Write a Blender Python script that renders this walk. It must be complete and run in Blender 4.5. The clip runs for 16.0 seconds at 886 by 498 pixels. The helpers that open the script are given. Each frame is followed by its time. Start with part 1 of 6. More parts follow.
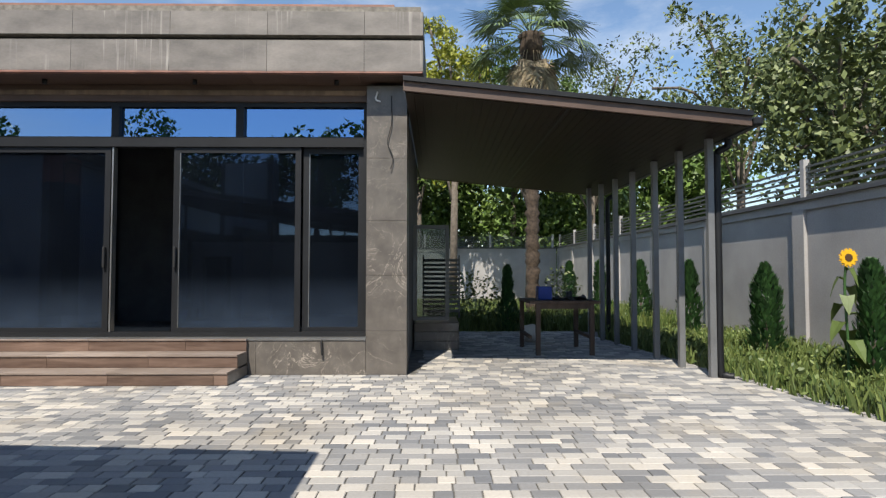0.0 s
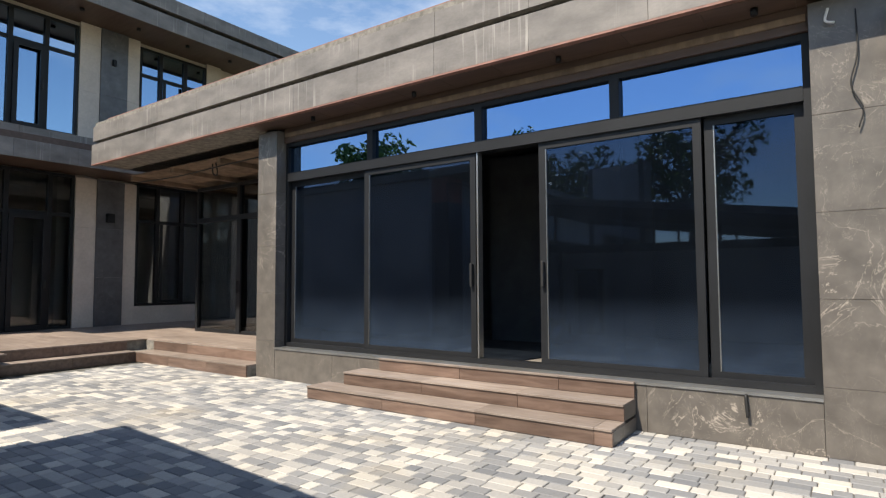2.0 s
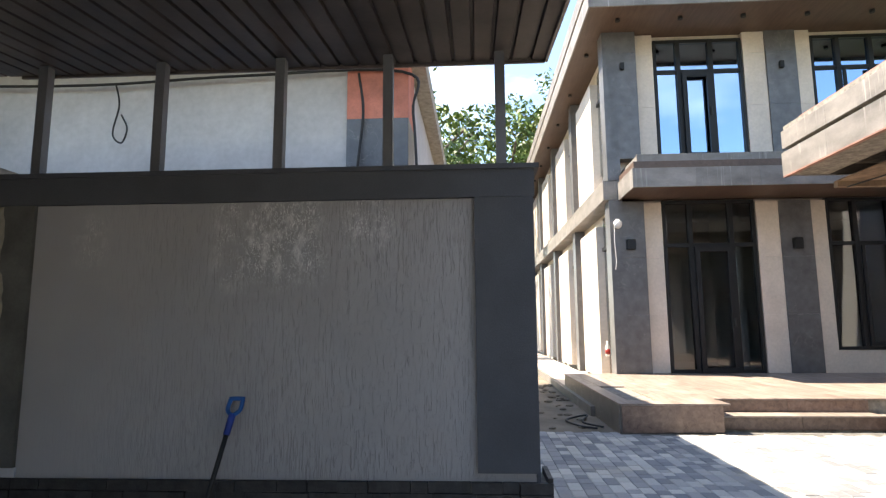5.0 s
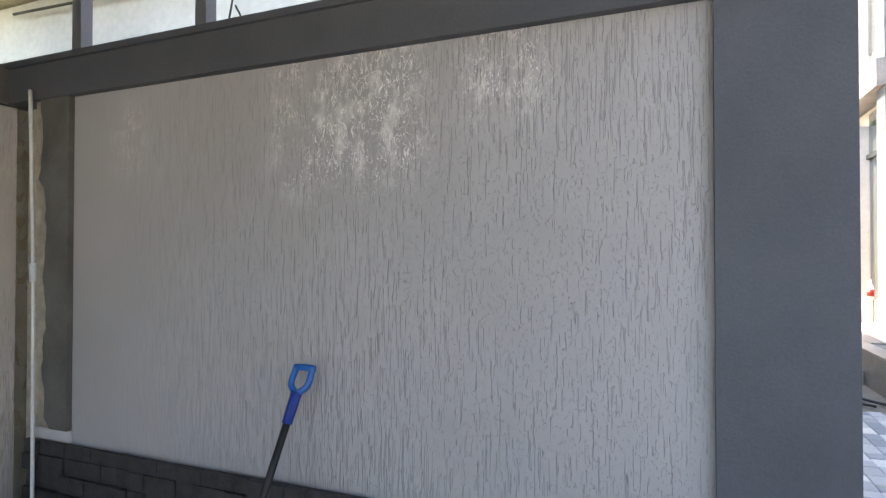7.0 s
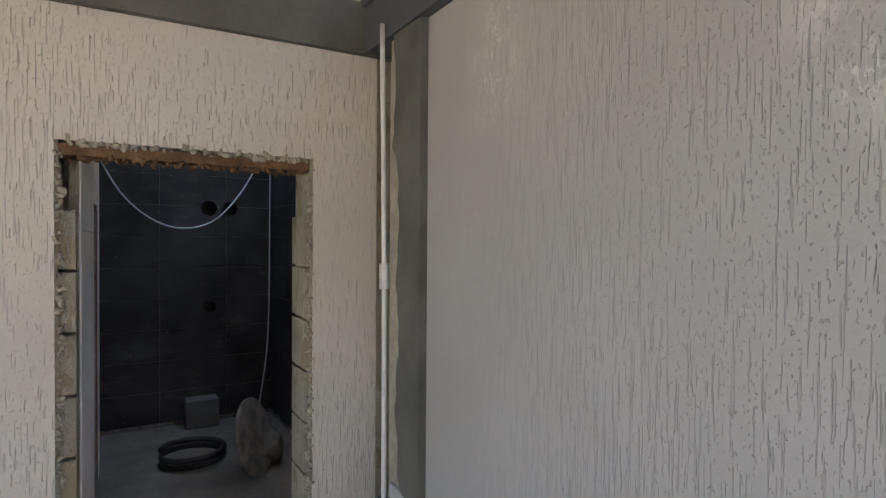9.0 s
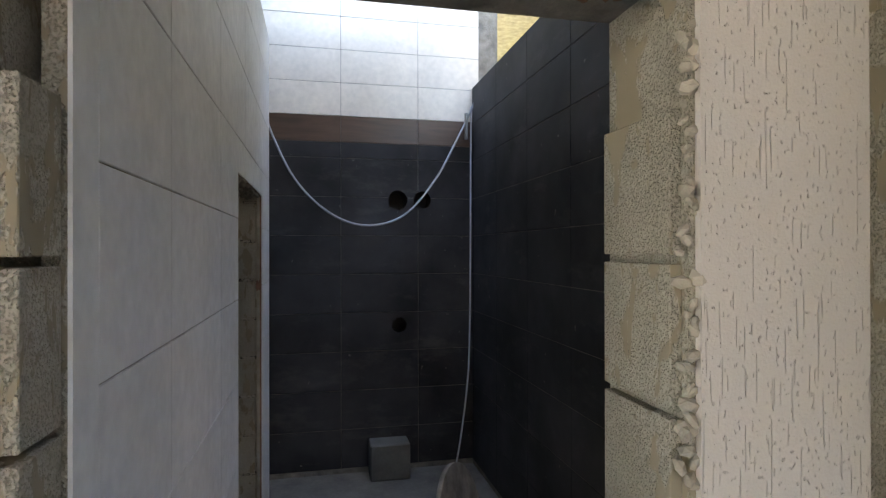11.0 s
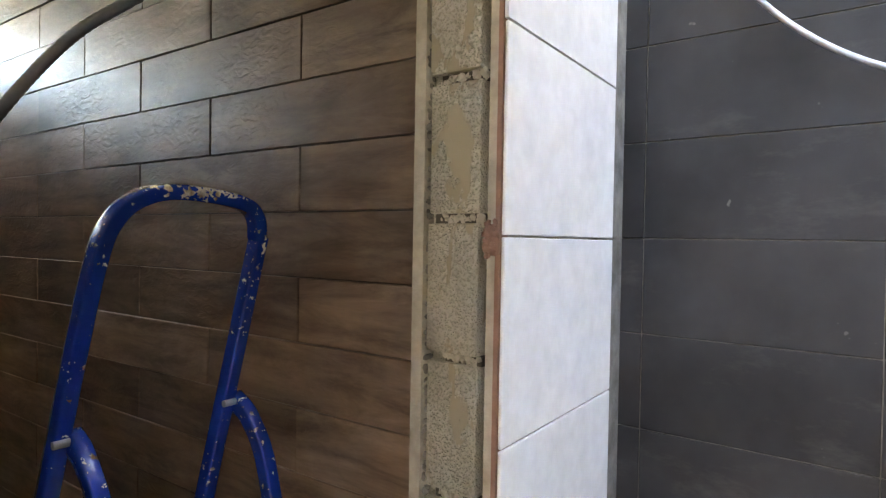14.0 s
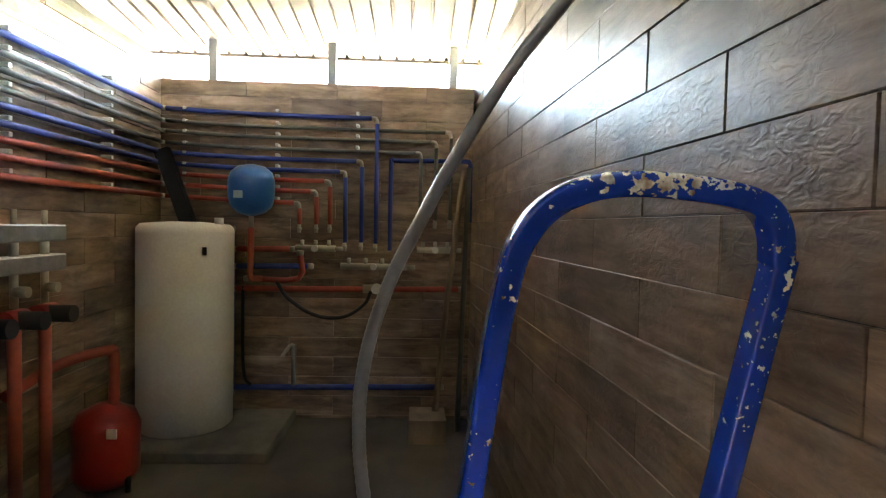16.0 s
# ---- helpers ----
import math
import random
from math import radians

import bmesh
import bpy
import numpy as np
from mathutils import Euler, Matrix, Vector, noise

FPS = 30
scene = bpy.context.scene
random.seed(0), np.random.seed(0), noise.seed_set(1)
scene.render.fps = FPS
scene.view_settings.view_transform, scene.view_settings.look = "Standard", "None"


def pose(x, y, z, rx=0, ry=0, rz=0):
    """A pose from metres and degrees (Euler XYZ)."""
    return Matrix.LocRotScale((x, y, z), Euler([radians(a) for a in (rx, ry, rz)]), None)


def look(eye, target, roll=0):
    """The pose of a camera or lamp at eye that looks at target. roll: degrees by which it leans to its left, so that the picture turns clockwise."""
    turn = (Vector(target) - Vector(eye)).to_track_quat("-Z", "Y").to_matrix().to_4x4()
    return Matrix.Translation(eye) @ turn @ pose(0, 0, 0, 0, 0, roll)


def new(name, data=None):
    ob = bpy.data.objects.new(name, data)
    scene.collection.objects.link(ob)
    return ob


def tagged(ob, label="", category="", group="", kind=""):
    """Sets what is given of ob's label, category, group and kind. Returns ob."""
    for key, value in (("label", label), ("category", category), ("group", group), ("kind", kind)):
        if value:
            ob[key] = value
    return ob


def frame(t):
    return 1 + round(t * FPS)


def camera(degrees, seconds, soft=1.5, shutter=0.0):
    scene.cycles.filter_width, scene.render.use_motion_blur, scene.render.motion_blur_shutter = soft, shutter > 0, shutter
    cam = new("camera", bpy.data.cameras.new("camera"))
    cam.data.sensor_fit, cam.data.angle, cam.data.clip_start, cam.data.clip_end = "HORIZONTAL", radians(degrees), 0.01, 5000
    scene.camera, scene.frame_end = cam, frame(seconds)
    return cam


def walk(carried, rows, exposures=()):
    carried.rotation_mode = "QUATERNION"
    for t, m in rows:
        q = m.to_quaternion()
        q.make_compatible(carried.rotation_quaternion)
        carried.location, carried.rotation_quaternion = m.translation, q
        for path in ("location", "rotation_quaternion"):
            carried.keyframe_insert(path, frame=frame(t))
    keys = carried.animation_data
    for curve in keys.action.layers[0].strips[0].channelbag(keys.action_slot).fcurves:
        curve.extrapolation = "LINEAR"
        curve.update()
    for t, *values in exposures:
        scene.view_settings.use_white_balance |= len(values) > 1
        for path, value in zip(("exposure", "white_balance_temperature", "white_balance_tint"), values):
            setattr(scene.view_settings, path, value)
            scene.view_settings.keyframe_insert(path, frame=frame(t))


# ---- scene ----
# ---- camera ----
cam = camera(75.6, 16.0, soft=1.3)
PATH = [
    (0, (1.575, 4.734, 1.296), (1.598, 6.732, 1.376), -0.0),
    (0.5, (1.45, 5.198, 1.357), (1.425, 7.196, 1.448), -0.0),
    (1, (1.363, 5.726, 1.414), (1.116, 7.708, 1.511), -0.3),
    (1.5, (1.193, 6.135, 1.464), (0.541, 8.023, 1.557), -0.3),
    (2, (0.838, 6.486, 1.405), (-0.305, 8.123, 1.52), -0.3),
    (2.5, (0.449, 6.746, 1.246), (-1.083, 8.025, 1.369), -0.8),
    (3, (-0.028, 6.742, 1.23), (-1.815, 7.628, 1.375), -0.6),
    (3.5, (-0.5, 6.745, 1.229), (-2.396, 7.319, 1.504), -0.4),
    (4, (-0.932, 6.683, 1.297), (-2.856, 6.999, 1.743), -0.2),
    (4.5, (-1.338, 6.627, 1.408), (-3.297, 6.708, 1.803), -0.0),
    (5, (-1.838, 6.598, 1.37), (-3.817, 6.488, 1.636), -0.4),
    (5.2, (-2.058, 6.568, 1.341), (-4.039, 6.403, 1.56), -0.1),
    (7.3, (-3.619, 6.449, 1.386), (-5.4, 5.539, 1.397), 0.2),
    (7.5, (-3.76, 6.398, 1.408), (-5.473, 5.366, 1.406), 0.4),
    (8, (-4.13, 6.182, 1.418), (-5.593, 4.819, 1.408), 0.6),
    (8.5, (-4.362, 5.844, 1.441), (-5.597, 4.27, 1.404), 0.8),
    (9, (-4.429, 5.434, 1.426), (-5.429, 3.702, 1.393), 0.4),
    (9.5, (-4.481, 5.02, 1.398), (-5.309, 3.2, 1.382), 0.3),
    (10, (-4.52, 4.57, 1.403), (-5.219, 2.696, 1.399), 0.0),
    (10.2, (-4.529, 4.404, 1.395), (-5.179, 2.513, 1.395), -0.1),
    (11, (-4.62, 3.93, 1.33), (-5.05, 1.977, 1.335), -0.1),
    (11.7, (-4.79, 3.47, 1.265), (-5.07, 1.49, 1.275), -0.1),
    (12.3, (-4.987, 3.075, 1.214), (-5.106, 1.078, 1.231), -0.1),
    (12.5, (-4.987, 2.914, 1.171), (-5.027, 0.915, 1.202), 0.1),
    (13, (-4.961, 2.394, 1.15), (-4.711, 0.41, 1.162), 0.9),
    (13.5, (-4.905, 1.866, 1.152), (-4.255, -0.026, 1.146), 1.0),
    (14, (-4.731, 1.45, 1.143), (-3.556, -0.168, 1.112), 1.0),
    (14.5, (-4.631, 1.19, 1.144), (-3.04, -0.02, 1.09), 1.3),
    (15, (-4.554, 1.08, 1.144), (-2.706, 0.318, 1.069), 1.5),
    (15.5, (-4.479, 1.138, 1.153), (-2.526, 0.715, 1.077), 1.8),
    (16, (-4.403, 1.169, 1.167), (-2.407, 1.078, 1.088), 1.3),
]
EXPOSURES = [(0.0, 0.72, 6600, 10), (1.5, 0.9, 6700, 10), (2.5, 1.1, 6900, 10), (4.0, 1.85, 7100, 11), (5.2, 2.4, 7200, 12), (7.3, 3.85, 7400, 12), (9.0, 3.98, 7900, 13),
             (10.2, 4.0, 7900, 13), (12.3, 6.05, 8400, 12), (12.6, 6.25, 8500, 12), (13.0, 6.55, 9200, 13), (14.0, 6.95, 9800, 14), (15.0, 7.25, 9500, 12), (16.0, 7.65, 9000, 12)]
walk(cam, [(t, look(eye, target, roll)) for t, eye, target, roll in PATH], EXPOSURES)

# ---- light ----
world = bpy.data.worlds.new("sky")
scene.world = world
world.use_nodes = True
wn = world.node_tree
sky = wn.nodes.new("ShaderNodeTexSky")
sky.sky_type = "NISHITA"
sky.sun_disc = False
sky.sun_elevation = radians(54)
sky.sun_rotation = radians(195)
sky.air_density = 1.2
sky.dust_density = 0.15
sky.ozone_density = 4.0
# thin fair-weather clouds over the whole sky
wc = wn.nodes.new("ShaderNodeTexCoord")
wm = wn.nodes.new("ShaderNodeMapping")
wm.inputs["Scale"].default_value = (1.0, 1.0, 2.6)
wn.links.new(wc.outputs["Generated"], wm.inputs["Vector"])
wt = wn.nodes.new("ShaderNodeTexNoise")
wt.inputs["Scale"].default_value, wt.inputs["Detail"].default_value, wt.inputs["Roughness"].default_value = 2.3, 7.0, 0.6
wn.links.new(wm.outputs["Vector"], wt.inputs["Vector"])
wr = wn.nodes.new("ShaderNodeMapRange")
for key, val in (("From Min", 0.5), ("From Max", 0.78), ("To Max", 0.75)):
    wr.inputs[key].default_value = val
wn.links.new(wt.outputs[0], wr.inputs[0])
wx = wn.nodes.new("ShaderNodeMixRGB")
wx.inputs[2].default_value = (6.5, 6.8, 7.2, 1)
wn.links.new(wr.outputs[0], wx.inputs[0])
wn.links.new(sky.outputs[0], wx.inputs[1])
wn.links.new(wx.outputs[0], wn.nodes["Background"].inputs[0])
wn.nodes["Background"].inputs[1].default_value = 0.1
sun = new("sun", bpy.data.lights.new("sun", "SUN"))
sun.data.energy, sun.data.angle, sun.data.color = 4.4, radians(0.5), (1.0, 0.93, 0.82)
sun.matrix_world = look((-0.18, -0.69, 1.0), (0, 0, 0))


# ---- materials ----
def nodes_of(name):
    m = bpy.data.materials.new(name)
    m.use_nodes = True
    t = m.node_tree
    return m, t, t.nodes["Principled BSDF"]


def nd(t, kind, **inputs):
    n = t.nodes.new(kind)
    for k, v in inputs.items():
        n.inputs[k].default_value = v
    return n


def coords(t, scale=(1, 1, 1)):
    tc = t.nodes.new("ShaderNodeTexCoord")
    geo = t.nodes.new("ShaderNodeNewGeometry")
    mp = t.nodes.new("ShaderNodeMapping")
    mp.inputs["Scale"].default_value = scale
    t.links.new(geo.outputs["Position"], mp.inputs["Vector"])
    return mp.outputs[0]


def noise_tex(t, vec, scale, detail=4.0, rough=0.55, distort=0.0):
    n = nd(t, "ShaderNodeTexNoise", Scale=scale, Detail=detail, Roughness=rough, Distortion=distort)
    t.links.new(vec, n.inputs["Vector"])
    return n.outputs[0]


def ramp(t, fac, stops):
    r = t.nodes.new("ShaderNodeValToRGB")
    el = r.color_ramp.elements
    while len(el) < len(stops):
        el.new(0.5)
    for e, (p, c) in zip(el, stops):
        e.position = p
        e.color = (*c, 1) if not isinstance(c, (int, float)) else (c, c, c, 1)
    t.links.new(fac, r.inputs[0])
    return r.outputs[0]


def mix(t, a, b, fac, mode="MIX"):
    m = t.nodes.new("ShaderNodeMix")
    m.data_type, m.blend_type = "RGBA", mode
    for v, i in ((fac, 0), (a, 6), (b, 7)):
        if hasattr(v, "is_linked"):
            t.links.new(v, m.inputs[i])
        elif isinstance(v, (int, float)):
            m.inputs[i].default_value = v
        else:
            m.inputs[i].default_value = (*v, 1)
    return m.outputs[2]


def bump(t, p, height, strength=0.3, distance=0.01):
    b = nd(t, "ShaderNodeBump", Strength=strength, Distance=distance)
    t.links.new(height, b.inputs["Height"])
    t.links.new(b.outputs[0], p.inputs["Normal"])


def plain(name, c, rough=0.6, metal=0.0, var=0.25, scale=3.0, fine=60.0, bumpy=0.15, stretch=(1, 1, 1), rand=0.0, deep=0.004, flecks=None):
    """Two-scale noise round one base colour."""
    m, t, p = nodes_of(name)
    v = coords(t, stretch)
    big, small = noise_tex(t, v, scale), noise_tex(t, v, fine, 3.0)
    lo, hi = [x * (1 - var) for x in c], [min(1, x * (1 + var)) for x in c]
    col = ramp(t, big, [(0.3, lo), (0.7, hi)])
    col = mix(t, col, ramp(t, small, [(0.3, 0.75), (0.7, 1.0)]), 0.5, "MULTIPLY")
    if rand:
        oi = t.nodes.new("ShaderNodeObjectInfo")
        col = mix(t, col, ramp(t, oi.outputs["Random"], [(0, 1 - rand), (1, 1.0)]), 1.0, "MULTIPLY")
    if flecks:
        spots = ramp(t, noise_tex(t, coords(t), 22, 2), [(0.73, 0.0), (0.76, 0.8)])
        smear = ramp(t, noise_tex(t, coords(t, (1, 1, 2.5)), 2.3, 7, 0.7), [(0.55, 0.0), (0.78, 0.4)])
        col = mix(t, mix(t, col, flecks, smear), flecks, spots)
    t.links.new(col, p.inputs["Base Color"])
    p.inputs["Roughness"].default_value = rough
    p.inputs["Metallic"].default_value = metal
    if bumpy:
        bump(t, p, small, bumpy, deep)
    return m


def veined(name, c, vein, amount=1.0, rough=0.35):
    """Grey stone-look tile with thin pale veins."""
    m, t, p = nodes_of(name)
    v = coords(t)
    n1 = noise_tex(t, v, 1.7, 6.0, 0.6, 1.2)
    ridge = ramp(t, n1, [(0.493, 0.0), (0.499, 0.85), (0.502, 0.0)])
    n2 = noise_tex(t, coords(t, (1.0, 1.0, 0.55)), 4.3, 5.0, 0.65, 1.6)
    hair = ramp(t, n2, [(0.494, 0.0), (0.499, 0.45), (0.503, 0.0)])
    ridge = mix(t, ridge, hair, 1.0, "ADD")
    mask = ramp(t, noise_tex(t, v, 1.3, 3.0), [(0.42, 0.0), (0.6, amount)])
    cloud = ramp(t, noise_tex(t, v, 5.0, 6.0), [(0.3, [x * 0.75 for x in c]), (0.7, [x * 1.25 for x in c])])
    fac = mix(t, ridge, mask, 1.0, "MULTIPLY")
    t.links.new(mix(t, cloud, vein, fac), p.inputs["Base Color"])
    p.inputs["Roughness"].default_value = rough
    bump(t, p, noise_tex(t, v, 90, 2), 0.05, 0.002)
    return m


def woody(name, dark, light, along=0, rough=0.35, rand=0.35, island=False, knots=False):
    """Wood-look porcelain: grain along one axis, each piece its own shade."""
    m, t, p = nodes_of(name)
    s = [14.0, 14.0, 14.0]
    s[along] = 1.6
    oi = t.nodes.new("ShaderNodeObjectInfo")
    geo = t.nodes.new("ShaderNodeNewGeometry")
    rnd = geo.outputs["Random Per Island"] if island else oi.outputs["Random"]
    v = coords(t, tuple(s))
    off = t.nodes.new("ShaderNodeVectorMath")
    off.operation = "MULTIPLY_ADD"
    off.inputs[1].default_value, = ((9.0, 7.0, 5.0),)
    t.links.new(rnd, off.inputs[0])
    t.links.new(v, off.inputs[2])
    off.inputs[1].default_value = (37.0, 23.0, 17.0)
    g = noise_tex(t, off.outputs[0], 1.0, 8.0, 0.65, 0.6)
    g2 = noise_tex(t, coords(t), 2.2, 3.0)
    col = ramp(t, g, [(0.25, dark), (0.75, light)])
    if knots:
        col = mix(t, col, ramp(t, noise_tex(t, coords(t), 4.5, 5), [(0.35, (0.66, 0.6, 0.56)), (0.65, (1.0, 1.0, 1.0))]), 0.8, "MULTIPLY")
    col = mix(t, col, ramp(t, g2, [(0.3, 0.7), (0.7, 1.0)]), 0.7, "MULTIPLY")
    col = mix(t, col, ramp(t, rnd, [(0, 1 - rand), (1, 1.0)]), 1.0, "MULTIPLY")
    t.links.new(col, p.inputs["Base Color"])
    p.inputs["Roughness"].default_value = rough
    if knots:
        wv = [46.0, 46.0, 46.0]
        wv[along] = 22.0
        wave = noise_tex(t, coords(t, tuple(wv)), 1.0, 2.0, 0.5, 1.6)
        patch = ramp(t, noise_tex(t, coords(t), 2.6, 2), [(0.42, 0.12), (0.62, 1.0)])
        bump(t, p, mix(t, wave, patch, 1.0, "MULTIPLY"), 0.5, 0.005)
    else:
        bump(t, p, g, 0.25, 0.003)
    return m


def render_coat(name, c, depth=0.006, stain=0.0):
    """Bark-beetle render: short vertical grooves worn into a thin coat."""
    m, t, p = nodes_of(name)
    n = noise_tex(t, coords(t, (250, 250, 10)), 1.0, 1.0, 0.5, 0.25)
    n = mix(t, n, ramp(t, noise_tex(t, coords(t), 0.8, 3), [(0.32, 0.2), (0.68, 0.72)]), 0.28)
    cut = 0.59 if stain else 0.565
    scratch = ramp(t, n, [(cut, 0.0), (cut + 0.025, 1.0)])
    pits = ramp(t, noise_tex(t, coords(t, (1, 1, 0.5)), 190, 1, 0.5, 0.3), [(0.67, 0.0), (0.7, 0.7)])
    groove = mix(t, scratch, pits, 1.0, "LIGHTEN")
    if stain:
        # towards the corner the coat was trowelled smoother
        geo0, sp0 = t.nodes.new("ShaderNodeNewGeometry"), t.nodes.new("ShaderNodeSeparateXYZ")
        t.links.new(geo0.outputs["Position"], sp0.inputs[0])
        trowel = nd(t, "ShaderNodeMapRange")
        for key, val in (("From Min", 4.1), ("From Max", 5.5), ("To Min", 0.12)):
            trowel.inputs[key].default_value = val
        t.links.new(sp0.outputs[1], trowel.inputs[0])
        groove = mix(t, groove, trowel.outputs[0], 1.0, "MULTIPLY")
    grit = noise_tex(t, coords(t), 220, 2)
    big = ramp(t, noise_tex(t, coords(t), 0.8, 3), [(0.3, [x * 0.86 for x in c]), (0.7, [x * 1.1 for x in c])])
    # grooves are tinted darker as well, painting in their shade
    col = mix(t, big, [x * 0.8 for x in c], groove)
    if stain:
        # lime bloom left by water below the wall cap
        sp = t.nodes.new("ShaderNodeSeparateXYZ")
        geo = t.nodes.new("ShaderNodeNewGeometry")
        t.links.new(geo.outputs["Position"], sp.inputs[0])

        def band(out, lo, hi, soft):
            a = nd(t, "ShaderNodeMapRange")
            for k, x in zip(("From Min", "From Max"), (lo, lo + soft)):
                a.inputs[k].default_value = x
            b = nd(t, "ShaderNodeMapRange")
            for k, x in zip(("From Min", "From Max"), (hi, hi - soft)):
                b.inputs[k].default_value = x
            t.links.new(out, a.inputs[0])
            t.links.new(out, b.inputs[0])
            mu = t.nodes.new("ShaderNodeMath")
            mu.operation = "MULTIPLY"
            t.links.new(a.outputs[0], mu.inputs[0])
            t.links.new(b.outputs[0], mu.inputs[1])
            return mu.outputs[0]
        total = None
        for y0, y1, z0, z1 in ((4.9, 5.72, 1.55, 2.36), (5.72, 6.16, 1.76, 2.36), (4.0, 4.3, 1.72, 2.15)):
            mu = t.nodes.new("ShaderNodeMath")
            mu.operation = "MULTIPLY"
            t.links.new(band(sp.outputs[1], y0, y1, 0.16), mu.inputs[0])
            t.links.new(band(sp.outputs[2], z0, z1, 0.22), mu.inputs[1])
            if total is None:
                total = mu.outputs[0]
            else:
                ad = t.nodes.new("ShaderNodeMath")
                t.links.new(total, ad.inputs[0])
                t.links.new(mu.outputs[0], ad.inputs[1])
                total = ad.outputs[0]
        worm = ramp(t, noise_tex(t, coords(t, (1, 1, 0.4)), 52, 2, 0.5, 0.6), [(0.45, 0.0), (0.475, 1.0), (0.5, 0.0)])
        chalk = ramp(t, noise_tex(t, coords(t, (1, 1, 0.6)), 13, 5, 0.7), [(0.48, 0.0), (0.66, 0.55)])
        patch = ramp(t, noise_tex(t, coords(t), 6.5, 3), [(0.36, 0.0), (0.5, 1.0)])
        worn = mix(t, mix(t, worm, chalk, 1.0, "LIGHTEN"), patch, 1.0, "MULTIPLY")
        f = mix(t, total, worn, 1.0, "MULTIPLY")
        col = mix(t, col, (0.86, 0.84, 0.8), f)
    t.links.new(col, p.inputs["Base Color"])
    p.inputs["Roughness"].default_value = 0.85
    h = mix(t, ramp(t, groove, [(0, 1.0), (1, 0.0)]), grit, 0.12)
    bump(t, p, h, 1.0, depth)
    return m


def glassy(name, tint, gloss, rough=0.01, dust=0.0, coat=(0.92, 0.95, 1.0), splash=0.0):
    """A pane: tinted clear glass with a mirror share."""
    m, t, p = nodes_of(name)
    t.nodes.remove(p)
    tr = nd(t, "ShaderNodeBsdfTransparent", Color=(*tint, 1))
    gl = nd(t, "ShaderNodeBsdfGlossy", Color=(*coat, 1), Roughness=rough)
    lw = nd(t, "ShaderNodeLayerWeight", Blend=0.5)
    fr = t.nodes.new("ShaderNodeMath")
    fr.operation = "POWER"
    fr.inputs[1].default_value = 4.0
    t.links.new(lw.outputs["Facing"], fr.inputs[0])
    mr = nd(t, "ShaderNodeMapRange")
    mr.inputs["To Min"].default_value, mr.inputs["To Max"].default_value = gloss, 1.0
    t.links.new(fr.outputs[0], mr.inputs[0])
    mx = t.nodes.new("ShaderNodeMixShader")
    t.links.new(mr.outputs[0], mx.inputs[0])
    t.links.new(tr.outputs[0], mx.inputs[1])
    t.links.new(gl.outputs[0], mx.inputs[2])
    if dust:
        df = nd(t, "ShaderNodeBsdfDiffuse", Color=(0.24, 0.34, 0.5, 1))
        film = ramp(t, noise_tex(t, coords(t, (1, 1, 0.6)), 1.6, 5, 0.65), [(0.35, dust * 0.45), (0.7, dust)])
        if splash:
            # lime dust that splashed up from the sill
            sp = t.nodes.new("ShaderNodeSeparateXYZ")
            t.links.new(coords(t), sp.inputs[0])
            low = nd(t, "ShaderNodeMapRange")
            low.inputs["From Min"].default_value, low.inputs["From Max"].default_value = 1.25, 0.5
            t.links.new(sp.outputs[2], low.inputs[0])
            blot = ramp(t, noise_tex(t, coords(t, (0.6, 0.6, 1.0)), 2.1, 7, 0.7), [(0.25, splash * 0.25), (0.8, splash)])
            film = mix(t, film, mix(t, low.outputs[0], blot, 1.0, "MULTIPLY"), 1.0, "ADD")
        m2 = t.nodes.new("ShaderNodeMixShader")
        t.links.new(film, m2.inputs[0])
        t.links.new(mx.outputs[0], m2.inputs[1])
        t.links.new(df.outputs[0], m2.inputs[2])
        mx = m2
    t.links.new(mx.outputs[0], t.nodes["Material Output"].inputs[0])
    return m


def painted(name, c, chip, amount=0.6, rough=0.3):
    m, t, p = nodes_of(name)
    v = coords(t)
    sp = t.nodes.new("ShaderNodeSeparateXYZ")
    t.links.new(v, sp.inputs[0])
    top = nd(t, "ShaderNodeMapRange")
    top.inputs["From Min"].default_value, top.inputs["From Max"].default_value = 1.195, 1.212
    top.inputs["To Max"].default_value = 0.17
    t.links.new(sp.outputs[2], top.inputs[0])
    patch = ramp(t, noise_tex(t, v, 7, 2), [(0.35, -0.0), (0.7, 0.13)])
    ad = t.nodes.new("ShaderNodeMath")
    t.links.new(noise_tex(t, v, 95, 3, 0.6), ad.inputs[0])
    t.links.new(top.outputs[0], ad.inputs[1])
    ad2 = t.nodes.new("ShaderNodeMath")
    t.links.new(ad.outputs[0], ad2.inputs[0])
    t.links.new(patch, ad2.inputs[1])
    fac = ramp(t, ad2.outputs[0], [(amount, 0.0), (amount + 0.02, 1.0)])
    chip = ramp(t, noise_tex(t, v, 38, 3), [(0.36, (0.13, 0.075, 0.04)), (0.46, (0.33, 0.32, 0.3)), (0.55, chip)])
    base = ramp(t, noise_tex(t, v, 9, 3), [(0.3, [x * 0.7 for x in c]), (0.7, c)])
    t.links.new(mix(t, base, chip, fac), p.inputs["Base Color"])
    p.inputs["Roughness"].default_value = rough
    bump(t, p, fac, 0.3, 0.002)
    return m


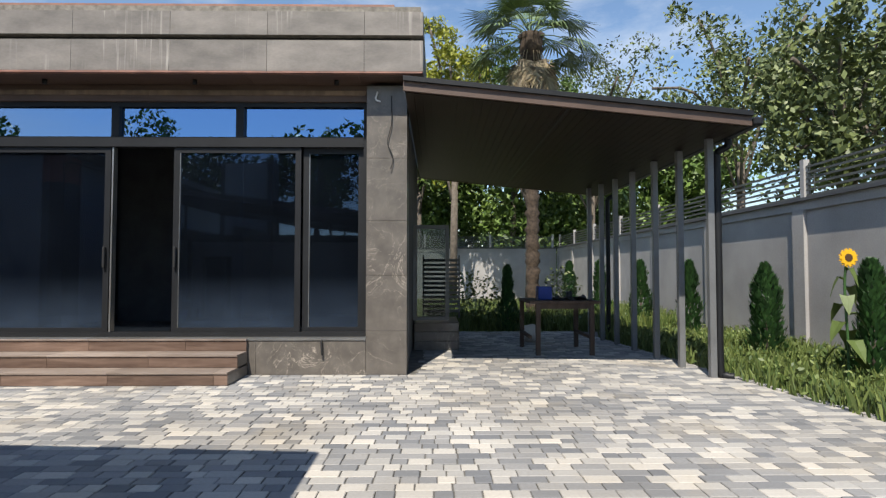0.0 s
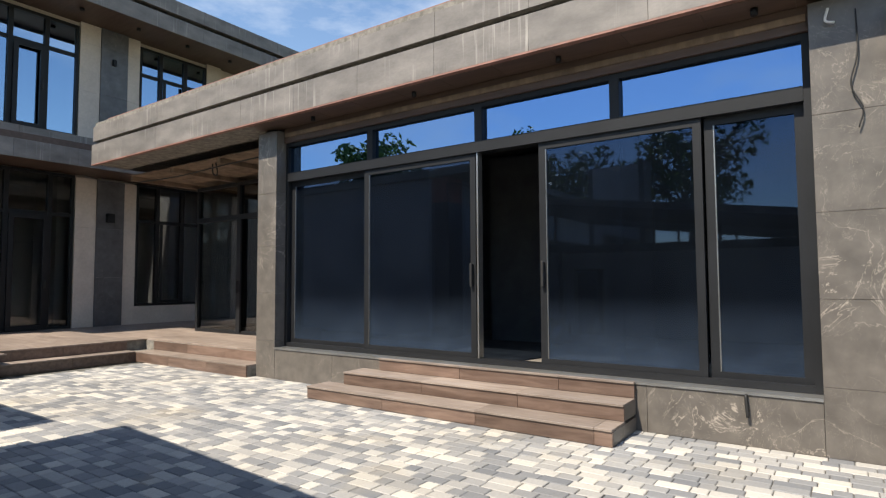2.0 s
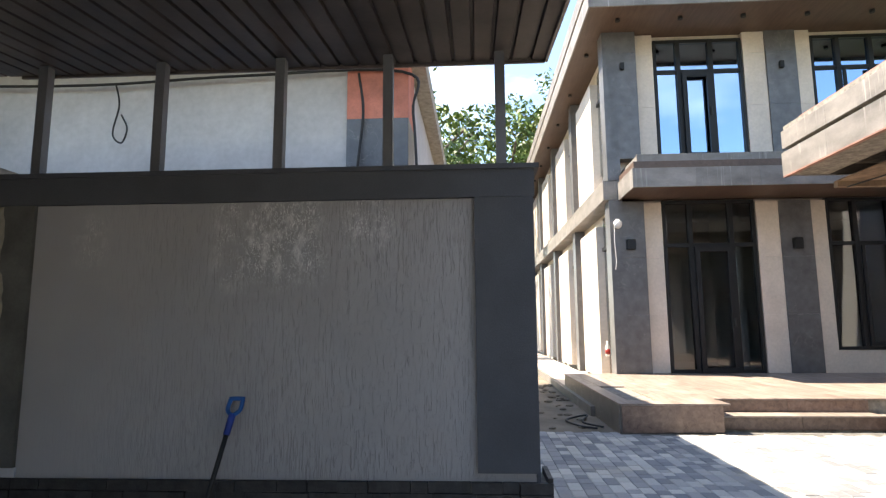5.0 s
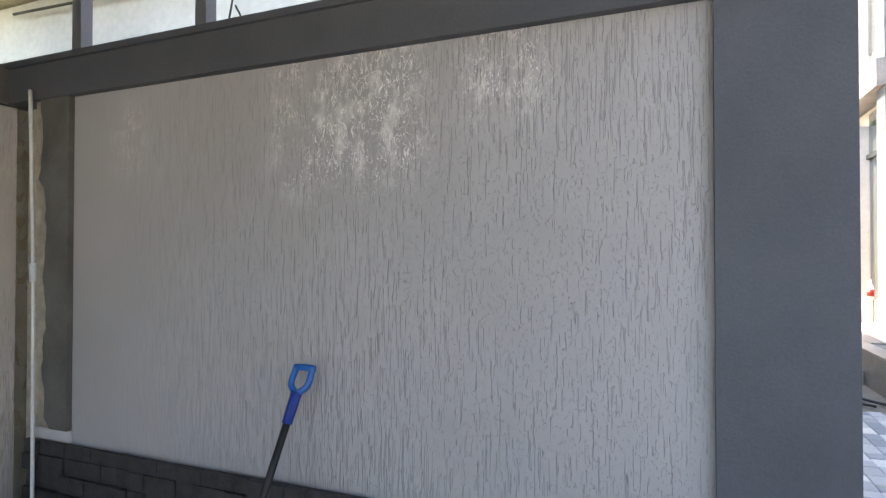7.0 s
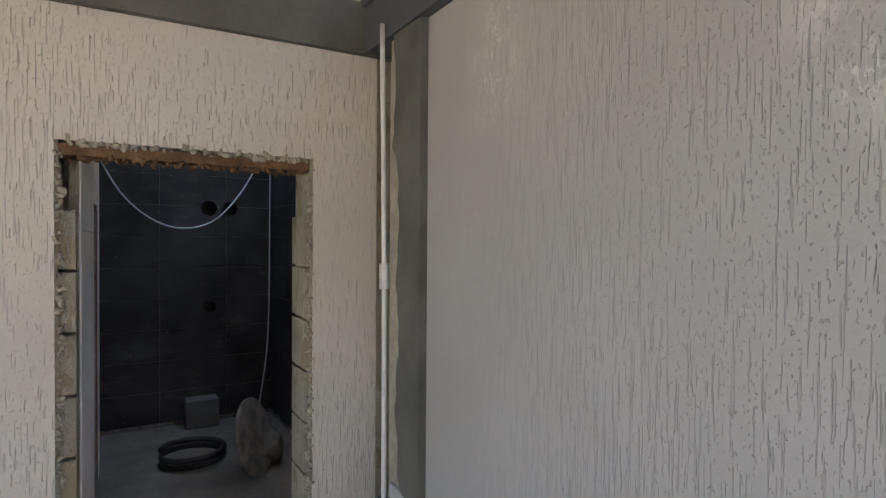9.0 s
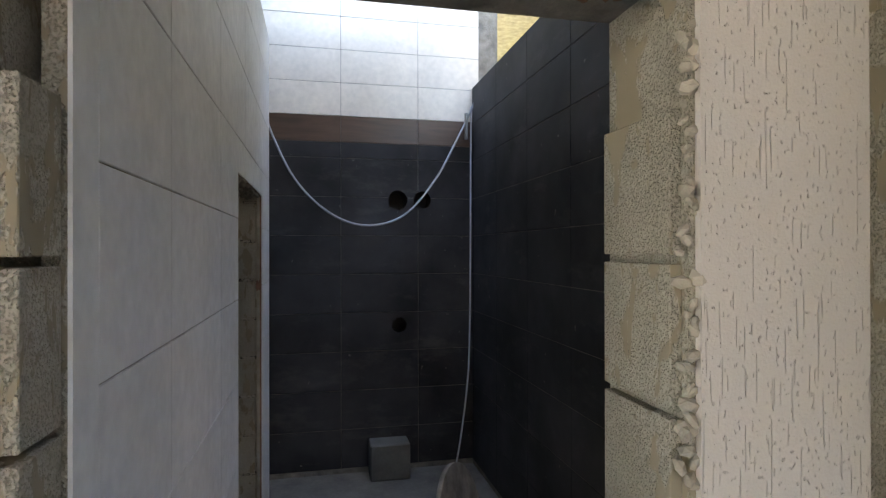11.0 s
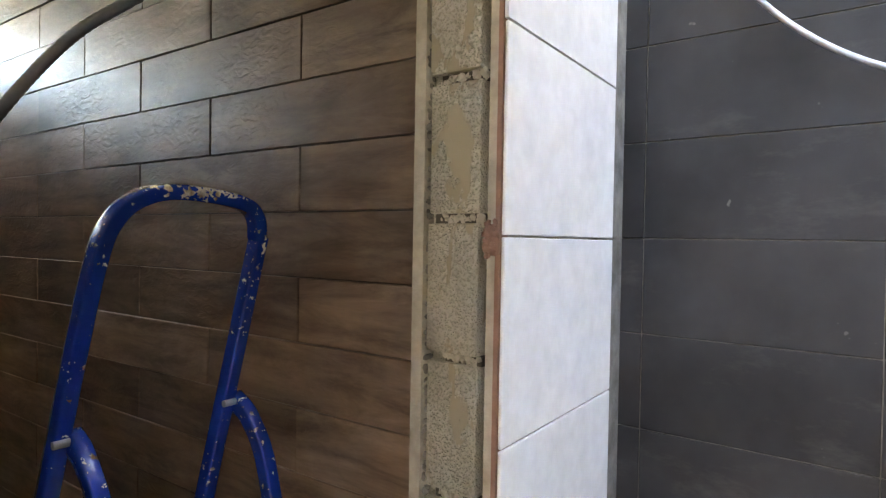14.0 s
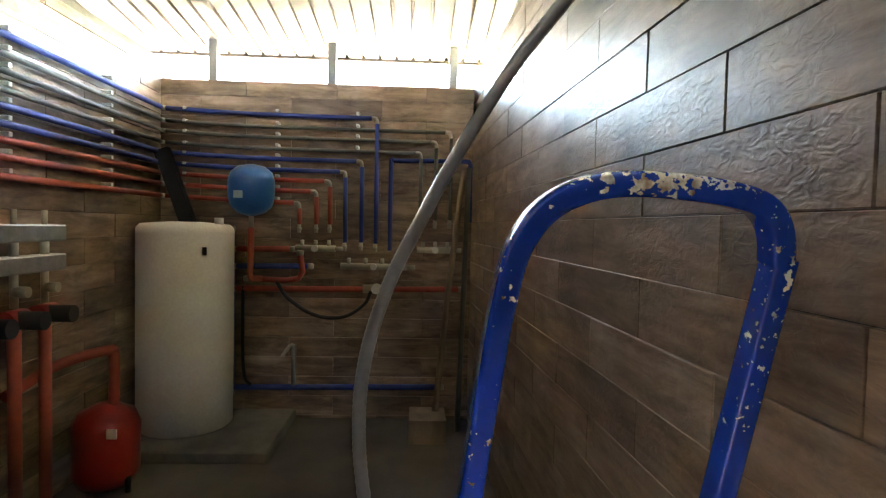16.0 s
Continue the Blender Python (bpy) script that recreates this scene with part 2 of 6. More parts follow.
def paver_mat():
    m, t, p = nodes_of("concrete_paver")
    oi = t.nodes.new("ShaderNodeObjectInfo")
    geo = t.nodes.new("ShaderNodeNewGeometry")
    ad = t.nodes.new("ShaderNodeMath")
    t.links.new(oi.outputs["Random"], ad.inputs[0])
    t.links.new(geo.outputs["Random Per Island"], ad.inputs[1])
    fr = t.nodes.new("ShaderNodeMath")
    fr.operation = "FRACT"
    t.links.new(ad.outputs[0], fr.inputs[0])
    r = ramp(t, fr.outputs[0], [(0.0, (0.16, 0.168, 0.18)), (0.3, (0.24, 0.243, 0.247)), (0.6, (0.325, 0.32, 0.31)), (0.84, (0.44, 0.425, 0.395)), (1.0, (0.54, 0.51, 0.46))])
    v = coords(t)
    dirt = ramp(t, noise_tex(t, v, 0.6, 5), [(0.35, (0.78, 0.74, 0.68)), (0.65, (1, 1, 1))])
    col = mix(t, r, dirt, 0.6, "MULTIPLY")
    sand = ramp(t, noise_tex(t, v, 0.85, 4, 0.6, 0.5), [(0.55, 0.0), (0.72, 0.32)])
    col = mix(t, col, (0.40, 0.33, 0.22), sand)
    col = mix(t, col, ramp(t, noise_tex(t, v, 45, 4), [(0.3, 0.8), (0.7, 1.0)]), 0.7, "MULTIPLY")
    t.links.new(col, p.inputs["Base Color"])
    p.inputs["Roughness"].default_value = 0.8
    bump(t, p, noise_tex(t, v, 160, 3), 0.2, 0.003)
    return m


def leafy(name, dark, light, rough=0.55):
    m, t, p = nodes_of(name)
    geo = t.nodes.new("ShaderNodeNewGeometry")
    col = ramp(t, geo.outputs["Random Per Island"], [(0, dark), (1, light)])
    t.links.new(col, p.inputs["Base Color"])
    p.inputs["Roughness"].default_value = rough
    p.inputs["Subsurface Weight"].default_value = 0.0
    return m


PAVER = paver_mat()
SOIL = plain("sandy_soil", (0.16, 0.13, 0.095), 0.95, var=0.4, scale=1.5, fine=40, bumpy=0.6)
GRASS_GROUND = plain("grassy_soil", (0.09, 0.10, 0.035), 0.95, var=0.5, scale=2, fine=50, bumpy=0.6)
STONE = veined("grey_veined_stone_tile", (0.112, 0.10, 0.088), (0.5, 0.44, 0.37))
STONE_BLUE = veined("slate_grey_stone_tile", (0.10, 0.10, 0.105), (0.3, 0.28, 0.26), 0.7)
CONC = plain("grey_concrete_tile", (0.19, 0.172, 0.155), 0.5, var=0.32, scale=1.7, fine=24, stretch=(1, 1, 2.2), rand=0.16)


def lime_streaks(m, tone):
    """Pale lime runs that rain has drawn down over the tiles."""
    t = m.node_tree
    p = t.nodes["Principled BSDF"]
    old = p.inputs["Base Color"].links[0].from_socket
    run_ = ramp(t, noise_tex(t, coords(t, (22, 22, 0.7)), 1.0, 3, 0.6, 0.3), [(0.56, 0.0), (0.7, 0.55)])
    where = ramp(t, noise_tex(t, coords(t), 1.1, 2), [(0.46, 0.0), (0.6, 1.0)])
    t.links.new(mix(t, old, tone, mix(t, run_, where, 1.0, "MULTIPLY")), p.inputs["Base Color"])


lime_streaks(CONC, (0.46, 0.43, 0.39))
CONC_STAIN = plain("rusty_edge_strip", (0.24, 0.12, 0.09), 0.6, var=0.3, scale=5)
DECKM = woody("weathered_deck_plank", (0.17, 0.125, 0.10), (0.44, 0.36, 0.305), 0, 0.45, 0.25)
# treads take a paler mix of the riser tile's browns
STEP_TOP = woody("pale_wood_look_tread", (0.20, 0.15, 0.12), (0.42, 0.35, 0.30), 0, 0.5)
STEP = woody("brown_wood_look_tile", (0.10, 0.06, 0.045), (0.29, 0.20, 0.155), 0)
SOFFIT = woody("brown_soffit_board", (0.07, 0.04, 0.028), (0.13, 0.085, 0.062), 0, 0.5, 0.2)
# one plank tile in two tones: PLANK darkened, the across copy lifted against backlight
PLANK = woody("grey_brown_wood_look_plank", (0.19, 0.122, 0.09), (0.54, 0.41, 0.325), 0, 0.38, 0.5, knots=True)
PLANK_Y_LIFTED = woody("grey_brown_wood_look_plank_across_lifted", (0.22, 0.145, 0.11), (0.60, 0.46, 0.365), 1, 0.38, 0.45, knots=True)
def mottled(m, stretch):
    """Cloudy darker and lighter grain within each printed plank."""
    t = m.node_tree
    p = t.nodes["Principled BSDF"]
    old = p.inputs["Base Color"].links[0].from_socket
    cloud = ramp(t, noise_tex(t, coords(t, stretch), 1.0, 6, 0.68, 0.6), [(0.34, (0.5, 0.47, 0.44)), (0.52, (1.0, 0.98, 0.95)), (0.7, (1.3, 1.27, 1.22))])
    t.links.new(mix(t, old, cloud, 1.0, "MULTIPLY"), p.inputs["Base Color"])
    p.inputs["Specular IOR Level"].default_value = 0.32


mottled(PLANK, (3.2, 3.2, 13))
mottled(PLANK_Y_LIFTED, (3.2, 3.2, 13))
ALU = plain("anthracite_aluminium", (0.012, 0.013, 0.015), 0.5, 0.0, 0.15, bumpy=0.0)
ALU.node_tree.nodes["Principled BSDF"].inputs["Specular IOR Level"].default_value = 0.3
ALU_GREY = plain("bare_aluminium_trim", (0.35, 0.35, 0.34), 0.35, 0.8, 0.15, bumpy=0.0)
POSTM = plain("grey_painted_steel", (0.17, 0.175, 0.18), 0.45, 0.2, 0.12, bumpy=0.05)
CAP = plain("charcoal_render", (0.085, 0.09, 0.10), 0.85, var=0.15, scale=2, fine=120, bumpy=0.5)
COAT = render_coat("grey_bark_render", (0.37, 0.355, 0.345), 0.005, 1.0)
COAT_LIGHT = render_coat("pale_bark_render", (0.62, 0.575, 0.52), 0.006)
SLATE = plain("dark_split_stone", (0.034, 0.032, 0.031), 0.6, var=0.6, scale=14, fine=70, bumpy=0.9)
CREAM = plain("cream_facade_tile", (0.60, 0.53, 0.46), 0.5, var=0.1, scale=1.5, fine=20, rand=0.08)
def blocky():
    """Light concrete block: pitted grains, with smooth smears of brown mortar."""
    m, t, p = nodes_of("pale_concrete_block")
    v = coords(t)
    grain = nd(t, "ShaderNodeTexVoronoi", Scale=170.0)
    t.links.new(v, grain.inputs["Vector"])
    soft = noise_tex(t, v, 120, 4, 0.7)
    pit = ramp(t, noise_tex(t, v, 260, 2), [(0.34, 0.0), (0.5, 1.0)])
    h = mix(t, mix(t, grain.outputs["Distance"], soft, 0.6), pit, 0.45)
    col = ramp(t, noise_tex(t, v, 5, 4), [(0.3, (0.37, 0.34, 0.27)), (0.7, (0.50, 0.46, 0.37))])
    col = mix(t, col, ramp(t, pit, [(0, (0.6, 0.57, 0.51)), (1, (1, 1, 1))]), 0.45, "MULTIPLY")
    col = mix(t, col, ramp(t, soft, [(0.3, 0.75), (0.65, 1.0)]), 0.6, "MULTIPLY")
    smear = ramp(t, noise_tex(t, coords(t, (1, 1, 0.45)), 17, 4, 0.6, 0.5), [(0.555, 0.0), (0.58, 1.0)])
    col = mix(t, col, (0.29, 0.25, 0.175), smear)
    t.links.new(col, p.inputs["Base Color"])
    p.inputs["Roughness"].default_value = 0.95
    bump(t, p, mix(t, h, (0.75, 0.75, 0.75), smear), 1.0, 0.009)
    return m


BLOCK = blocky()
# boiler room floor: base colour about half as bright as FLOOR
DARK_FLOOR = plain("dark_boiler_concrete", (0.075, 0.065, 0.056), 0.7, var=0.4, scale=2, fine=40, bumpy=0.3)
OPEN_JOINT = plain("dark_open_joint", (0.07, 0.06, 0.045), 0.95, var=0.4, scale=14, fine=90, bumpy=0.6)
MORTAR_PALE = plain("pale_mortar", (0.40, 0.36, 0.29), 0.95, var=0.25, scale=14, fine=90, bumpy=0.6)
TERRA = plain("red_clay_tile_edge", (0.27, 0.15, 0.11), 0.9, var=0.3, scale=14, fine=90, bumpy=0.5)
MORTAR = plain("rough_mortar", (0.20, 0.185, 0.16), 0.95, var=0.4, scale=12, fine=80, bumpy=1.0)
RUST = plain("rusty_steel", (0.17, 0.095, 0.05), 0.85, 0.2, 0.5, 18, 90, 0.8)
CEMENT = plain("wet_grey_cement", (0.115, 0.112, 0.10), 0.8, var=0.3, scale=4, fine=50, bumpy=0.4)
WHITE_TILE = plain("glazed_white_tile", (0.80, 0.80, 0.78), 0.55, var=0.07, scale=3, fine=25, bumpy=0.02, rand=0.06)
CREAM_TILE = plain("cream_marble_tile", (0.72, 0.66, 0.57), 0.3, var=0.08, scale=3, fine=25, bumpy=0.02, rand=0.05)
DARK_TILE = plain("dusty_black_tile", (0.038, 0.037, 0.039), 0.62, var=0.6, scale=2.5, fine=9, bumpy=0.05, rand=0.25, flecks=(0.16, 0.15, 0.14))
WHITE_TILE.node_tree.nodes["Principled BSDF"].inputs["Specular IOR Level"].default_value = 0.2
DARK_TILE.node_tree.nodes["Principled BSDF"].inputs["Specular IOR Level"].default_value = 0.25
BOUNCE_YARD = plain("sun_bounce_concrete", (0.27, 0.255, 0.235), 0.9, var=0.2, scale=1, fine=40, bumpy=0.3)
CARSOF = plain("dark_brown_soffit_sheet", (0.017, 0.011, 0.0085), 0.5, var=0.25)
CARSOF.node_tree.nodes["Principled BSDF"].inputs["Specular IOR Level"].default_value = 0.15
BAND = woody("dark_brown_band_tile", (0.05, 0.027, 0.018), (0.15, 0.085, 0.055), 0)
GROUT = plain("pale_grout", (0.115, 0.11, 0.10), 0.9, var=0.4, scale=8)
GROUT_DARK = plain("dark_grout", (0.05, 0.045, 0.042), 0.9, var=0.5, scale=8)
FLOOR = plain("dusty_concrete_floor", (0.15, 0.135, 0.115), 0.9, var=0.4, scale=2.5, fine=40, bumpy=0.4)
ROOFM = plain("dark_brown_metal_sheet", (0.135, 0.112, 0.10), 0.42, 0.2, 0.3, 2.5, 30, 0.03)
ROOFW = plain("pale_grey_metal_sheet", (0.42, 0.418, 0.41), 0.5, 0.1, 0.12, 2.5, 30, 0.03)
PLASTER = plain("stained_white_plaster", (0.50, 0.49, 0.48), 0.9, var=0.2, scale=0.9, fine=15, bumpy=0.2)
REDWALL = plain("red_oxide_primer", (0.55, 0.20, 0.14), 0.85, var=0.3, scale=3)
FENCEW = plain("grey_fence_render", (0.36, 0.35, 0.345), 0.9, var=0.15, scale=1, fine=40, bumpy=0.3)
FENCED = plain("grey_fence_steel", (0.10, 0.105, 0.10), 0.6, 0.1, 0.15)
PLASTER_IN = plain("pale_inner_plaster", (0.62, 0.60, 0.57), 0.9, var=0.12, scale=0.8, fine=20)
# dark grey puts the dimness of the rooms behind the wing glass into colour
INSIDE = plain("unfinished_room_shade_grey", (0.12, 0.12, 0.12), 0.9, var=0.2)
GLASS = glassy("dusty_tinted_glass", (0.2, 0.24, 0.30), 0.07, 0.02, 0.014, (0.42, 0.62, 1.0), 0.15)
GLASS_TOP = glassy("mirror_tinted_glass", (0.10, 0.12, 0.15), 0.42, coat=(0.36, 0.60, 1.0))
GLASS_CLEAR = glassy("dark_window_glass", (0.64, 0.66, 0.66), 0.06)
GLASS_SHADE = glassy("grey_casement_glass", (0.45, 0.5, 0.5), 0.02)
GLASS_SKY = glassy("sky_reflecting_glass", (0.10, 0.12, 0.14), 0.6, coat=(0.55, 0.76, 1.0))
BLUE = painted("chipped_blue_paint", (0.0, 0.03, 0.27), (0.66, 0.65, 0.6), 0.7, 0.24)
PLATE = plain("scuffed_aluminium_plate", (0.42, 0.44, 0.45), 0.4, 0.7, 0.25, 8, 60, 0.2)
WHITE = plain("white_enamel", (0.72, 0.70, 0.66), 0.35, var=0.06)
PIPE_BLUE = plain("blue_pipe_insulation", (0.012, 0.04, 0.24), 0.6, var=0.2)
PIPE_RED = plain("red_pipe_insulation", (0.36, 0.06, 0.035), 0.6, var=0.25)
PIPE_GREY = plain("grey_pipe_insulation", (0.10, 0.10, 0.095), 0.6, var=0.2)
BRASS = plain("nickel_brass_fitting", (0.42, 0.38, 0.32), 0.3, 0.9, 0.2)
TANKBLUE = plain("blue_vessel_enamel", (0.01, 0.11, 0.36), 0.3, var=0.1)
TANKRED = plain("red_vessel_enamel", (0.30, 0.02, 0.015), 0.35, var=0.15)
RUBBER = plain("black_rubber", (0.015, 0.015, 0.015), 0.6, var=0.3)
HOSE = plain("pale_grey_hose", (0.45, 0.47, 0.50), 0.45, var=0.1, bumpy=0.05)
CORR = plain("grey_corrugated_hose", (0.26, 0.26, 0.27), 0.3, 0.35, 0.2)
PVC = plain("white_pvc", (0.68, 0.68, 0.66), 0.45, var=0.08)
WOODDARK = plain("dark_weathered_timber", (0.075, 0.05, 0.036), 0.8, var=0.45, scale=6, fine=70, stretch=(1, 1, 0.3))
WOODRAW = plain("weathered_timber", (0.20, 0.14, 0.095), 0.8, var=0.4, scale=6, fine=70, stretch=(1, 1, 0.3))
BARK = plain("shaggy_palm_bark", (0.062, 0.045, 0.032), 0.95, var=0.5, scale=14, fine=60, bumpy=1.0)
BARK2 = plain("grey_tree_bark", (0.12, 0.10, 0.08), 0.95, var=0.4, scale=8, fine=60, bumpy=0.8)
LEAF = leafy("broad_leaf_green", (0.03, 0.065, 0.012), (0.14, 0.22, 0.04))
LEAF_OLIVE = leafy("olive_leaf_green", (0.045, 0.065, 0.02), (0.17, 0.21, 0.07))
LEAF_YEL = leafy("yellow_green_leaf", (0.16, 0.19, 0.02), (0.36, 0.36, 0.04))
THUJA = leafy("thuja_green", (0.015, 0.05, 0.012), (0.05, 0.13, 0.03))
PALM = leafy("palm_green", (0.06, 0.10, 0.03), (0.16, 0.22, 0.08))
DEADPALM = leafy("dry_palm_frond", (0.16, 0.12, 0.07), (0.30, 0.24, 0.14))
GRASS = leafy("meadow_grass", (0.04, 0.075, 0.014), (0.16, 0.20, 0.055))
YELLOW = plain("sunflower_petal", (0.75, 0.42, 0.01), 0.6, var=0.15)
SEED = plain("sunflower_disc", (0.06, 0.03, 0.01), 0.9)


# ---- builders ----
def bx(bm, x0, x1, y0, y1, z0, z1, bevel=0.0):
    vs = [bm.verts.new((x, y, z)) for z in (z0, z1) for x, y in ((x0, y0), (x1, y0), (x1, y1), (x0, y1))]
    for f in ((3, 2, 1, 0), (4, 5, 6, 7), (0, 1, 5, 4), (1, 2, 6, 5), (2, 3, 7, 6), (3, 0, 4, 7)):
        bm.faces.new([vs[i] for i in f])
    if bevel:
        es = {e for v in vs for e in v.link_edges}
        bmesh.ops.bevel(bm, geom=list(es), offset=bevel, segments=1, affect="EDGES", profile=0.5)
    return bm


def cyl(bm, a, b, r0, r1=None, n=12, caps=True):
    a, b = Vector(a), Vector(b)
    r1 = r0 if r1 is None else r1
    q = (b - a).to_track_quat("Z", "Y").to_matrix()
    rings = []
    for c, r in ((a, r0), (b, r1)):
        rings.append([bm.verts.new(c + q @ Vector((r * math.cos(2 * math.pi * i / n), r * math.sin(2 * math.pi * i / n), 0))) for i in range(n)])
    for i in range(n):
        bm.faces.new((rings[0][i], rings[0][(i + 1) % n], rings[1][(i + 1) % n], rings[1][i])).smooth = True
    if caps:
        bm.faces.new(rings[0][::-1])
        bm.faces.new(rings[1])
    return bm


def lathe(bm, centre, profile, n=32):
    """Turned body about a vertical axis: profile of (radius, height)."""
    c = Vector(centre)
    rings = [[bm.verts.new(c + Vector((r * math.cos(2 * math.pi * i / n), r * math.sin(2 * math.pi * i / n), z))) for i in range(n)] for r, z in profile]
    for a, b in zip(rings, rings[1:]):
        for i in range(n):
            bm.faces.new((a[i], a[(i + 1) % n], b[(i + 1) % n], b[i])).smooth = True
    bm.faces.new(rings[0][::-1])
    bm.faces.new(rings[-1])
    return bm


def smooth_path(pts, steps=8):
    ps = [Vector(p) for p in pts]
    ps = [2 * ps[0] - ps[1], *ps, 2 * ps[-1] - ps[-2]]
    out = []
    for i in range(1, len(ps) - 2):
        a, b, c, d = ps[i - 1 : i + 3]
        for k in range(steps):
            u = k / steps
            out.append(0.5 * (2 * b + (c - a) * u + (2 * a - 5 * b + 4 * c - d) * u * u + (3 * b - a - 3 * c + d) * u ** 3))
    return out + [ps[-2]]


def tube(bm, pts, r, n=10, steps=8, oval=1.0, side=None, square=1.0):
    """A swept tube through points; side turns its cross-section (oval across it)."""
    ps = smooth_path(pts, steps) if steps else [Vector(p) for p in pts]
    rings, up = [], Vector(side) if side else Vector((0.13, 0.21, 0.97))
    for i, p in enumerate(ps):
        d = (ps[min(i + 1, len(ps) - 1)] - ps[max(i - 1, 0)]).normalized()
        s = d.cross(up)
        if s.length < 1e-3:
            s = d.cross(Vector((1, 0, 0)))
        s.normalize()
        w = s.cross(d).normalized()
        ring = []
        for k in range(n):
            c, q = math.cos(2 * math.pi * k / n), math.sin(2 * math.pi * k / n)
            c, q = math.copysign(abs(c) ** square, c), math.copysign(abs(q) ** square, q)
            ring.append(bm.verts.new(p + s * (r * c) + w * (r * oval * q)))
        rings.append(ring)
    for a, b in zip(rings, rings[1:]):
        for k in range(n):
            bm.faces.new((a[k], a[(k + 1) % n], b[(k + 1) % n], b[k])).smooth = True
    bm.faces.new(rings[0][::-1])
    bm.faces.new(rings[-1])
    return bm


def mesh_of(name, bm, material):
    me = bpy.data.meshes.new(name)
    bmesh.ops.recalc_face_normals(bm, faces=bm.faces)
    bm.to_mesh(me)
    bm.free()
    me.materials.append(material)
    return me


def part(name, bm, material, parent=None, label=""):
    ob = new(name, mesh_of(name, bm, material))
    ob.parent = parent
    if label:
        ob["label"] = label
    return ob


def thing(name, label, category, group="", kind=""):
    return tagged(new(name), label, category, group, kind)


def solid(name, box, material, label="", category="", kind="structure", bevel=0.0):
    ob = part(name, bx(bmesh.new(), *box, bevel), material)
    return tagged(ob, label, category, "", kind)


JOINED = ("door_leaf", "casement_frame", "outer_frame", "window_frame", "sliding_leaf", "pane_trim", "side_window_frame", "side_frame", "panel_wall", "side", "wall_core")


def boxes(name, rows, material, parent=None, label="", bevel=0.0):
    if name not in JOINED and len(rows) > 1:
        return [part(name, bx(bmesh.new(), *r, bevel), material, parent, label) for r in rows][0]
    bm = bmesh.new()
    for r in rows:
        bx(bm, *r, bevel)
    return part(name, bm, material, parent, label)


def box_part(name, box, material, parent, label="", bevel=0.0):
    return part(name, bx(bmesh.new(), *box, bevel), material, parent, label)


def run(name, pts, r, material, parent=None, label="", n=8, steps=8):
    return part(name, tube(bmesh.new(), pts, r, n, steps), material, parent, label)


def rect_minus(r, hole):
    """Pieces of rectangle r = (u0, u1, z0, z1) outside a hole."""
    u0, u1, z0, z1 = r
    a0, a1, b0, b1 = hole
    if a0 >= u1 or a1 <= u0 or b0 >= z1 or b1 <= z0:
        return [r]
    out = []
    if a0 > u0:
        out.append((u0, a0, z0, z1))
    if a1 < u1:
        out.append((a1, u1, z0, z1))
    m0, m1 = max(u0, a0), min(u1, a1)
    if b1 < z1:
        out.append((m0, m1, b1, z1))
    if b0 > z0:
        out.append((m0, m1, z0, b0))
    return out


PIECES = {}


def piece_mesh(name, axis, w, h, d, material):
    key = (name, axis, round(w, 2), round(h, 2), round(d, 3), material.name)
    if key not in PIECES:
        dims = {"x": (d, w, h), "y": (w, d, h), "z": (w, h, d)}[axis]
        bm = bx(bmesh.new(), *[s * k / 2 for k in dims for s in (-1, 1)], 0.0015)
        PIECES[key] = mesh_of(name, bm, material)
    return PIECES[key]


def tile(name, axis, plane, u0, u1, z0, z1, d, material, parent, gap=0.003, tilt=0.0):
    """One piece on a plane; d is signed: the side that it stands proud of."""
    w, h = round(u1 - u0 - gap, 2) or 0.01, round(z1 - z0 - gap, 2) or 0.01
    me = piece_mesh(name, axis, w, h, abs(d), material)
    ob = new(name, me)
    u, z = (u0 + u1) / 2, (z0 + z1) / 2
    ob.location = {"x": (plane + d / 2, u, z), "y": (u, plane + d / 2, z), "z": (u, z, plane + d / 2)}[axis]
    ob.scale = {"x": (1, (u1 - u0 - gap) / w, (z1 - z0 - gap) / h), "y": ((u1 - u0 - gap) / w, 1, (z1 - z0 - gap) / h), "z": ((u1 - u0 - gap) / w, (z1 - z0 - gap) / h, 1)}[axis]
    ob.parent = parent
    return ob


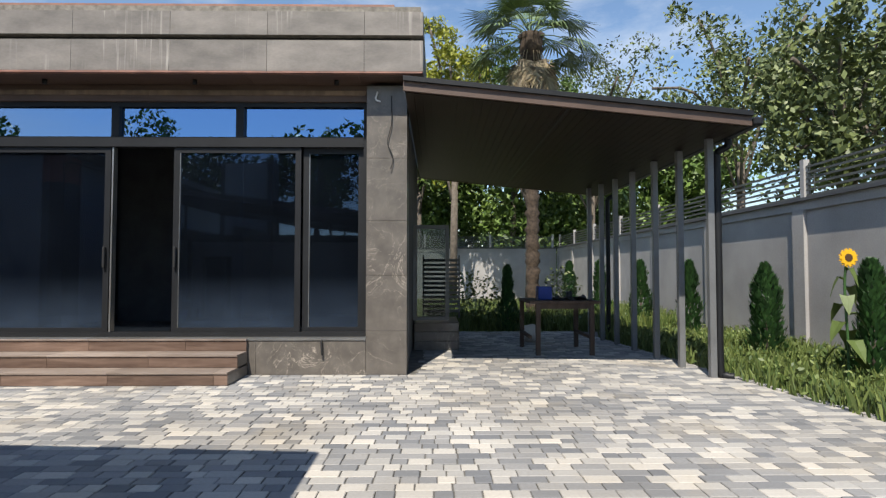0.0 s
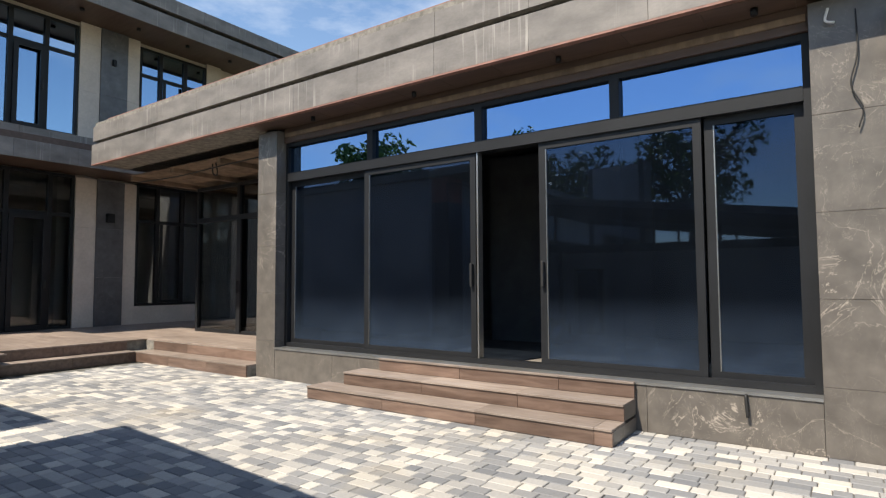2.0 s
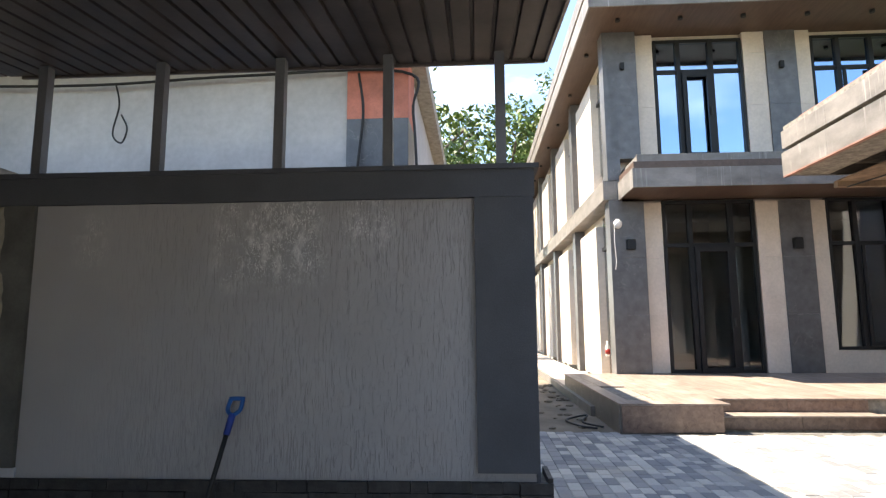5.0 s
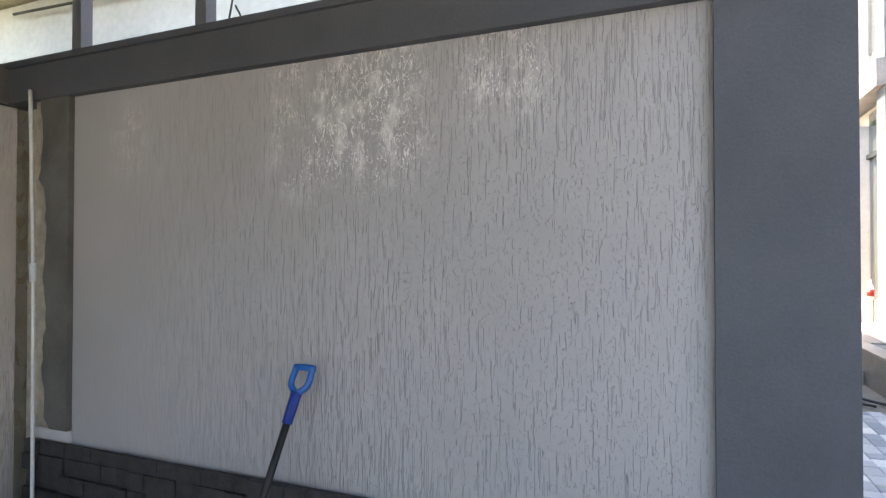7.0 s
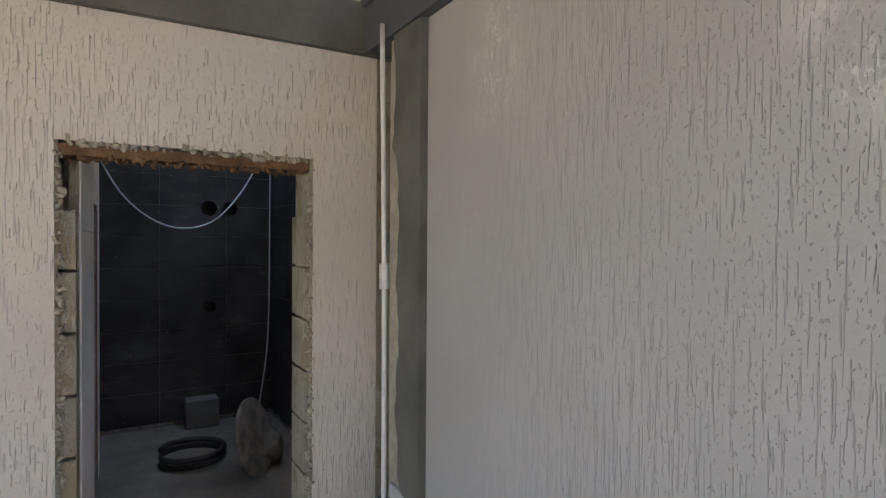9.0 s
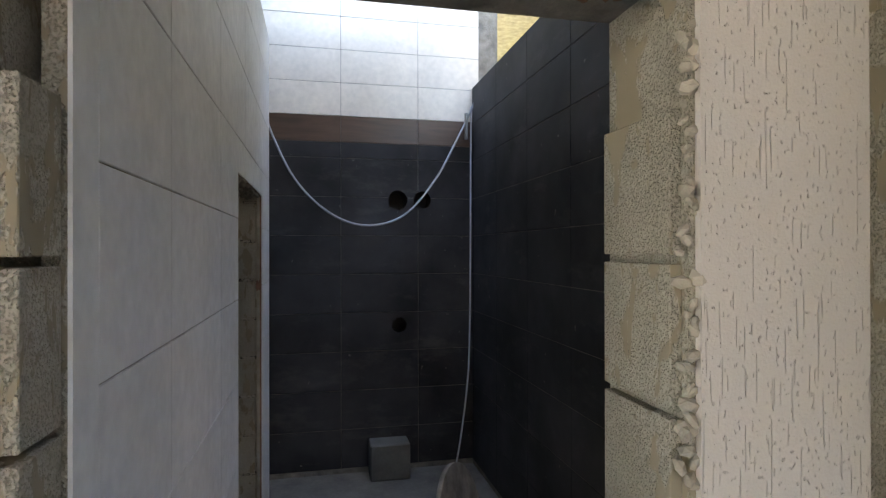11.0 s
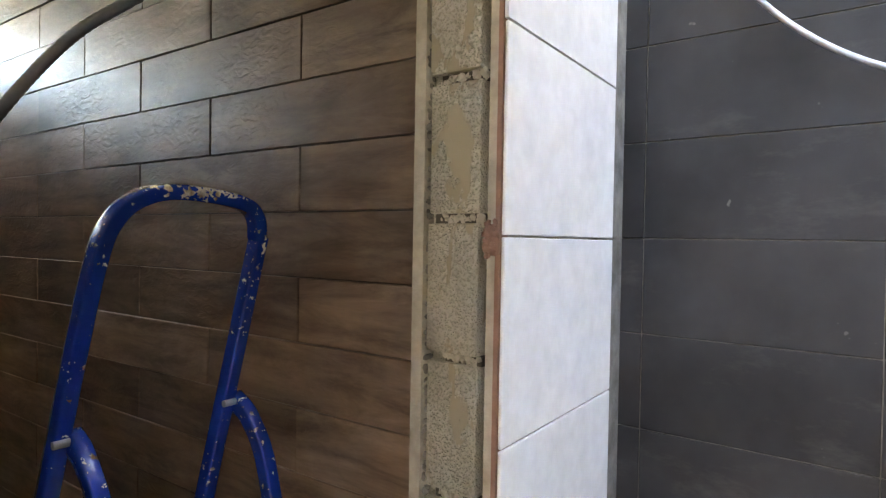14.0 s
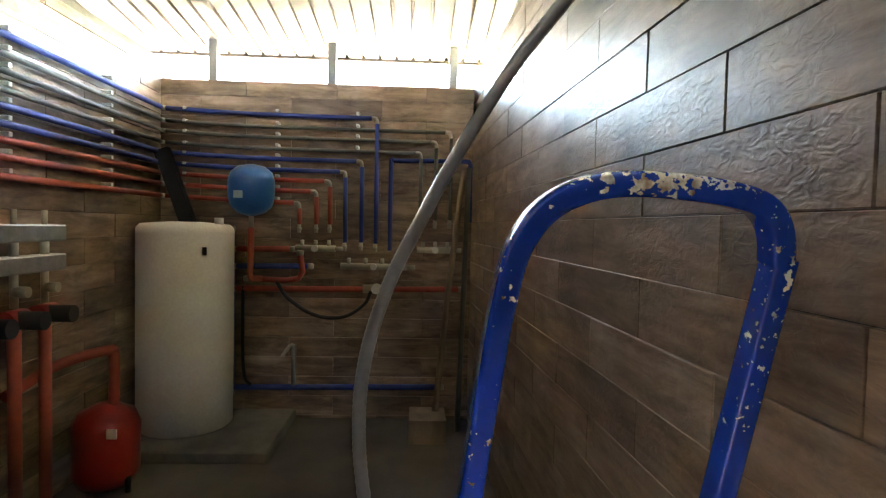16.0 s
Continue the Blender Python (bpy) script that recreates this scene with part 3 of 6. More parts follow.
def tile_wall(name, axis, plane, u0, u1, z0, z1, tw, th, d, material, parent, shift=0.0, start=None, holes=(), zstart=None):
    k, z = 0, zstart if zstart is not None else z0
    while z < z1 - 0.01:
        a = (start if start is not None else u0) - ((k % 2) * shift * tw)
        while a > u0:
            a -= tw
        while a < u1 - 0.01:
            todo = [(max(a, u0), min(a + tw, u1), max(z, z0), min(z + th, z1))]
            for hole in holes:
                todo = [q for r in todo for q in rect_minus(r, hole)]
            if len(todo) > 1:
                # a tile cut round an opening or a cored hole stays one piece
                bm = bmesh.new()
                for q in todo:
                    if q[1] - q[0] > 0.004 and q[3] - q[2] > 0.004:
                        g = [q[0] + (0.0015 if abs(q[0] - max(a, u0)) < 1e-6 else 0.0), q[1] - (0.0015 if abs(q[1] - min(a + tw, u1)) < 1e-6 else 0.0),
                             q[2] + (0.0015 if abs(q[2] - max(z, z0)) < 1e-6 else 0.0), q[3] - (0.0015 if abs(q[3] - min(z + th, z1)) < 1e-6 else 0.0)]
                        lo, hi = sorted((plane, plane + d))
                        bx(bm, *((lo, hi, g[0], g[1]) if axis == "x" else (g[0], g[1], lo, hi)), g[2], g[3])
                if bm.faces:
                    part(name, bm, material, parent)
                a += tw
                continue
            for r in todo:
                if r[1] - r[0] > 0.015 and r[3] - r[2] > 0.015:
                    tile(name, axis, plane, *r, d, material, parent, 0.003 if len(todo) == 1 else 0.0)
            a += tw
        z += th
        k += 1


# ---- ground ----
ground = part("ground", bx(bmesh.new(), -400, 400, -300, 500, -0.8, -0.34), GRASS_GROUND)
tagged(ground, "grassy ground round the house reaching the distance", "ground", "", "structure")
soil_strip = solid("ground_side_yard", (-70, -9.6, -12, 9.3, -0.339, -0.03), SOIL, "bare sandy soil along the side of the villa", "ground")
lawn = solid("ground_garden", (4.2, 7.95, 3.3, 33.3, -0.339, -0.02), GRASS_GROUND, "overgrown garden soil beside the paving", "ground")
lawn2 = solid("ground_rear_garden", (-12.2, 4.19, 17.2, 33.3, -0.339, -0.02), GRASS_GROUND, "sunlit rear garden soil beyond the carport", "ground")
pavement = solid("pavement", (-9.59, 5.55, 3.3, 17.2, -0.338, -0.012), GROUT, "grey joint sand under the courtyard paving", "pavement")
# unseen slab, added so sunlight bounces up under the boiler room eaves
yard = solid("pavement_bounce_slab", (0.11, 8.0, -8.0, 3.299, -0.338, -0.015), BOUNCE_YARD, "unseen concrete slab added beside the boiler room to bounce sunlight in", "pavement")
kerb = thing("kerb", "grey concrete kerb along the paved courtyard edge", "kerb", "", "structure")
for k in range(9):
    y0 = 8.0 + k
    e = bx(bmesh.new(), -0.04, 0.04, 0.003, 0.997, -0.11, 0.012, 0.004)
    kb = part("kerb_stone", e, FENCEW, kerb)
    kb.matrix_world = pose(5.55 - 0.13 * (y0 - 9.5), y0, 0, 0, 0, 7.4)


# ---- wing with the sliding doors ----
FY, GY = 12.0, 12.2
wing = thing("wall_wing", "single-storey wing clad in grey veined stone tile", "house wing", "", "structure")
boxes("wall_core", [(-6.05, 0.67, 12.03, 12.42, -0.1, 0.44), (-6.44, -6.06, 12.03, 12.5, -0.1, 3.7), (0.70, 1.17, 12.03, 12.5, -0.1, 3.7)], MORTAR, wing)
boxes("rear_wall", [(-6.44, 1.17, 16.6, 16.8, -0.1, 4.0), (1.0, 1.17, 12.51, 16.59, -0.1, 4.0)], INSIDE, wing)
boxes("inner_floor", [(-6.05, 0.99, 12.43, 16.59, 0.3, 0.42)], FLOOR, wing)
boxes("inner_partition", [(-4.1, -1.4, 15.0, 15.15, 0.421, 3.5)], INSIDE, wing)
# stone slabs on the two piers and the plinth
for x0, x1 in ((-6.47, -6.04), (0.68, 1.2)):
    zs = [0, 0.55, 1.25, 1.95, 2.75, 3.69]
    for a, b in zip(zs, zs[1:]):
        tile("stone_slab", "y", 12.03, x0, x1, a, b, -0.03, STONE, wing)
    for a, b in zip(zs, zs[1:]):
        tile("stone_slab", "x", x1 - 0.032, 12.032, 12.5, a, b, 0.03, STONE, wing)
        tile("stone_slab", "x", x0 + 0.032, 12.032, 12.5, a, b, -0.03, STONE, wing)
for a, b in ((-6.04, -4.85), (-4.85, -3.4), (-3.4, -2.0), (-2.0, -0.7), (-0.7, 0.68)):
    tile("stone_slab", "y", 12.03, a, b, 0, 0.43, -0.028, STONE, wing)
box_part("window_ledge", (-6.04, 0.68, 11.99, 12.21, 0.432, 0.458), ALU_GREY, wing, "pale metal window ledge")
# fascia in two tile bands with a shadow gap, and the soffit under it
fasc = thing("wall_fascia", "projecting fascia of two bands of grey concrete-look tiles", "fascia", "", "structure")
boxes("fascia_core", [(-11.27, 1.38, 11.74, 12.4, 3.78, 4.155), (-11.17, 1.28, 11.84, 12.4, 4.156, 4.234), (-11.27, 1.38, 11.74, 12.4, 4.235, 4.6), (-11.27, 1.38, 12.41, 16.9, 3.95, 4.5)], MORTAR, fasc)
for z0, z1, y in ((3.77, 4.16, 11.7), (4.23, 4.53, 11.72)):
    a = -11.32
    while a < 1.41:
        b = min(a + 1.2, 1.41)
        tile("concrete_tile", "y", 11.741, a, b, z0, z1, y - 11.741, CONC, fasc)
        a = b
    for k in range(4):
        tile("concrete_tile", "x", 1.381, 11.742 + k * 1.2, 11.742 + (k + 1) * 1.2, z0, z1, 0.03, CONC, fasc)
        tile("concrete_tile", "x", -11.271, 11.742 + k * 1.2, 11.742 + (k + 1) * 1.2, z0, z1, -0.04, CONC, fasc)
box_part("edge_strip", (-11.3, 1.40, 11.69, 11.76, 3.745, 3.766), CONC_STAIN, fasc, "red-brown edge strip")
# black board paints in the shade deep inside the gap between bands
box_part("gap_shade_board", (-11.15, 1.26, 11.825, 11.839, 4.157, 4.233), RUBBER, fasc)
box_part("parapet_cap", (-11.0, 1.04, 11.85, 12.05, 4.601, 4.68), CONC_STAIN, fasc, "brown sheet-metal parapet cap")
for k in range(11):
    a = -6.4 + k * 0.7
    tile("soffit_board", "z", 3.74, a, a + 0.7, 11.76, 12.2, 0.018, SOFFIT, fasc)
box_part("lintel_board", (-6.04, 0.68, 12.14, 12.2, 3.52, 3.735), SOFFIT, fasc, "brown lintel board with a raw edge")
box_part("raw_timber_edge", (-6.0, 0.66, 12.12, 12.139, 3.60, 3.66), WOODRAW, fasc)
for x in (-5.2, -3.4, -1.5, 0.3):
    part("spotlight", cyl(bmesh.new(), (x, 11.95, 3.68), (x, 11.95, 3.739), 0.03), ALU, fasc)


def frame_boxes(x0, x1, z0, z1, w, y0, y1):
    return [(x0, x0 + w, y0, y1, z0, z1), (x1 - w, x1, y0, y1, z0, z1), (x0 + w, x1 - w, y0, y1, z0, z0 + w), (x0 + w, x1 - w, y0, y1, z1 - w, z1)]


glazing = thing("window_1", "tall black-framed sliding glazing, one leaf slid open", "window", "", "structure")
boxes("outer_frame", frame_boxes(-6.05, 0.68, 0.46, 3.52, 0.06, 12.18, 12.3), ALU, glazing)
box_part("transom", (-5.99, 0.62, 12.17, 12.31, 2.93, 3.06), ALU, glazing)
boxes("mullion", [(x - 0.05, x + 0.05, 12.17, 12.31, 3.061, 3.459) for x in (-4.33, -2.62, -1.0)], ALU, glazing)
for a, b in ((-5.99, -4.38), (-4.28, -2.67), (-2.57, -1.05), (-0.95, 0.62)):
    p = box_part("transom_pane", (a, b, 12.235, 12.247, 3.061, 3.459), GLASS_TOP, glazing, "pane mirroring the sky")
for x0, x1, y in ((-5.99, -4.4, 12.25), (-4.45, -2.68, 12.2), (-1.86, -0.2, 12.2), (-0.18, 0.62, 12.25)):
    leaf = boxes("sliding_leaf", frame_boxes(x0, x1, 0.5, 2.93, 0.075, y, y + 0.05), ALU, glazing)
    box_part("rubber_gasket", (x0 + 0.0755, x0 + 0.085, y + 0.005, y + 0.019, 0.576, 2.854), ALU_GREY, leaf, "thin bare aluminium bead")
    box_part("pane", (x0 + 0.075, x1 - 0.075, y + 0.02, y + 0.028, 0.575, 2.855), GLASS, leaf, "dusty tinted pane")
box_part("open_jamb_trim", (-2.66, -2.64, 12.19, 12.29, 0.47, 2.93), ALU_GREY, glazing)
for x in (-2.73, -1.82):
    part("door_handle", bx(bmesh.new(), x - 0.015, x + 0.015, 12.15, 12.199, 1.35, 1.62, 0.006), RUBBER, glazing)
part("inner_leaf_edge", bx(bmesh.new(), -1.03, -0.98, 12.27, 12.3, 0.5, 2.92), ALU_GREY, glazing)

# entrance steps
steps = thing("steps_entrance", "three wide steps in brown wood-look tile below the sliding doors", "steps", "", "structure")
for k, y0 in enumerate((11.31, 11.63, 11.95)):
    z0, z1 = k * 0.152, (k + 1) * 0.152
    xa, xb = -4.56 + 0.3 * k, -0.80
    box_part("step_core", (xa + 0.02, xb - 0.02, y0 + 0.03, 11.998, z0, z1 - 0.02), STONE, steps)
    a = xa
    while a < xb - 0.05:
        b = min(a + 1.2, xb)
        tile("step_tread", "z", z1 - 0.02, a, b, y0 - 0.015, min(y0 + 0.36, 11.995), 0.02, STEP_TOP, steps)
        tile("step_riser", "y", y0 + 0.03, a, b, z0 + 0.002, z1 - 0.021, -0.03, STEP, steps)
        a = b
    tile("step_cheek", "x", xb - 0.02, y0 + 0.03, 11.99, z0, z1 - 0.02, 0.02, STONE, steps)

# ---- terrace between wing and villa ----
DZ = 0.36
deck = thing("floor_terrace", "raised terrace paved in brown wood-look planks, two steps high", "terrace", "", "structure")
boxes("terrace_core", [(-14.0, -10.05, 8.45, 16.2, -0.1, DZ - 0.02), (-10.05, -6.48, 12.2, 16.2, -0.1, DZ - 0.02), (-10.05, -9.5, 8.45, 9.72, -0.1, DZ - 0.02)], MORTAR, deck)
for k in range(40):
    y = 8.42 + k * 0.2
    if y > 15.9:
        break
    xr = -9.48 if y < 9.7 else (-10.02 if y < 12.2 else -6.48)
    a = -14.15 - (k % 3) * 0.4
    while a < xr - 0.02:
        b = min(a + 1.2, xr)
        for r in rect_minus((max(a, -14.15), b, y, y + 0.2), (-11.6, -9.85, 8.62, 9.02)):
            if r[1] - r[0] > 0.02 and r[3] - r[2] > 0.02:
                tile("terrace_plank", "z", DZ - 0.02, *r, 0.02, DECKM, deck)
        a = b
boxes("low_step_core", [(-10.049, -9.72, 9.73, 11.86, -0.1, DZ / 2 - 0.02), (-10.049, -6.48, 11.861, 12.19, -0.1, DZ / 2 - 0.02)], MORTAR, deck)
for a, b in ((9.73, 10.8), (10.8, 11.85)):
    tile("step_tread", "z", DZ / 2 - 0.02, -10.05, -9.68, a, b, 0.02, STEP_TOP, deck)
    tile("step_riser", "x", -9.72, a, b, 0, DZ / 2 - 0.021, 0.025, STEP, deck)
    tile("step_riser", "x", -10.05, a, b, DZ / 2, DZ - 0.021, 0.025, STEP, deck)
a = -9.7
while a < -6.5:
    b = min(a + 1.1, -6.48)
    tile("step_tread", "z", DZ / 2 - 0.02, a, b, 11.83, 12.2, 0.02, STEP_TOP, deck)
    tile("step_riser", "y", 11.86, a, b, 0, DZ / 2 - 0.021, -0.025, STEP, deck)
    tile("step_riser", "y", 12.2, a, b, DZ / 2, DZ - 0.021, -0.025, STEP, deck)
    a = b
tile("step_riser", "x", -9.5, 8.45, 9.72, 0, DZ - 0.021, 0.025, STEP, deck)
tile("step_riser", "y", 9.72, -10.05, -9.5, 0, DZ - 0.021, 0.02, STEP, deck)
box_part("side_cladding", (-14.0, -9.5, 8.42, 8.449, -0.05, DZ - 0.021), STONE, deck, "smooth grey stone side")

# recessed glazing behind the terrace and the beams above it
rec = thing("window_2", "full-height black-framed glazing at the back of the terrace", "window", "", "structure")
boxes("outer_frame", frame_boxes(-10.85, -6.5, DZ, 3.5, 0.07, 13.7, 13.8), ALU, rec)
boxes("mullion", [(x - 0.035, x + 0.035, 13.69, 13.81, DZ + 0.07, 3.43) for x in (-9.35, -8.2)], ALU, rec)
box_part("transom", (-10.78, -6.57, 13.685, 13.815, 2.72, 2.82), ALU, rec)
box_part("door_leaf", (-9.31, -9.22, 13.66, 13.7, DZ + 0.05, 2.72), ALU, rec)
for a, b in ((-10.78, -9.385), (-9.315, -8.235), (-8.165, -6.57)):
    box_part("pane", (a, b, 13.745, 13.755, DZ + 0.07, 2.72), GLASS_CLEAR, rec)
    box_part("pane", (a, b, 13.745, 13.755, 2.82, 3.43), GLASS_CLEAR, rec)
box_part("door_handle", (-9.29, -9.26, 13.6, 13.66, 1.2, 1.45), RUBBER, rec)
boxes("side_frame", [(-10.85, -10.78, 13.81, 16.1, DZ, DZ + 0.07), (-10.85, -10.78, 13.81, 16.1, 3.43, 3.5), (-10.85, -10.78, 14.9, 14.98, DZ + 0.07, 3.43)], ALU, rec)
box_part("side_pane", (-10.82, -10.81, 13.81, 16.1, DZ + 0.07, 3.43), GLASS_CLEAR, rec)
solid("wall_terrace_side", (-6.49, -6.3, 12.51, 16.19, -0.1, 4.4), PLASTER_IN, "pale plastered side wall of the room behind the terrace", "wall")
solid("wall_terrace_inner", (-9.0, -7.6, 15.0, 15.15, DZ, 3.52), PLASTER_IN, "pale plastered partition behind the terrace glazing", "wall")
backw = solid("wall_terrace_rear", (-14.2, -6.5, 16.2, 16.4, -0.1, 4.4), PLASTER_IN, "plain rear wall behind the terrace glazing", "wall")
beam = thing("ceiling_terrace", "unfinished terrace ceiling of raw timber boards with hanging cables", "ceiling", "", "structure")
boxes("timber_board", [(-11.2, -6.5, 12.42 + 0.42 * k, 12.42 + 0.42 * k + 0.4, 3.62, 3.64) for k in range(10)], WOODRAW, beam)
boxes("timber_joist", [(-11.2 + 1.5 * k, -11.1 + 1.5 * k, 12.42, 16.1, 3.53, 3.619) for k in range(4)], WOODRAW, beam)
run("hanging_cable", [(-8.6, 12.6, 3.6), (-8.58, 12.6, 3.42), (-8.5, 12.62, 3.38), (-8.45, 12.6, 3.45), (-8.5, 12.6, 3.6)], 0.012, RUBBER, beam)
run("cable", [(-11, 12.5, 3.5), (-9.6, 12.5, 3.46), (-8, 12.5, 3.5), (-6.6, 12.5, 3.52)], 0.012, RUBBER, beam)

# ---- two-storey villa ----
HX = -14.2
villa = thing("house", "two-storey modern villa with cream tile, grey stone pilasters and black windows", "house")
boxes("wall", [(-14.32, -14.25, 9.6, 10.6, 0.2, 7.79), (-14.32, -14.25, 12.6, 14.0, 0.2, 7.79), (-14.32, -14.25, 16.0, 20.0, 0.2, 7.79), (-14.32, -14.25, 10.6, 12.6, 4.0, 4.9), (-14.32, -14.25, 14.0, 16.0, 4.0, 4.9), (-14.32, -14.25, 10.6, 12.6, 7.67, 7.79), (-14.32, -14.25, 14.0, 16.0, 7.67, 7.79), (-14.32, -14.25, 14.0, 16.0, 0.2, 0.8),
               (-40, -14.33, 9.75, 9.9, -0.1, 7.79), (-40, -39.8, 9.91, 20, -0.1, 7.79), (-40, -14.33, 19.8, 20, -0.1, 7.79)], CREAM, villa, "cream tiled wall")
boxes("inner_floor", [(-39.7, -14.33, 9.92, 19.7, 0.1, 0.34), (-39.7, -14.33, 9.92, 19.7, 4.2, 4.5)], PLASTER_IN, villa)
boxes("inner_wall", [(-18.2, -18.0, 9.92, 19.7, 0.35, 4.19), (-18.2, -18.0, 9.92, 19.7, 4.51, 7.9), (-17.0, -15.6, 12.75, 12.9, 0.35, 4.19), (-16.4, -15.2, 16.2, 16.35, 0.35, 4.19)], PLASTER_IN, villa)


def pilaster(y0, y1, z0, z1, m, depth=0.12, name="pilaster"):
    z = z0
    while z < z1 - 0.05:
        b = min(z + 1.2, z1)
        tile(name, "x", -14.25, y0, y1, z, b, depth, m, villa)
        z = b


for z0, z1 in ((DZ, 3.99), (4.9, 7.79)):
    pilaster(9.56, 10.2, z0, z1, STONE_BLUE, 0.3, "stone_pilaster")
    pilaster(10.2, 10.62, z0, z1, CREAM, 0.12, "cream_panel")
    pilaster(12.58, 13.05, z0, z1, CREAM, 0.12, "cream_panel")
    pilaster(13.05, 13.7, z0, z1, STONE_BLUE, 0.16, "stone_pilaster")
    pilaster(13.7, 14.02, z0, z1, CREAM, 0.12, "cream_panel")
    pilaster(15.95, 16.4, z0, z1, CREAM, 0.12, "cream_panel")
pilaster(14.02, 15.95, DZ, 0.82, CREAM, 0.1, "cream_panel")


def villa_window(y0, y1, z0, z1, parts_y, split, glass, door=False):
    w = new("window")
    w.parent = villa
    boxes("window_frame", [(-14.24, -14.14, y0, y0 + 0.06, z0, z1), (-14.24, -14.14, y1 - 0.06, y1, z0, z1), (-14.24, -14.14, y0 + 0.06, y1 - 0.06, z0, z0 + 0.07), (-14.24, -14.14, y0 + 0.06, y1 - 0.06, z1 - 0.07, z1),
                           (-14.23, -14.15, y0 + 0.06, y1 - 0.06, split - 0.04, split + 0.04)]
          + [(-14.245, -14.13, y - 0.045, y + 0.045, z0 + 0.07, z1 - 0.07) for y in parts_y], ALU, w)
    edges = [y0, *parts_y, y1]
    for a, b in zip(edges, edges[1:]):
        box_part("pane", (-14.2, -14.19, a + 0.05, b - 0.05, z0 + 0.07, split - 0.04), glass, w)
        box_part("pane", (-14.2, -14.19, a + 0.05, b - 0.05, split + 0.04, z1 - 0.07), glass, w)
    if door:
        a, b = parts_y
        leaf = boxes("door_leaf", [(-14.12, -14.06, a + 0.046, b - 0.046, z0 + 0.02, z0 + 0.12), (-14.12, -14.06, a + 0.046, b - 0.046, split - 0.15, split - 0.05),
                                   (-14.12, -14.06, a + 0.046, a + 0.14, z0 + 0.121, split - 0.151), (-14.12, -14.06, b - 0.14, b - 0.046, z0 + 0.121, split - 0.151)], ALU, w)
        box_part("handle", (-14.059, -14.0, b - 0.11, b - 0.08, z0 + 0.95, z0 + 1.12), RUBBER, w, "black lever handle", 0.005)
    else:
        a, b = parts_y
        boxes("casement_frame", [(-14.125, -14.08, a + 0.046, a + 0.11, z0 + 0.08, split - 0.05), (-14.125, -14.08, b - 0.11, b - 0.046, z0 + 0.08, split - 0.05), (-14.125, -14.08, a + 0.111, b - 0.111, z0 + 0.08, z0 + 0.15)], ALU, w)
    return w


villa_window(10.64, 12.56, DZ, 4.0, (11.2, 12.05), 3.03, GLASS_CLEAR, True)
villa_window(14.03, 15.94, 0.82, 4.0, (14.6, 15.3), 3.03, GLASS_CLEAR)
villa_window(10.64, 12.56, 4.92, 7.66, (11.17, 11.88), 6.92, GLASS_SKY, True)
villa_window(14.03, 15.94, 4.92, 7.66, (14.6, 15.3), 6.92, GLASS_SKY)
# balcony slab and roof overhang with tile-clad edges
belt = part("balcony", bx(bmesh.new(), -14.25, -12.79, 9.70, 16.4, 4.03, 4.5), SOFFIT, villa, "projecting slab with a brown soffit")
for k in range(6):
    tile("edge_tile", "x", -12.79, 9.66 + k * 1.2, min(9.66 + (k + 1) * 1.2, 16.4), 3.98, 4.36, 0.035, CONC, belt)
    tile("edge_tile", "x", -12.95, 9.8 + k * 1.2, min(9.8 + (k + 1) * 1.2, 16.4), 4.505, 4.68, 0.035, CONC, belt)
tile("edge_tile", "y", 9.70, -14.25, -12.76, 3.98, 4.36, -0.035, CONC, belt)
tile("edge_tile", "y", 9.86, -14.25, -12.92, 4.505, 4.68, -0.035, CONC, belt)
roof = part("roof", bx(bmesh.new(), -41, -12.79, 9.0, 20.6, 7.80, 8.1), SOFFIT, villa, "flat roof overhang with a brown soffit")
part("upper_roof_slab", bx(bmesh.new(), -40.9, -12.86, 9.07, 20.5, 8.225, 8.55), MORTAR, roof)
# black board carries the dark shade between the two roof bands
part("roof_gap_shade_board", bx(bmesh.new(), -40.8, -12.98, 9.2, 20.4, 8.101, 8.224), RUBBER, roof)
for k in range(10):
    tile("edge_tile", "x", -12.79, 8.96 + k * 1.2, 8.96 + (k + 1) * 1.2, 7.72, 8.11, 0.035, CONC, roof)
    tile("edge_tile", "x", -12.86, 8.97 + k * 1.2, 8.97 + (k + 1) * 1.2, 8.22, 8.57, 0.1, CONC, roof)
for k in range(23):
    tile("edge_tile", "y", 9.0, -12.76 - (k + 1) * 1.2, -12.76 - k * 1.2, 7.72, 8.11, -0.035, CONC, roof)
    tile("edge_tile", "y", 9.07, -12.77 - (k + 1) * 1.2, -12.77 - k * 1.2, 8.22, 8.57, -0.1, CONC, roof)
box_part("roof_deck", (-40.8, -12.9, 9.1, 20.4, 8.551, 8.575), CONC, roof)
box_part("parapet", (-40, -13.25, 9.95, 20, 8.576, 8.80), CONC_STAIN, roof, "brown sheet-metal parapet")
boxes("roof_vent", [(-13.5, -13.2, 9.4, 9.8, 8.576, 8.78)], CONC, roof)
for k in range(6):
    part("spotlight", cyl(bmesh.new(), (-13.4, 9.7 + k * 1.3, 7.74), (-13.4, 9.7 + k * 1.3, 7.799), 0.05), ALU, roof)
for k in range(9):
    part("spotlight", cyl(bmesh.new(), (-15 - k * 2.4, 9.35, 7.74), (-15 - k * 2.4, 9.35, 7.799), 0.05), ALU, roof)
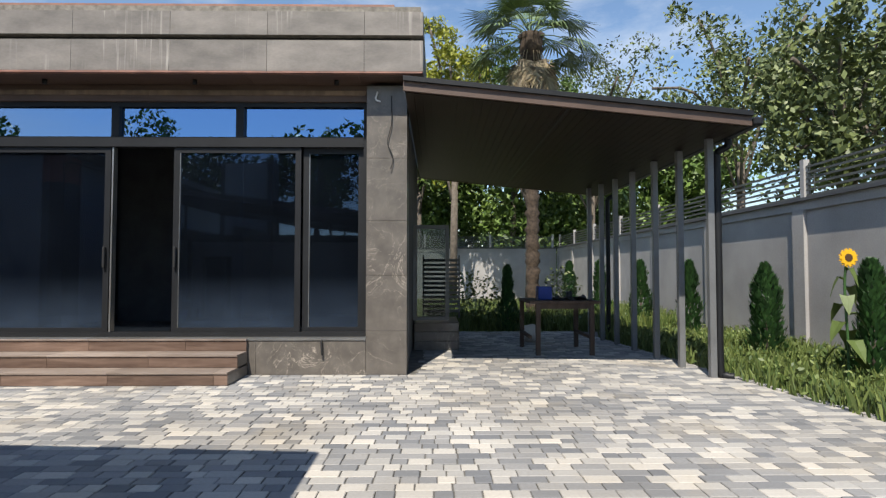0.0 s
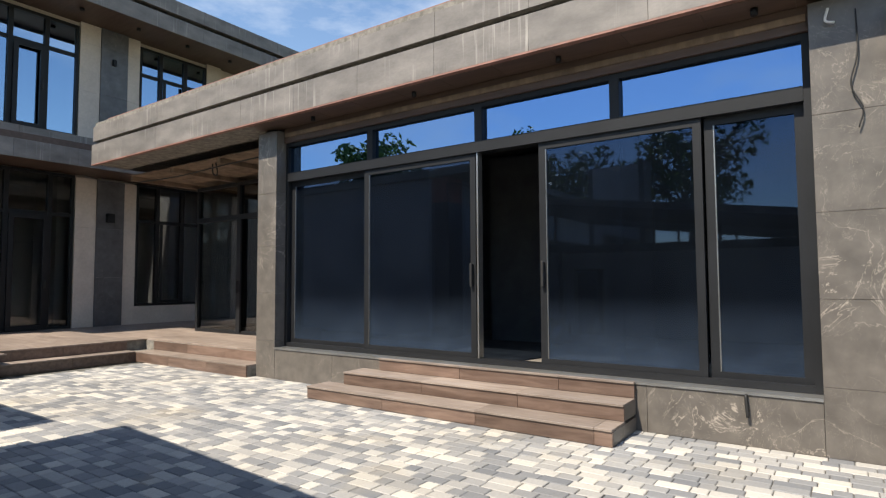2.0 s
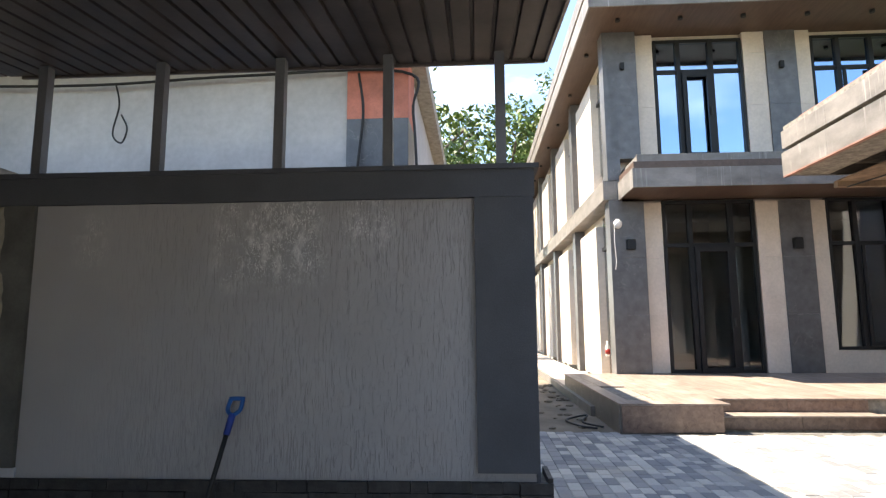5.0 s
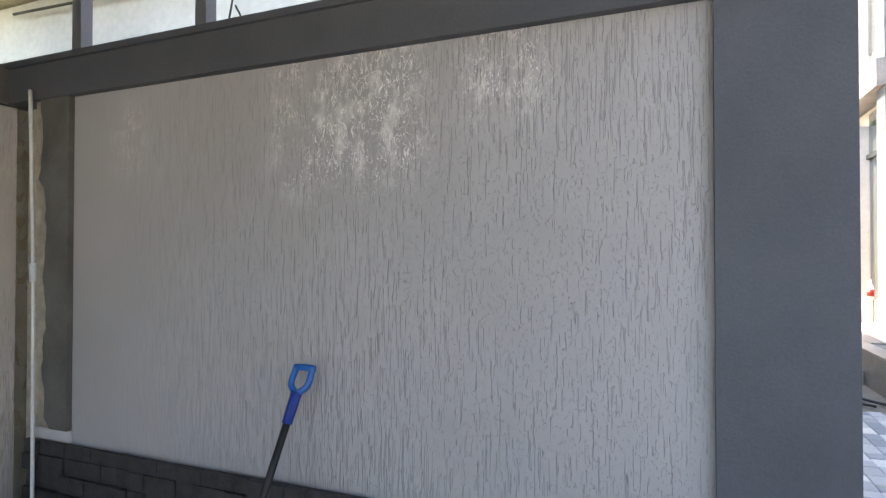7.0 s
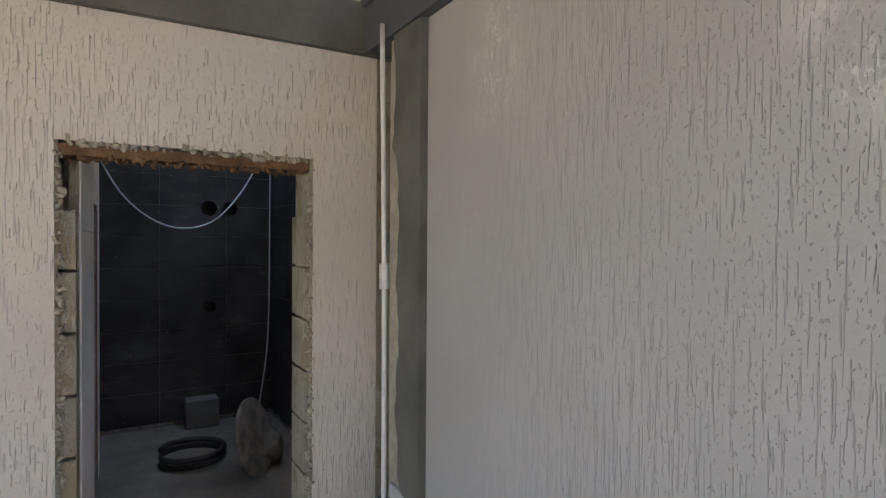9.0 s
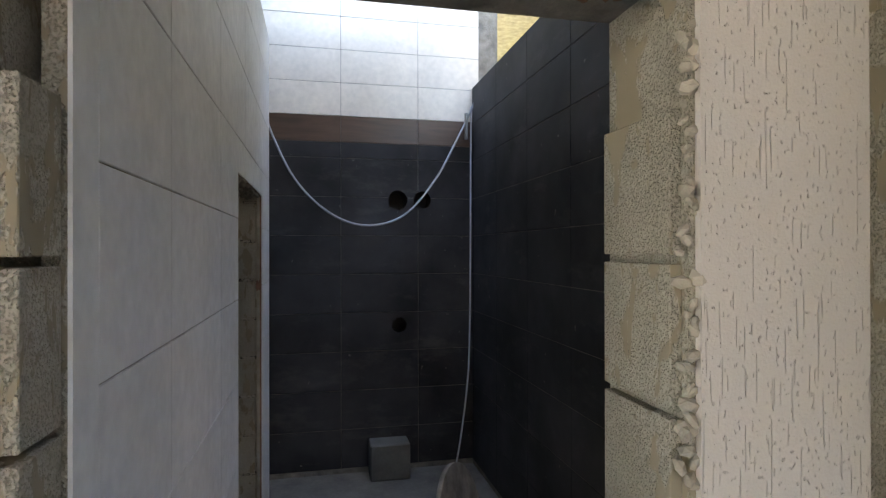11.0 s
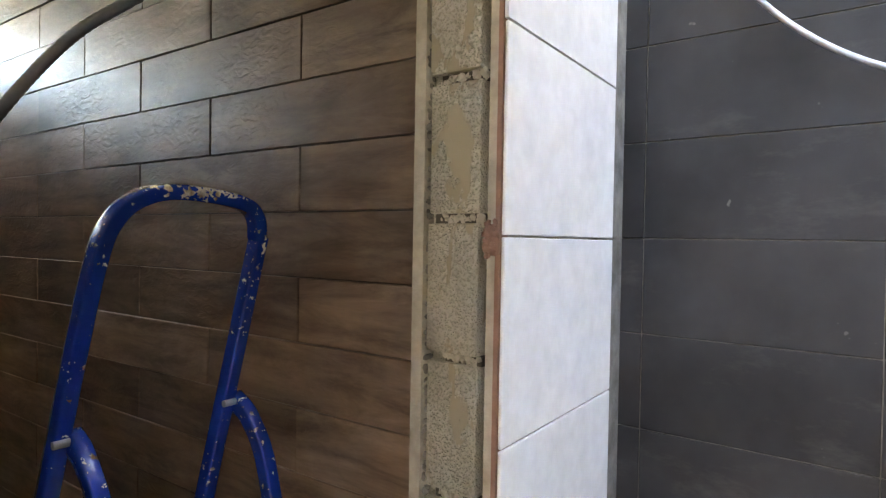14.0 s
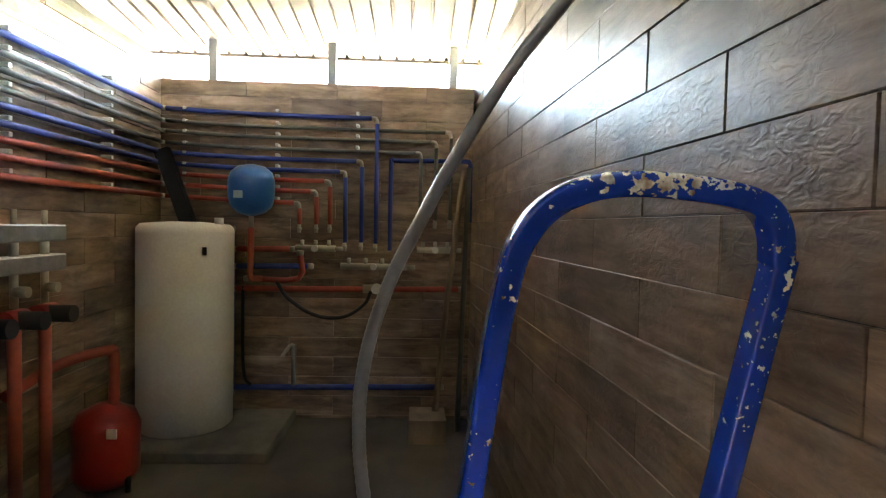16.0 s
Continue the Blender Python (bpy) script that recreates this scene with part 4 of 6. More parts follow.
for y in (9.88, 13.35):
    box_part("wall_lamp", (-14.1 if y > 12 else -13.95, -13.99 if y > 12 else -13.86, y - 0.09, y + 0.09, 2.92, 3.14), ALU, villa, "small black wall lamp", 0.01)
    box_part("spot_box", (-14.1 if y > 12 else -13.95, -14.02 if y > 12 else -13.88, y - 0.04, y + 0.04, 6.9, 7.05), ALU, villa)
# long side: floor band, pilasters, raised cream panels with narrow windows
boxes("floor_band", [(-40, -13.95, 9.36, 9.749, 4.0, 4.42)], CONC, villa)
for k in range(6):
    x = -14.0 - k * 4.2
    boxes("side_pilaster", [(x - 0.35, x + (0.05 if k else 0.06), 9.47, 9.749, 0.1, 3.99), (x - 0.35, x + 0.05, 9.47, 9.749, 4.43, 7.79)], STONE_BLUE, villa)
    for z0, z1 in ((0.15, 3.7), (4.44, 7.3)):
        w = box_part("side_window_glass", (x - 1.6, x - 0.95, 9.70, 9.749, z0 + 0.5, z1 + 0.2), GLASS_CLEAR, villa)
        box_part("side_panel", (x - 3.6, x - 1.62, 9.52, 9.749, z0, z1), CREAM, villa, "", 0.01)
        boxes("side_window_frame", [(x - 0.95, x - 0.89, 9.66, 9.749, z0 + 0.5, z1 + 0.2), (x - 1.62, x - 0.89, 9.66, 9.698, z1 - 0.6, z1 - 0.52)], ALU, villa)
camera_box = thing("security_camera", "white dome security camera with loose cable on the villa corner", "camera")
part("dome", lathe(bmesh.new(), (-13.8, 9.6, 3.45), [(0.03, -0.09), (0.07, -0.06), (0.085, 0.0), (0.085, 0.05), (0.05, 0.07)], 16), WHITE, camera_box)
box_part("bracket", (-13.95, -13.8, 9.58, 9.64, 3.5, 3.56), WHITE, camera_box)
run("cable", [(-13.86, 9.55, 3.5), (-13.85, 9.53, 3.1), (-13.86, 9.55, 2.7), (-13.84, 9.52, 2.5)], 0.007, WHITE, camera_box)
bottle_red = thing("bottle", "small bottle with a red label on the villa window sill", "bottle")
part("glass", lathe(bmesh.new(), (-15.25, 9.6, 0.65), [(0.05, 0), (0.055, 0.02), (0.055, 0.2), (0.02, 0.28), (0.02, 0.34)], 12), WHITE, bottle_red)
part("label", lathe(bmesh.new(), (-15.25, 9.6, 0.65), [(0.057, 0.05), (0.057, 0.17)], 12), TANKRED, bottle_red)

# far garage at the end of the side yard
garage = thing("garage", "low grey building at the end of the side yard", "building")
box_part("wall", (-46, -43, 3.5, 9.5, 2.6, 5.0), PLASTER, garage)
box_part("door", (-46, -42.9, 3.5, 9.5, 0, 2.59), RUBBER, garage, "dark roller door")
box_part("roof", (-46.5, -42.5, 3, 9.9, 5.0, 5.4), ALU, garage)
path_edge = boxes("kerb_side_yard", [(-40, -11.0, 8.35, 8.44, -0.05, 0.12)], CONC)
tagged(path_edge, "low concrete kerb along the side yard path", "kerb", "", "structure")
side_path = solid("pavement_side", (-40, -14.1, 8.445, 9.44, -0.05, 0.1), CREAM, "pale paved path along the villa side", "pavement")

# ---- utility yard: rendered wall, doorway wall, shower room, boiler room ----
PX, DY, WX, RX, BY = -5.33, 3.30, -4.33, -5.77, -0.253
JN, JF, BX, EX, NY = 1.71, 0.762, -4.16, -0.1, 3.09
FZ = -0.28
TOP = 2.33
floor_room = solid("floor_rooms", (-5.97, -4.17, -0.47, 3.299, -0.33, FZ), FLOOR, "dusty bare concrete floor of the unfinished rooms", "floor")

yard_wall = thing("wall_yard", "grey bark-rendered yard wall with charcoal border and split-stone plinth", "wall", "", "structure")
box_part("corner_core", (PX - 0.24, -5.41, 3.30, 3.499, 0.0, 2.30), MORTAR_PALE, yard_wall, "raw beige plaster in the corner")
box_part("wall_panel", (PX - 0.24, PX, 3.50, 6.94, 0.0, 2.30), COAT, yard_wall, "grey bark render with white lime bloom")
box_part("border_right", (PX + 0.0, PX + 0.035, 6.60, 6.96, 0.52, 2.155), CAP, yard_wall)
bm = bmesh.new()
rs = random.Random(3)
edge = []
for k in range(34):
    z = 0.53 + 1.625 * k / 33
    yl = 3.595 + 0.009 * math.sin(k * 0.7) + rs.uniform(-0.009, 0.009) - (0.035 if k > 24 else 0.0) + (0.05 if k == 0 else 0.0)
    edge.append([bm.verts.new(q) for q in ((PX + 0.001, yl, z), (PX + 0.03, yl + 0.008, z), (PX + 0.03, 3.77, z), (PX + 0.001, 3.77, z))])
for a, b in zip(edge, edge[1:]):
    for i in range(4):
        bm.faces.new((a[i], a[(i + 1) % 4], b[(i + 1) % 4], b[i]))
bm.faces.new(edge[0])
bm.faces.new(edge[-1][::-1])
part("border_left", bm, CEMENT, yard_wall, "bare cement border with a wavy trowelled edge")
box_part("border_foot", (PX + 0.001, PX + 0.02, 3.52, 3.78, 0.471, 0.528), PLASTER, yard_wall, "pale mortar under the border", 0.004)
box_part("border_top", (PX - 0.26, PX + 0.04, 3.30, 6.97, 2.156, TOP), CAP, yard_wall)
box_part("cap_stone", (PX - 0.29, PX + 0.06, 3.30, 7.0, TOP, TOP + 0.03), CAP, yard_wall)
box_part("end_face", (PX - 0.26, PX - 0.001, 6.941, 6.965, 0.0, 2.155), CAP, yard_wall)
box_part("raw_plaster_strip", (PX + 0.0005, PX + 0.009, 3.50, 3.70, 0.53, 2.155), MORTAR_PALE, yard_wall)
box_part("plinth_core", (PX - 0.25, PX + 0.025, 3.50, 7.0, -0.1, 0.46), MORTAR, yard_wall)
rs = random.Random(4)
z = 0.0
while z < 0.46:
    y = 3.50
    while y < 7.02:
        w = rs.choice((0.1, 0.18, 0.25))
        tile("split_stone", "x", PX + 0.025, y, min(y + w, 7.03), z, min(z + 0.082, 0.475), rs.choice((0.02, 0.03, 0.04)), SLATE, yard_wall)
        y += w
    z += 0.082
for k in range(3):
    tile("split_stone", "y", 7.0, PX - 0.25 + k * 0.1, PX - 0.15 + k * 0.1, 0.0, 0.5, 0.03, SLATE, yard_wall)

door_wall = thing("wall_doorway", "pale bark-rendered wall with a rough doorway hacked through it", "wall", "", "structure")
DX0, DX1, DZT = -5.06, -4.30, 1.685
boxes("wall_core", [(-5.97, DX0 - 0.02, NY, DY - 0.012, FZ, 2.15), (DX1 + 0.02, 0.1, NY, DY - 0.012, FZ, 2.15), (DX0 - 0.02, DX1 + 0.02, NY, DY - 0.012, DZT + 0.05, 2.15)], BLOCK, door_wall)
boxes("render_coat", [(-5.35, DX0 - 0.03, DY - 0.011, DY, FZ, 2.15), (DX1 + 0.03, 0.1, DY - 0.011, DY, FZ, 2.15), (DX0 - 0.03, DX1 + 0.03, DY - 0.011, DY, DZT + 0.045, 2.15)], COAT_LIGHT, door_wall)
box_part("top_beam", (-5.97, 0.1, NY - 0.02, DY + 0.03, 2.151, TOP + 0.02), CEMENT, door_wall, "grey cement ring beam")


def ragged(name, pts, spread, r, material, parent, n=26, seed=1):
    """A line of small uneven lumps, as broken render leaves."""
    rr = random.Random(seed)
    bm = bmesh.new()
    a, b = Vector(pts[0]), Vector(pts[1])
    for i in range(n):
        c = a.lerp(b, (i + rr.random()) / n) + Vector([rr.uniform(-s, s) for s in spread])
        s = r * rr.uniform(0.6, 1.5)
        m = Matrix.Translation(c) @ Euler((rr.random() * 3, rr.random() * 3, rr.random() * 3)).to_matrix().to_4x4() @ Matrix.Diagonal((s, s * 1.5, s * 0.7, 1))
        bmesh.ops.create_icosphere(bm, subdivisions=1, radius=1.0, matrix=m)
    return part(name, bm, material, parent)


ragged("broken_edge", ((DX0 - 0.02, DY - 0.01, 0), (DX0 - 0.02, DY - 0.01, DZT + 0.05)), (0.012, 0.006, 0.01), 0.0085, MORTAR_PALE, door_wall, 120, 2)
ragged("broken_edge", ((DX1 + 0.02, DY - 0.01, 0), (DX1 + 0.02, DY - 0.01, DZT + 0.05)), (0.012, 0.006, 0.01), 0.0085, MORTAR_PALE, door_wall, 120, 3)
ragged("broken_edge", ((DX0, DY - 0.012, DZT + 0.042), (DX1, DY - 0.012, DZT + 0.042)), (0.01, 0.006, 0.012), 0.010, MORTAR_PALE, door_wall, 100, 4)
lint = part("lintel_angle", bx(bmesh.new(), DX0 - 0.03, DX1 + 0.03, DY - 0.09, DY - 0.02, DZT, DZT + 0.035), RUST, door_wall, "rusty steel lintel")
ragged("lintel_crust", ((DX0, DY - 0.05, DZT - 0.005), (DX1, DY - 0.05, DZT - 0.005)), (0.01, 0.03, 0.006), 0.010, RUST, door_wall, 110, 5)
box_part("lintel_rear", (DX0 - 0.03, DX1 + 0.03, NY, DY - 0.1, DZT + 0.01, DZT + 0.06), MORTAR, door_wall)
for k in range(9):
    z0 = FZ + k * 0.2
    for x, d in ((DX0 - 0.02, 0.018), (DX1 + 0.02, -0.046)):
        tile("block", "x", x, 3.173 if d < 0 else NY + 0.01, DY - 0.02, z0, min(z0 + 0.196, DZT), d, BLOCK, door_wall, 0.008)
conduit = thing("conduit", "white plastic cable conduit up the wall corner", "conduit")
run("tube", [(-5.25, 3.61, 0.0), (-5.255, 3.59, 1.29), (-5.27, 3.53, 2.2)], 0.009, PVC, conduit, n=8)
part("coupling", cyl(bmesh.new(), (-5.255, 3.593, 1.25), (-5.256, 3.588, 1.34), 0.018), PVC, conduit)

# shower room
white_wall = thing("wall_white_tile", "white-tiled partition with a rough block doorway", "wall", "", "structure")
WH = 2.62
box_part("reveal_core", (WX, -4.302, NY, 3.17, FZ, 1.68), BLOCK, white_wall)
box_part("reveal_tile", (WX - 0.006, WX - 0.0005, NY, 3.172, FZ, 1.68), WHITE_TILE, white_wall)
boxes("wall_core", [(WX, BX, JN + 0.02, NY - 0.001, FZ, WH), (WX, BX - 0.03, 0.33, JF - 0.02, FZ, WH), (WX, BX, JF - 0.02, JN + 0.02, 1.66, WH)], BLOCK, white_wall)
tile_wall("white_tile", "x", WX, 0.33, NY - 0.002, FZ, WH, 0.6, 0.3, -0.006, WHITE_TILE, white_wall, 0.0, 0.3, ((JF, JN, -1, 1.62),), 1.15 - 0.3 * 5)
for k in range(9):
    z0 = 1.381 - 0.205 * 7 + 0.205 * k
    tile("block", "y", JF - 0.02, WX + 0.026, BX - 0.042, max(z0, FZ), min(z0 + 0.203, 1.6), 0.024 + 0.004 * (k % 2), BLOCK, white_wall, 0.013)
    if k < 8:
        gap = (0.02, 0.034, 0.012)[k % 3]
        box_part("mortar_joint", (WX + 0.028, BX - 0.044 - gap, JF - 0.019, JF - 0.002, z0 + 0.197, z0 + 0.211), OPEN_JOINT, white_wall)
        ragged("mortar_lumps", ((WX + 0.03, JF - 0.006, z0 + 0.204), (BX - 0.05 - gap, JF - 0.006, z0 + 0.204)), (0.004, 0.002, 0.003), 0.0065, MORTAR_PALE, white_wall, 26, 20 + k)
    tile("block", "y", JN + 0.02, WX + 0.004, BX - 0.01, max(z0, FZ), min(z0 + 0.2, 1.6), -0.022, BLOCK, white_wall, 0.01)
box_part("clay_tile_edge", (WX + 0.0005, WX + 0.0075, JF - 0.02, JF + 0.0025, FZ, 1.618), TERRA, white_wall, "red clay edge of the white tiles")
box_part("mortar_bed", (WX + 0.0077, WX + 0.0225, JF - 0.02, JF - 0.001, FZ, 1.617), MORTAR_PALE, white_wall)
ragged("clay_blob", ((WX + 0.016, JF + 0.002, 1.125), (WX + 0.014, JF + 0.002, 1.165)), (0.009, 0.001, 0.006), 0.004, TERRA, white_wall, 70, 31)
ragged("mortar_lumps", ((BX - 0.042, JF - 0.004, 0.1), (BX - 0.042, JF - 0.004, 1.6)), (0.003, 0.003, 0.01), 0.005, MORTAR, white_wall, 130, 32)
box_part("tile_edge", (BX - 0.04, BX - 0.02, JF - 0.018, JF + 0.008, FZ, 1.62), MORTAR_PALE, white_wall, "pale mortar edge of the plank tiling")
box_part("lintel", (WX, BX, JF - 0.03, JN + 0.03, 1.62, 1.66), RUST, white_wall, "rusty lintel underside")
ragged("lintel_crust", ((WX + 0.06, JF, 1.615), (WX + 0.06, JN, 1.615)), (0.06, 0.01, 0.006), 0.011, MORTAR, white_wall, 110, 6)
back_wall = thing("wall_dark_tile", "dusty black tiled wall with a wood-look band and cored pipe holes, its unseen top added to block sun", "wall", "", "structure")
cores = ((-5.200, 1.700, 0.072), (-5.383, 1.705, 0.065), (-5.208, 0.783, 0.056))
hls = [(cx - cr, cx + cr, cz - cr, cz + cr) for cx, cz, cr in cores]
tile_wall("dark_tile", "y", BY, RX, -4.0, FZ, 2.112, 0.564, 0.28, 0.005, DARK_TILE, back_wall, 0.0, -5.351, hls, 1.998 - 0.28 * 8)
tile_wall("band_tile", "y", BY, RX, -4.0, 2.112, 2.301, 0.564, 0.189, 0.005, BAND, back_wall, 0.0, -5.351)
# cream tiling runs to 5.1 m, added unseen height that keeps direct sun out
tile_wall("cream_tile", "y", BY, RX - 0.05, -4.0, 2.301, 5.1, 0.564, 0.24, 0.005, CREAM_TILE, back_wall, 0.0, -5.351)


def plate_with_holes(name, x0, x1, y0, y1, z0, z1, holes, material, parent):
    """A wall slab cut into strips round square-bounded round holes."""
    rects = [(x0, x1, z0, z1)]
    for cx, cz, cr in holes:
        rects = [q for r in rects for q in rect_minus(r, (cx - cr * 1.02, cx + cr * 1.02, cz - cr * 1.02, cz + cr * 1.02))]
    return boxes(name, [(a, b, y0, y1, c, d) for a, b, c, d in rects], material, parent)


plate_with_holes("wall_core", -5.97, -4.0, BY - 0.22, BY, FZ, 5.1, cores, MORTAR, back_wall)
# hidden return, added to close the corner up to the same height
box_part("return_wall", (-4.159, -4.0, BY, 0.36, FZ, 5.1), MORTAR, back_wall)
for cx, cz, cr in cores:
    bm = bmesh.new()
    n = 32
    o, i, q = [], [], []
    for k in range(n):
        t = 2 * math.pi * k / n
        c, s = math.cos(t), math.sin(t)
        sq = cr * 1.02 / max(abs(c), abs(s))
        o.append(bm.verts.new((cx + c * sq, BY + 0.0046, cz + s * sq)))
        i.append(bm.verts.new((cx + c * cr, BY + 0.0046, cz + s * cr)))
        q.append(bm.verts.new((cx + c * cr, BY - 0.2, cz + s * cr)))
    for k in range(n):
        j = (k + 1) % n
        bm.faces.new((o[k], o[j], i[j], i[k]))
        bm.faces.new((i[k], i[j], q[j], q[k]))
    bm.faces.new(q)
    part("core_hole", bm, DARK_TILE, back_wall, "round cored hole")
right_wall = thing("wall_shower_side", "dusty black tiled side wall of the shower room", "wall", "", "structure")
box_part("wall_core", (RX - 0.2, RX, BY + 0.001, 3.08, FZ, 2.56), MORTAR, right_wall)
tile_wall("dark_tile", "x", RX, BY + 0.013, NY, FZ, 2.56, 0.564, 0.28, 0.005, DARK_TILE, right_wall, 0.0, 0.35, (), 1.998 - 0.28 * 8)
tile_wall("dark_tile", "y", NY, RX + 0.013, WX - 0.013, FZ, 2.15, 0.47, 0.233, -0.005, DARK_TILE, right_wall, 0.0, -5.29, ((DX0 - 0.03, DX1 + 0.03, -1, 1.8),), 1.86 - 0.233 * 8)
cable = thing("cable", "thin grey cable sagging across the shower room and down the corner", "cable")
run("sagging_run", [(-4.217, -0.199, 2.562), (-4.283, -0.223, 2.226), (-4.463, -0.223, 1.842), (-4.703, -0.223, 1.602), (-4.967, -0.223, 1.512), (-5.243, -0.223, 1.590), (-5.483, -0.223, 1.866), (-5.663, -0.223, 2.202), (-5.759, -0.211, 2.406), (-5.819, -0.199, 2.598)], 0.0078, HOSE, cable, n=8)
run("drop", [(-5.753, -0.223, 2.406), (-5.747, -0.223, 1.686), (-5.741, -0.223, 0.846), (-5.723, -0.223, 0.366), (-5.663, -0.199, -0.054), (-5.603, -0.151, -0.294)], 0.0066, HOSE, cable, n=8)
bracket = box_part("wall_bracket", (-5.723, -5.705, BY + 0.013, BY + 0.05, 2.165, 2.36), ALU_GREY, None)
tagged(bracket, "small metal bracket on the tiled wall", "bracket")
stool = thing("block_remnant", "grey concrete block standing against the tiled wall", "block")
box_part("body", (-5.26, -4.98, BY + 0.015, BY + 0.2, FZ, -0.03), CEMENT, stool, "", 0.008)
bucket_lid = thing("round_board", "round dull board leaning on its edge in the dark room", "board")
bm = bmesh.new()
cyl(bm, (0, 0, 0), (0, 0.025, 0), 0.28, n=36)
part("disc", bm, MORTAR, bucket_lid).matrix_world = pose(-5.3, 1.2, -0.01, 14, 0, 58)
tyre = thing("rubber_hose_coil", "black rubber hose coiled on the dark floor", "hose")
bm = bmesh.new()
tube(bm, [(-4.95 + 0.22 * math.cos(t * 0.5), 0.75 + 0.2 * math.sin(t * 0.5), FZ + 0.025 + 0.004 * t) for t in range(26)], 0.022, 8, 3)
part("coil", bm, RUBBER, tyre)
sheet = thing("rubble_sack", "crumpled grey sack lying on the dark floor", "sack")
bm = bmesh.new()
bmesh.ops.create_icosphere(bm, subdivisions=3, radius=1.0, matrix=Matrix.Translation((-5.42, 0.95, FZ + 0.12)) @ Matrix.Diagonal((0.16, 0.24, 0.15, 1)))
for v in bm.verts:
    v.co += Vector(noise.noise_vector(v.co * 7)) * 0.05
part("cloth", bm, CEMENT, sheet)

# boiler room walls of wood-look planks
def wood_wall(name, label, axis, plane, u0, u1, z1, d, material, seed, th=0.2):
    w = thing(name, label, "wall", "", "structure")
    if axis == "y":
        box_part("wall_core", (u0, u1, *sorted((plane, plane - math.copysign(th, d))), -0.33, z1), GROUT_DARK, w)
    else:
        box_part("wall_core", (*sorted((plane, plane - math.copysign(th, d))), u0, u1, -0.33, z1), GROUT_DARK, w)
    rr = random.Random(seed)
    k, z = 0, 1.201 - 0.1475 * 11
    first = -4.375 if axis == "y" else u0 - 0.14
    while z < z1 - 0.01:
        a = first - 0.33 * ((k + 1) % 2)
        while a < u1:
            lo, hi = max(a, u0), min(a + 0.66, u1)
            if hi - lo > 0.02:
                tile("plank", axis, plane, lo, hi, max(z, -0.3), min(z + 0.1475, z1), d * rr.choice((0.9, 1.0, 1.15)), material, w, 0.0025)
            a += 0.66
        z += 0.1475
        k += 1
    return w


south = wood_wall("wall_boiler_south", "wall of glossy grey-brown wood-look planks", "y", 0.0, -4.19, 0.02, 2.27, 0.012, PLANK, 1)
south.matrix_world = pose(0, 0.757, 0, 0, 0, 2.6)
east = wood_wall("wall_boiler_east", "wood-look plank wall below the open eaves", "x", EX, 0.6, NY, 2.2, -0.012, PLANK_Y_LIFTED, 2)
north = wood_wall("wall_boiler_north", "wood-look plank wall carrying the pipe runs", "y", NY - 0.022, BX, EX, 2.3, -0.012, PLANK, 3)
west_in = wood_wall("wall_boiler_west", "wood-look plank wall beside the doorway", "x", BX + 0.013, JN + 0.06, NY - 0.04, 2.5, 0.012, PLANK_Y_LIFTED, 5, 0.01)

# lean-to roof on steel posts over yard and rooms
roof_t = thing("ceiling_lean_to", "ribbed metal lean-to roof over the yard and the rooms", "roof", "", "structure")
X0, X1, Y0, Y1 = -5.62, 0.25, -0.6, 7.1


def roof_z(x):
    return 3.19 + (x + 5.6) * -0.119


def ribbed(x0, x1, y0, y1, material, name):
    bm = bmesh.new()
    y, k = y0, 0
    prof = []
    while y < y1:
        prof += [(y, 0.0), (y + 0.1, 0.0), (y + 0.106, 0.022), (y + 0.122, 0.022), (y + 0.128, 0.0)]
        y += 0.132
    cols = [[bm.verts.new((x, min(py, y1), roof_z(x) + pz)) for py, pz in prof] for x in (x0, x1)]
    for a in range(len(prof) - 1):
        bm.faces.new((cols[0][a], cols[0][a + 1], cols[1][a + 1], cols[1][a]))
    bmesh.ops.solidify(bm, geom=list(bm.faces), thickness=0.006)
    return part(name, bm, material, roof_t)


ribbed(X0, X1, 3.32, Y1, ROOFM, "ribbed_sheet")
ribbed(BX, X1, Y0, 3.318, ROOFW, "pale_ribbed_sheet")
ribbed(X0, BX - 0.002, 0.6, 3.318, ROOFM, "ribbed_sheet")
bm = bx(bmesh.new(), X0, X1, 3.32, Y1, 0.06, 0.1)
bx(bm, BX, X1, Y0, 3.319, 0.06, 0.1)
bx(bm, X0, BX - 0.002, 0.6, 3.319, 0.06, 0.1)
for v in bm.verts:
    v.co.z += roof_z(v.co.x)
part("top_sheet", bm, ROOFM, roof_t)
for n_, a, b, c, d in (("edge_trim", X0, X1, Y1, Y1 + 0.02), ("edge_trim", X0 - 0.02, X0, 3.32, Y1), ("edge_trim", X1, X1 + 0.02, Y0, Y1)):
    bm = bx(bmesh.new(), a, b, c, d, -0.02, 0.11)
    for v in bm.verts:
        v.co.z += roof_z(v.co.x)
    part(n_, bm, ROOFM, roof_t)
for k, y in enumerate((6.78, 6.04, 5.31, 4.48, 3.65)):
    p = box_part("steel_post", (-0.032, 0.032, -0.032, 0.032, TOP + 0.031 if y > 3.3 else TOP, roof_z(PX - 0.1) - 0.002), POSTM, None)
    p.location = (PX - 0.12, y, 0)
    tagged(p, "square grey steel post on the yard wall carrying the roof", "post", "lean-to posts")
for y in (2.715, 1.836, 0.919):
    p = box_part("steel_post", (-0.03, 0.03, -0.03, 0.03, 2.2, roof_z(EX + 0.1) - 0.001), POSTM, None)
    p.location = (EX + 0.1, y, 0)
    tagged(p, "short grey steel post on the boiler room wall", "post", "boiler room posts")
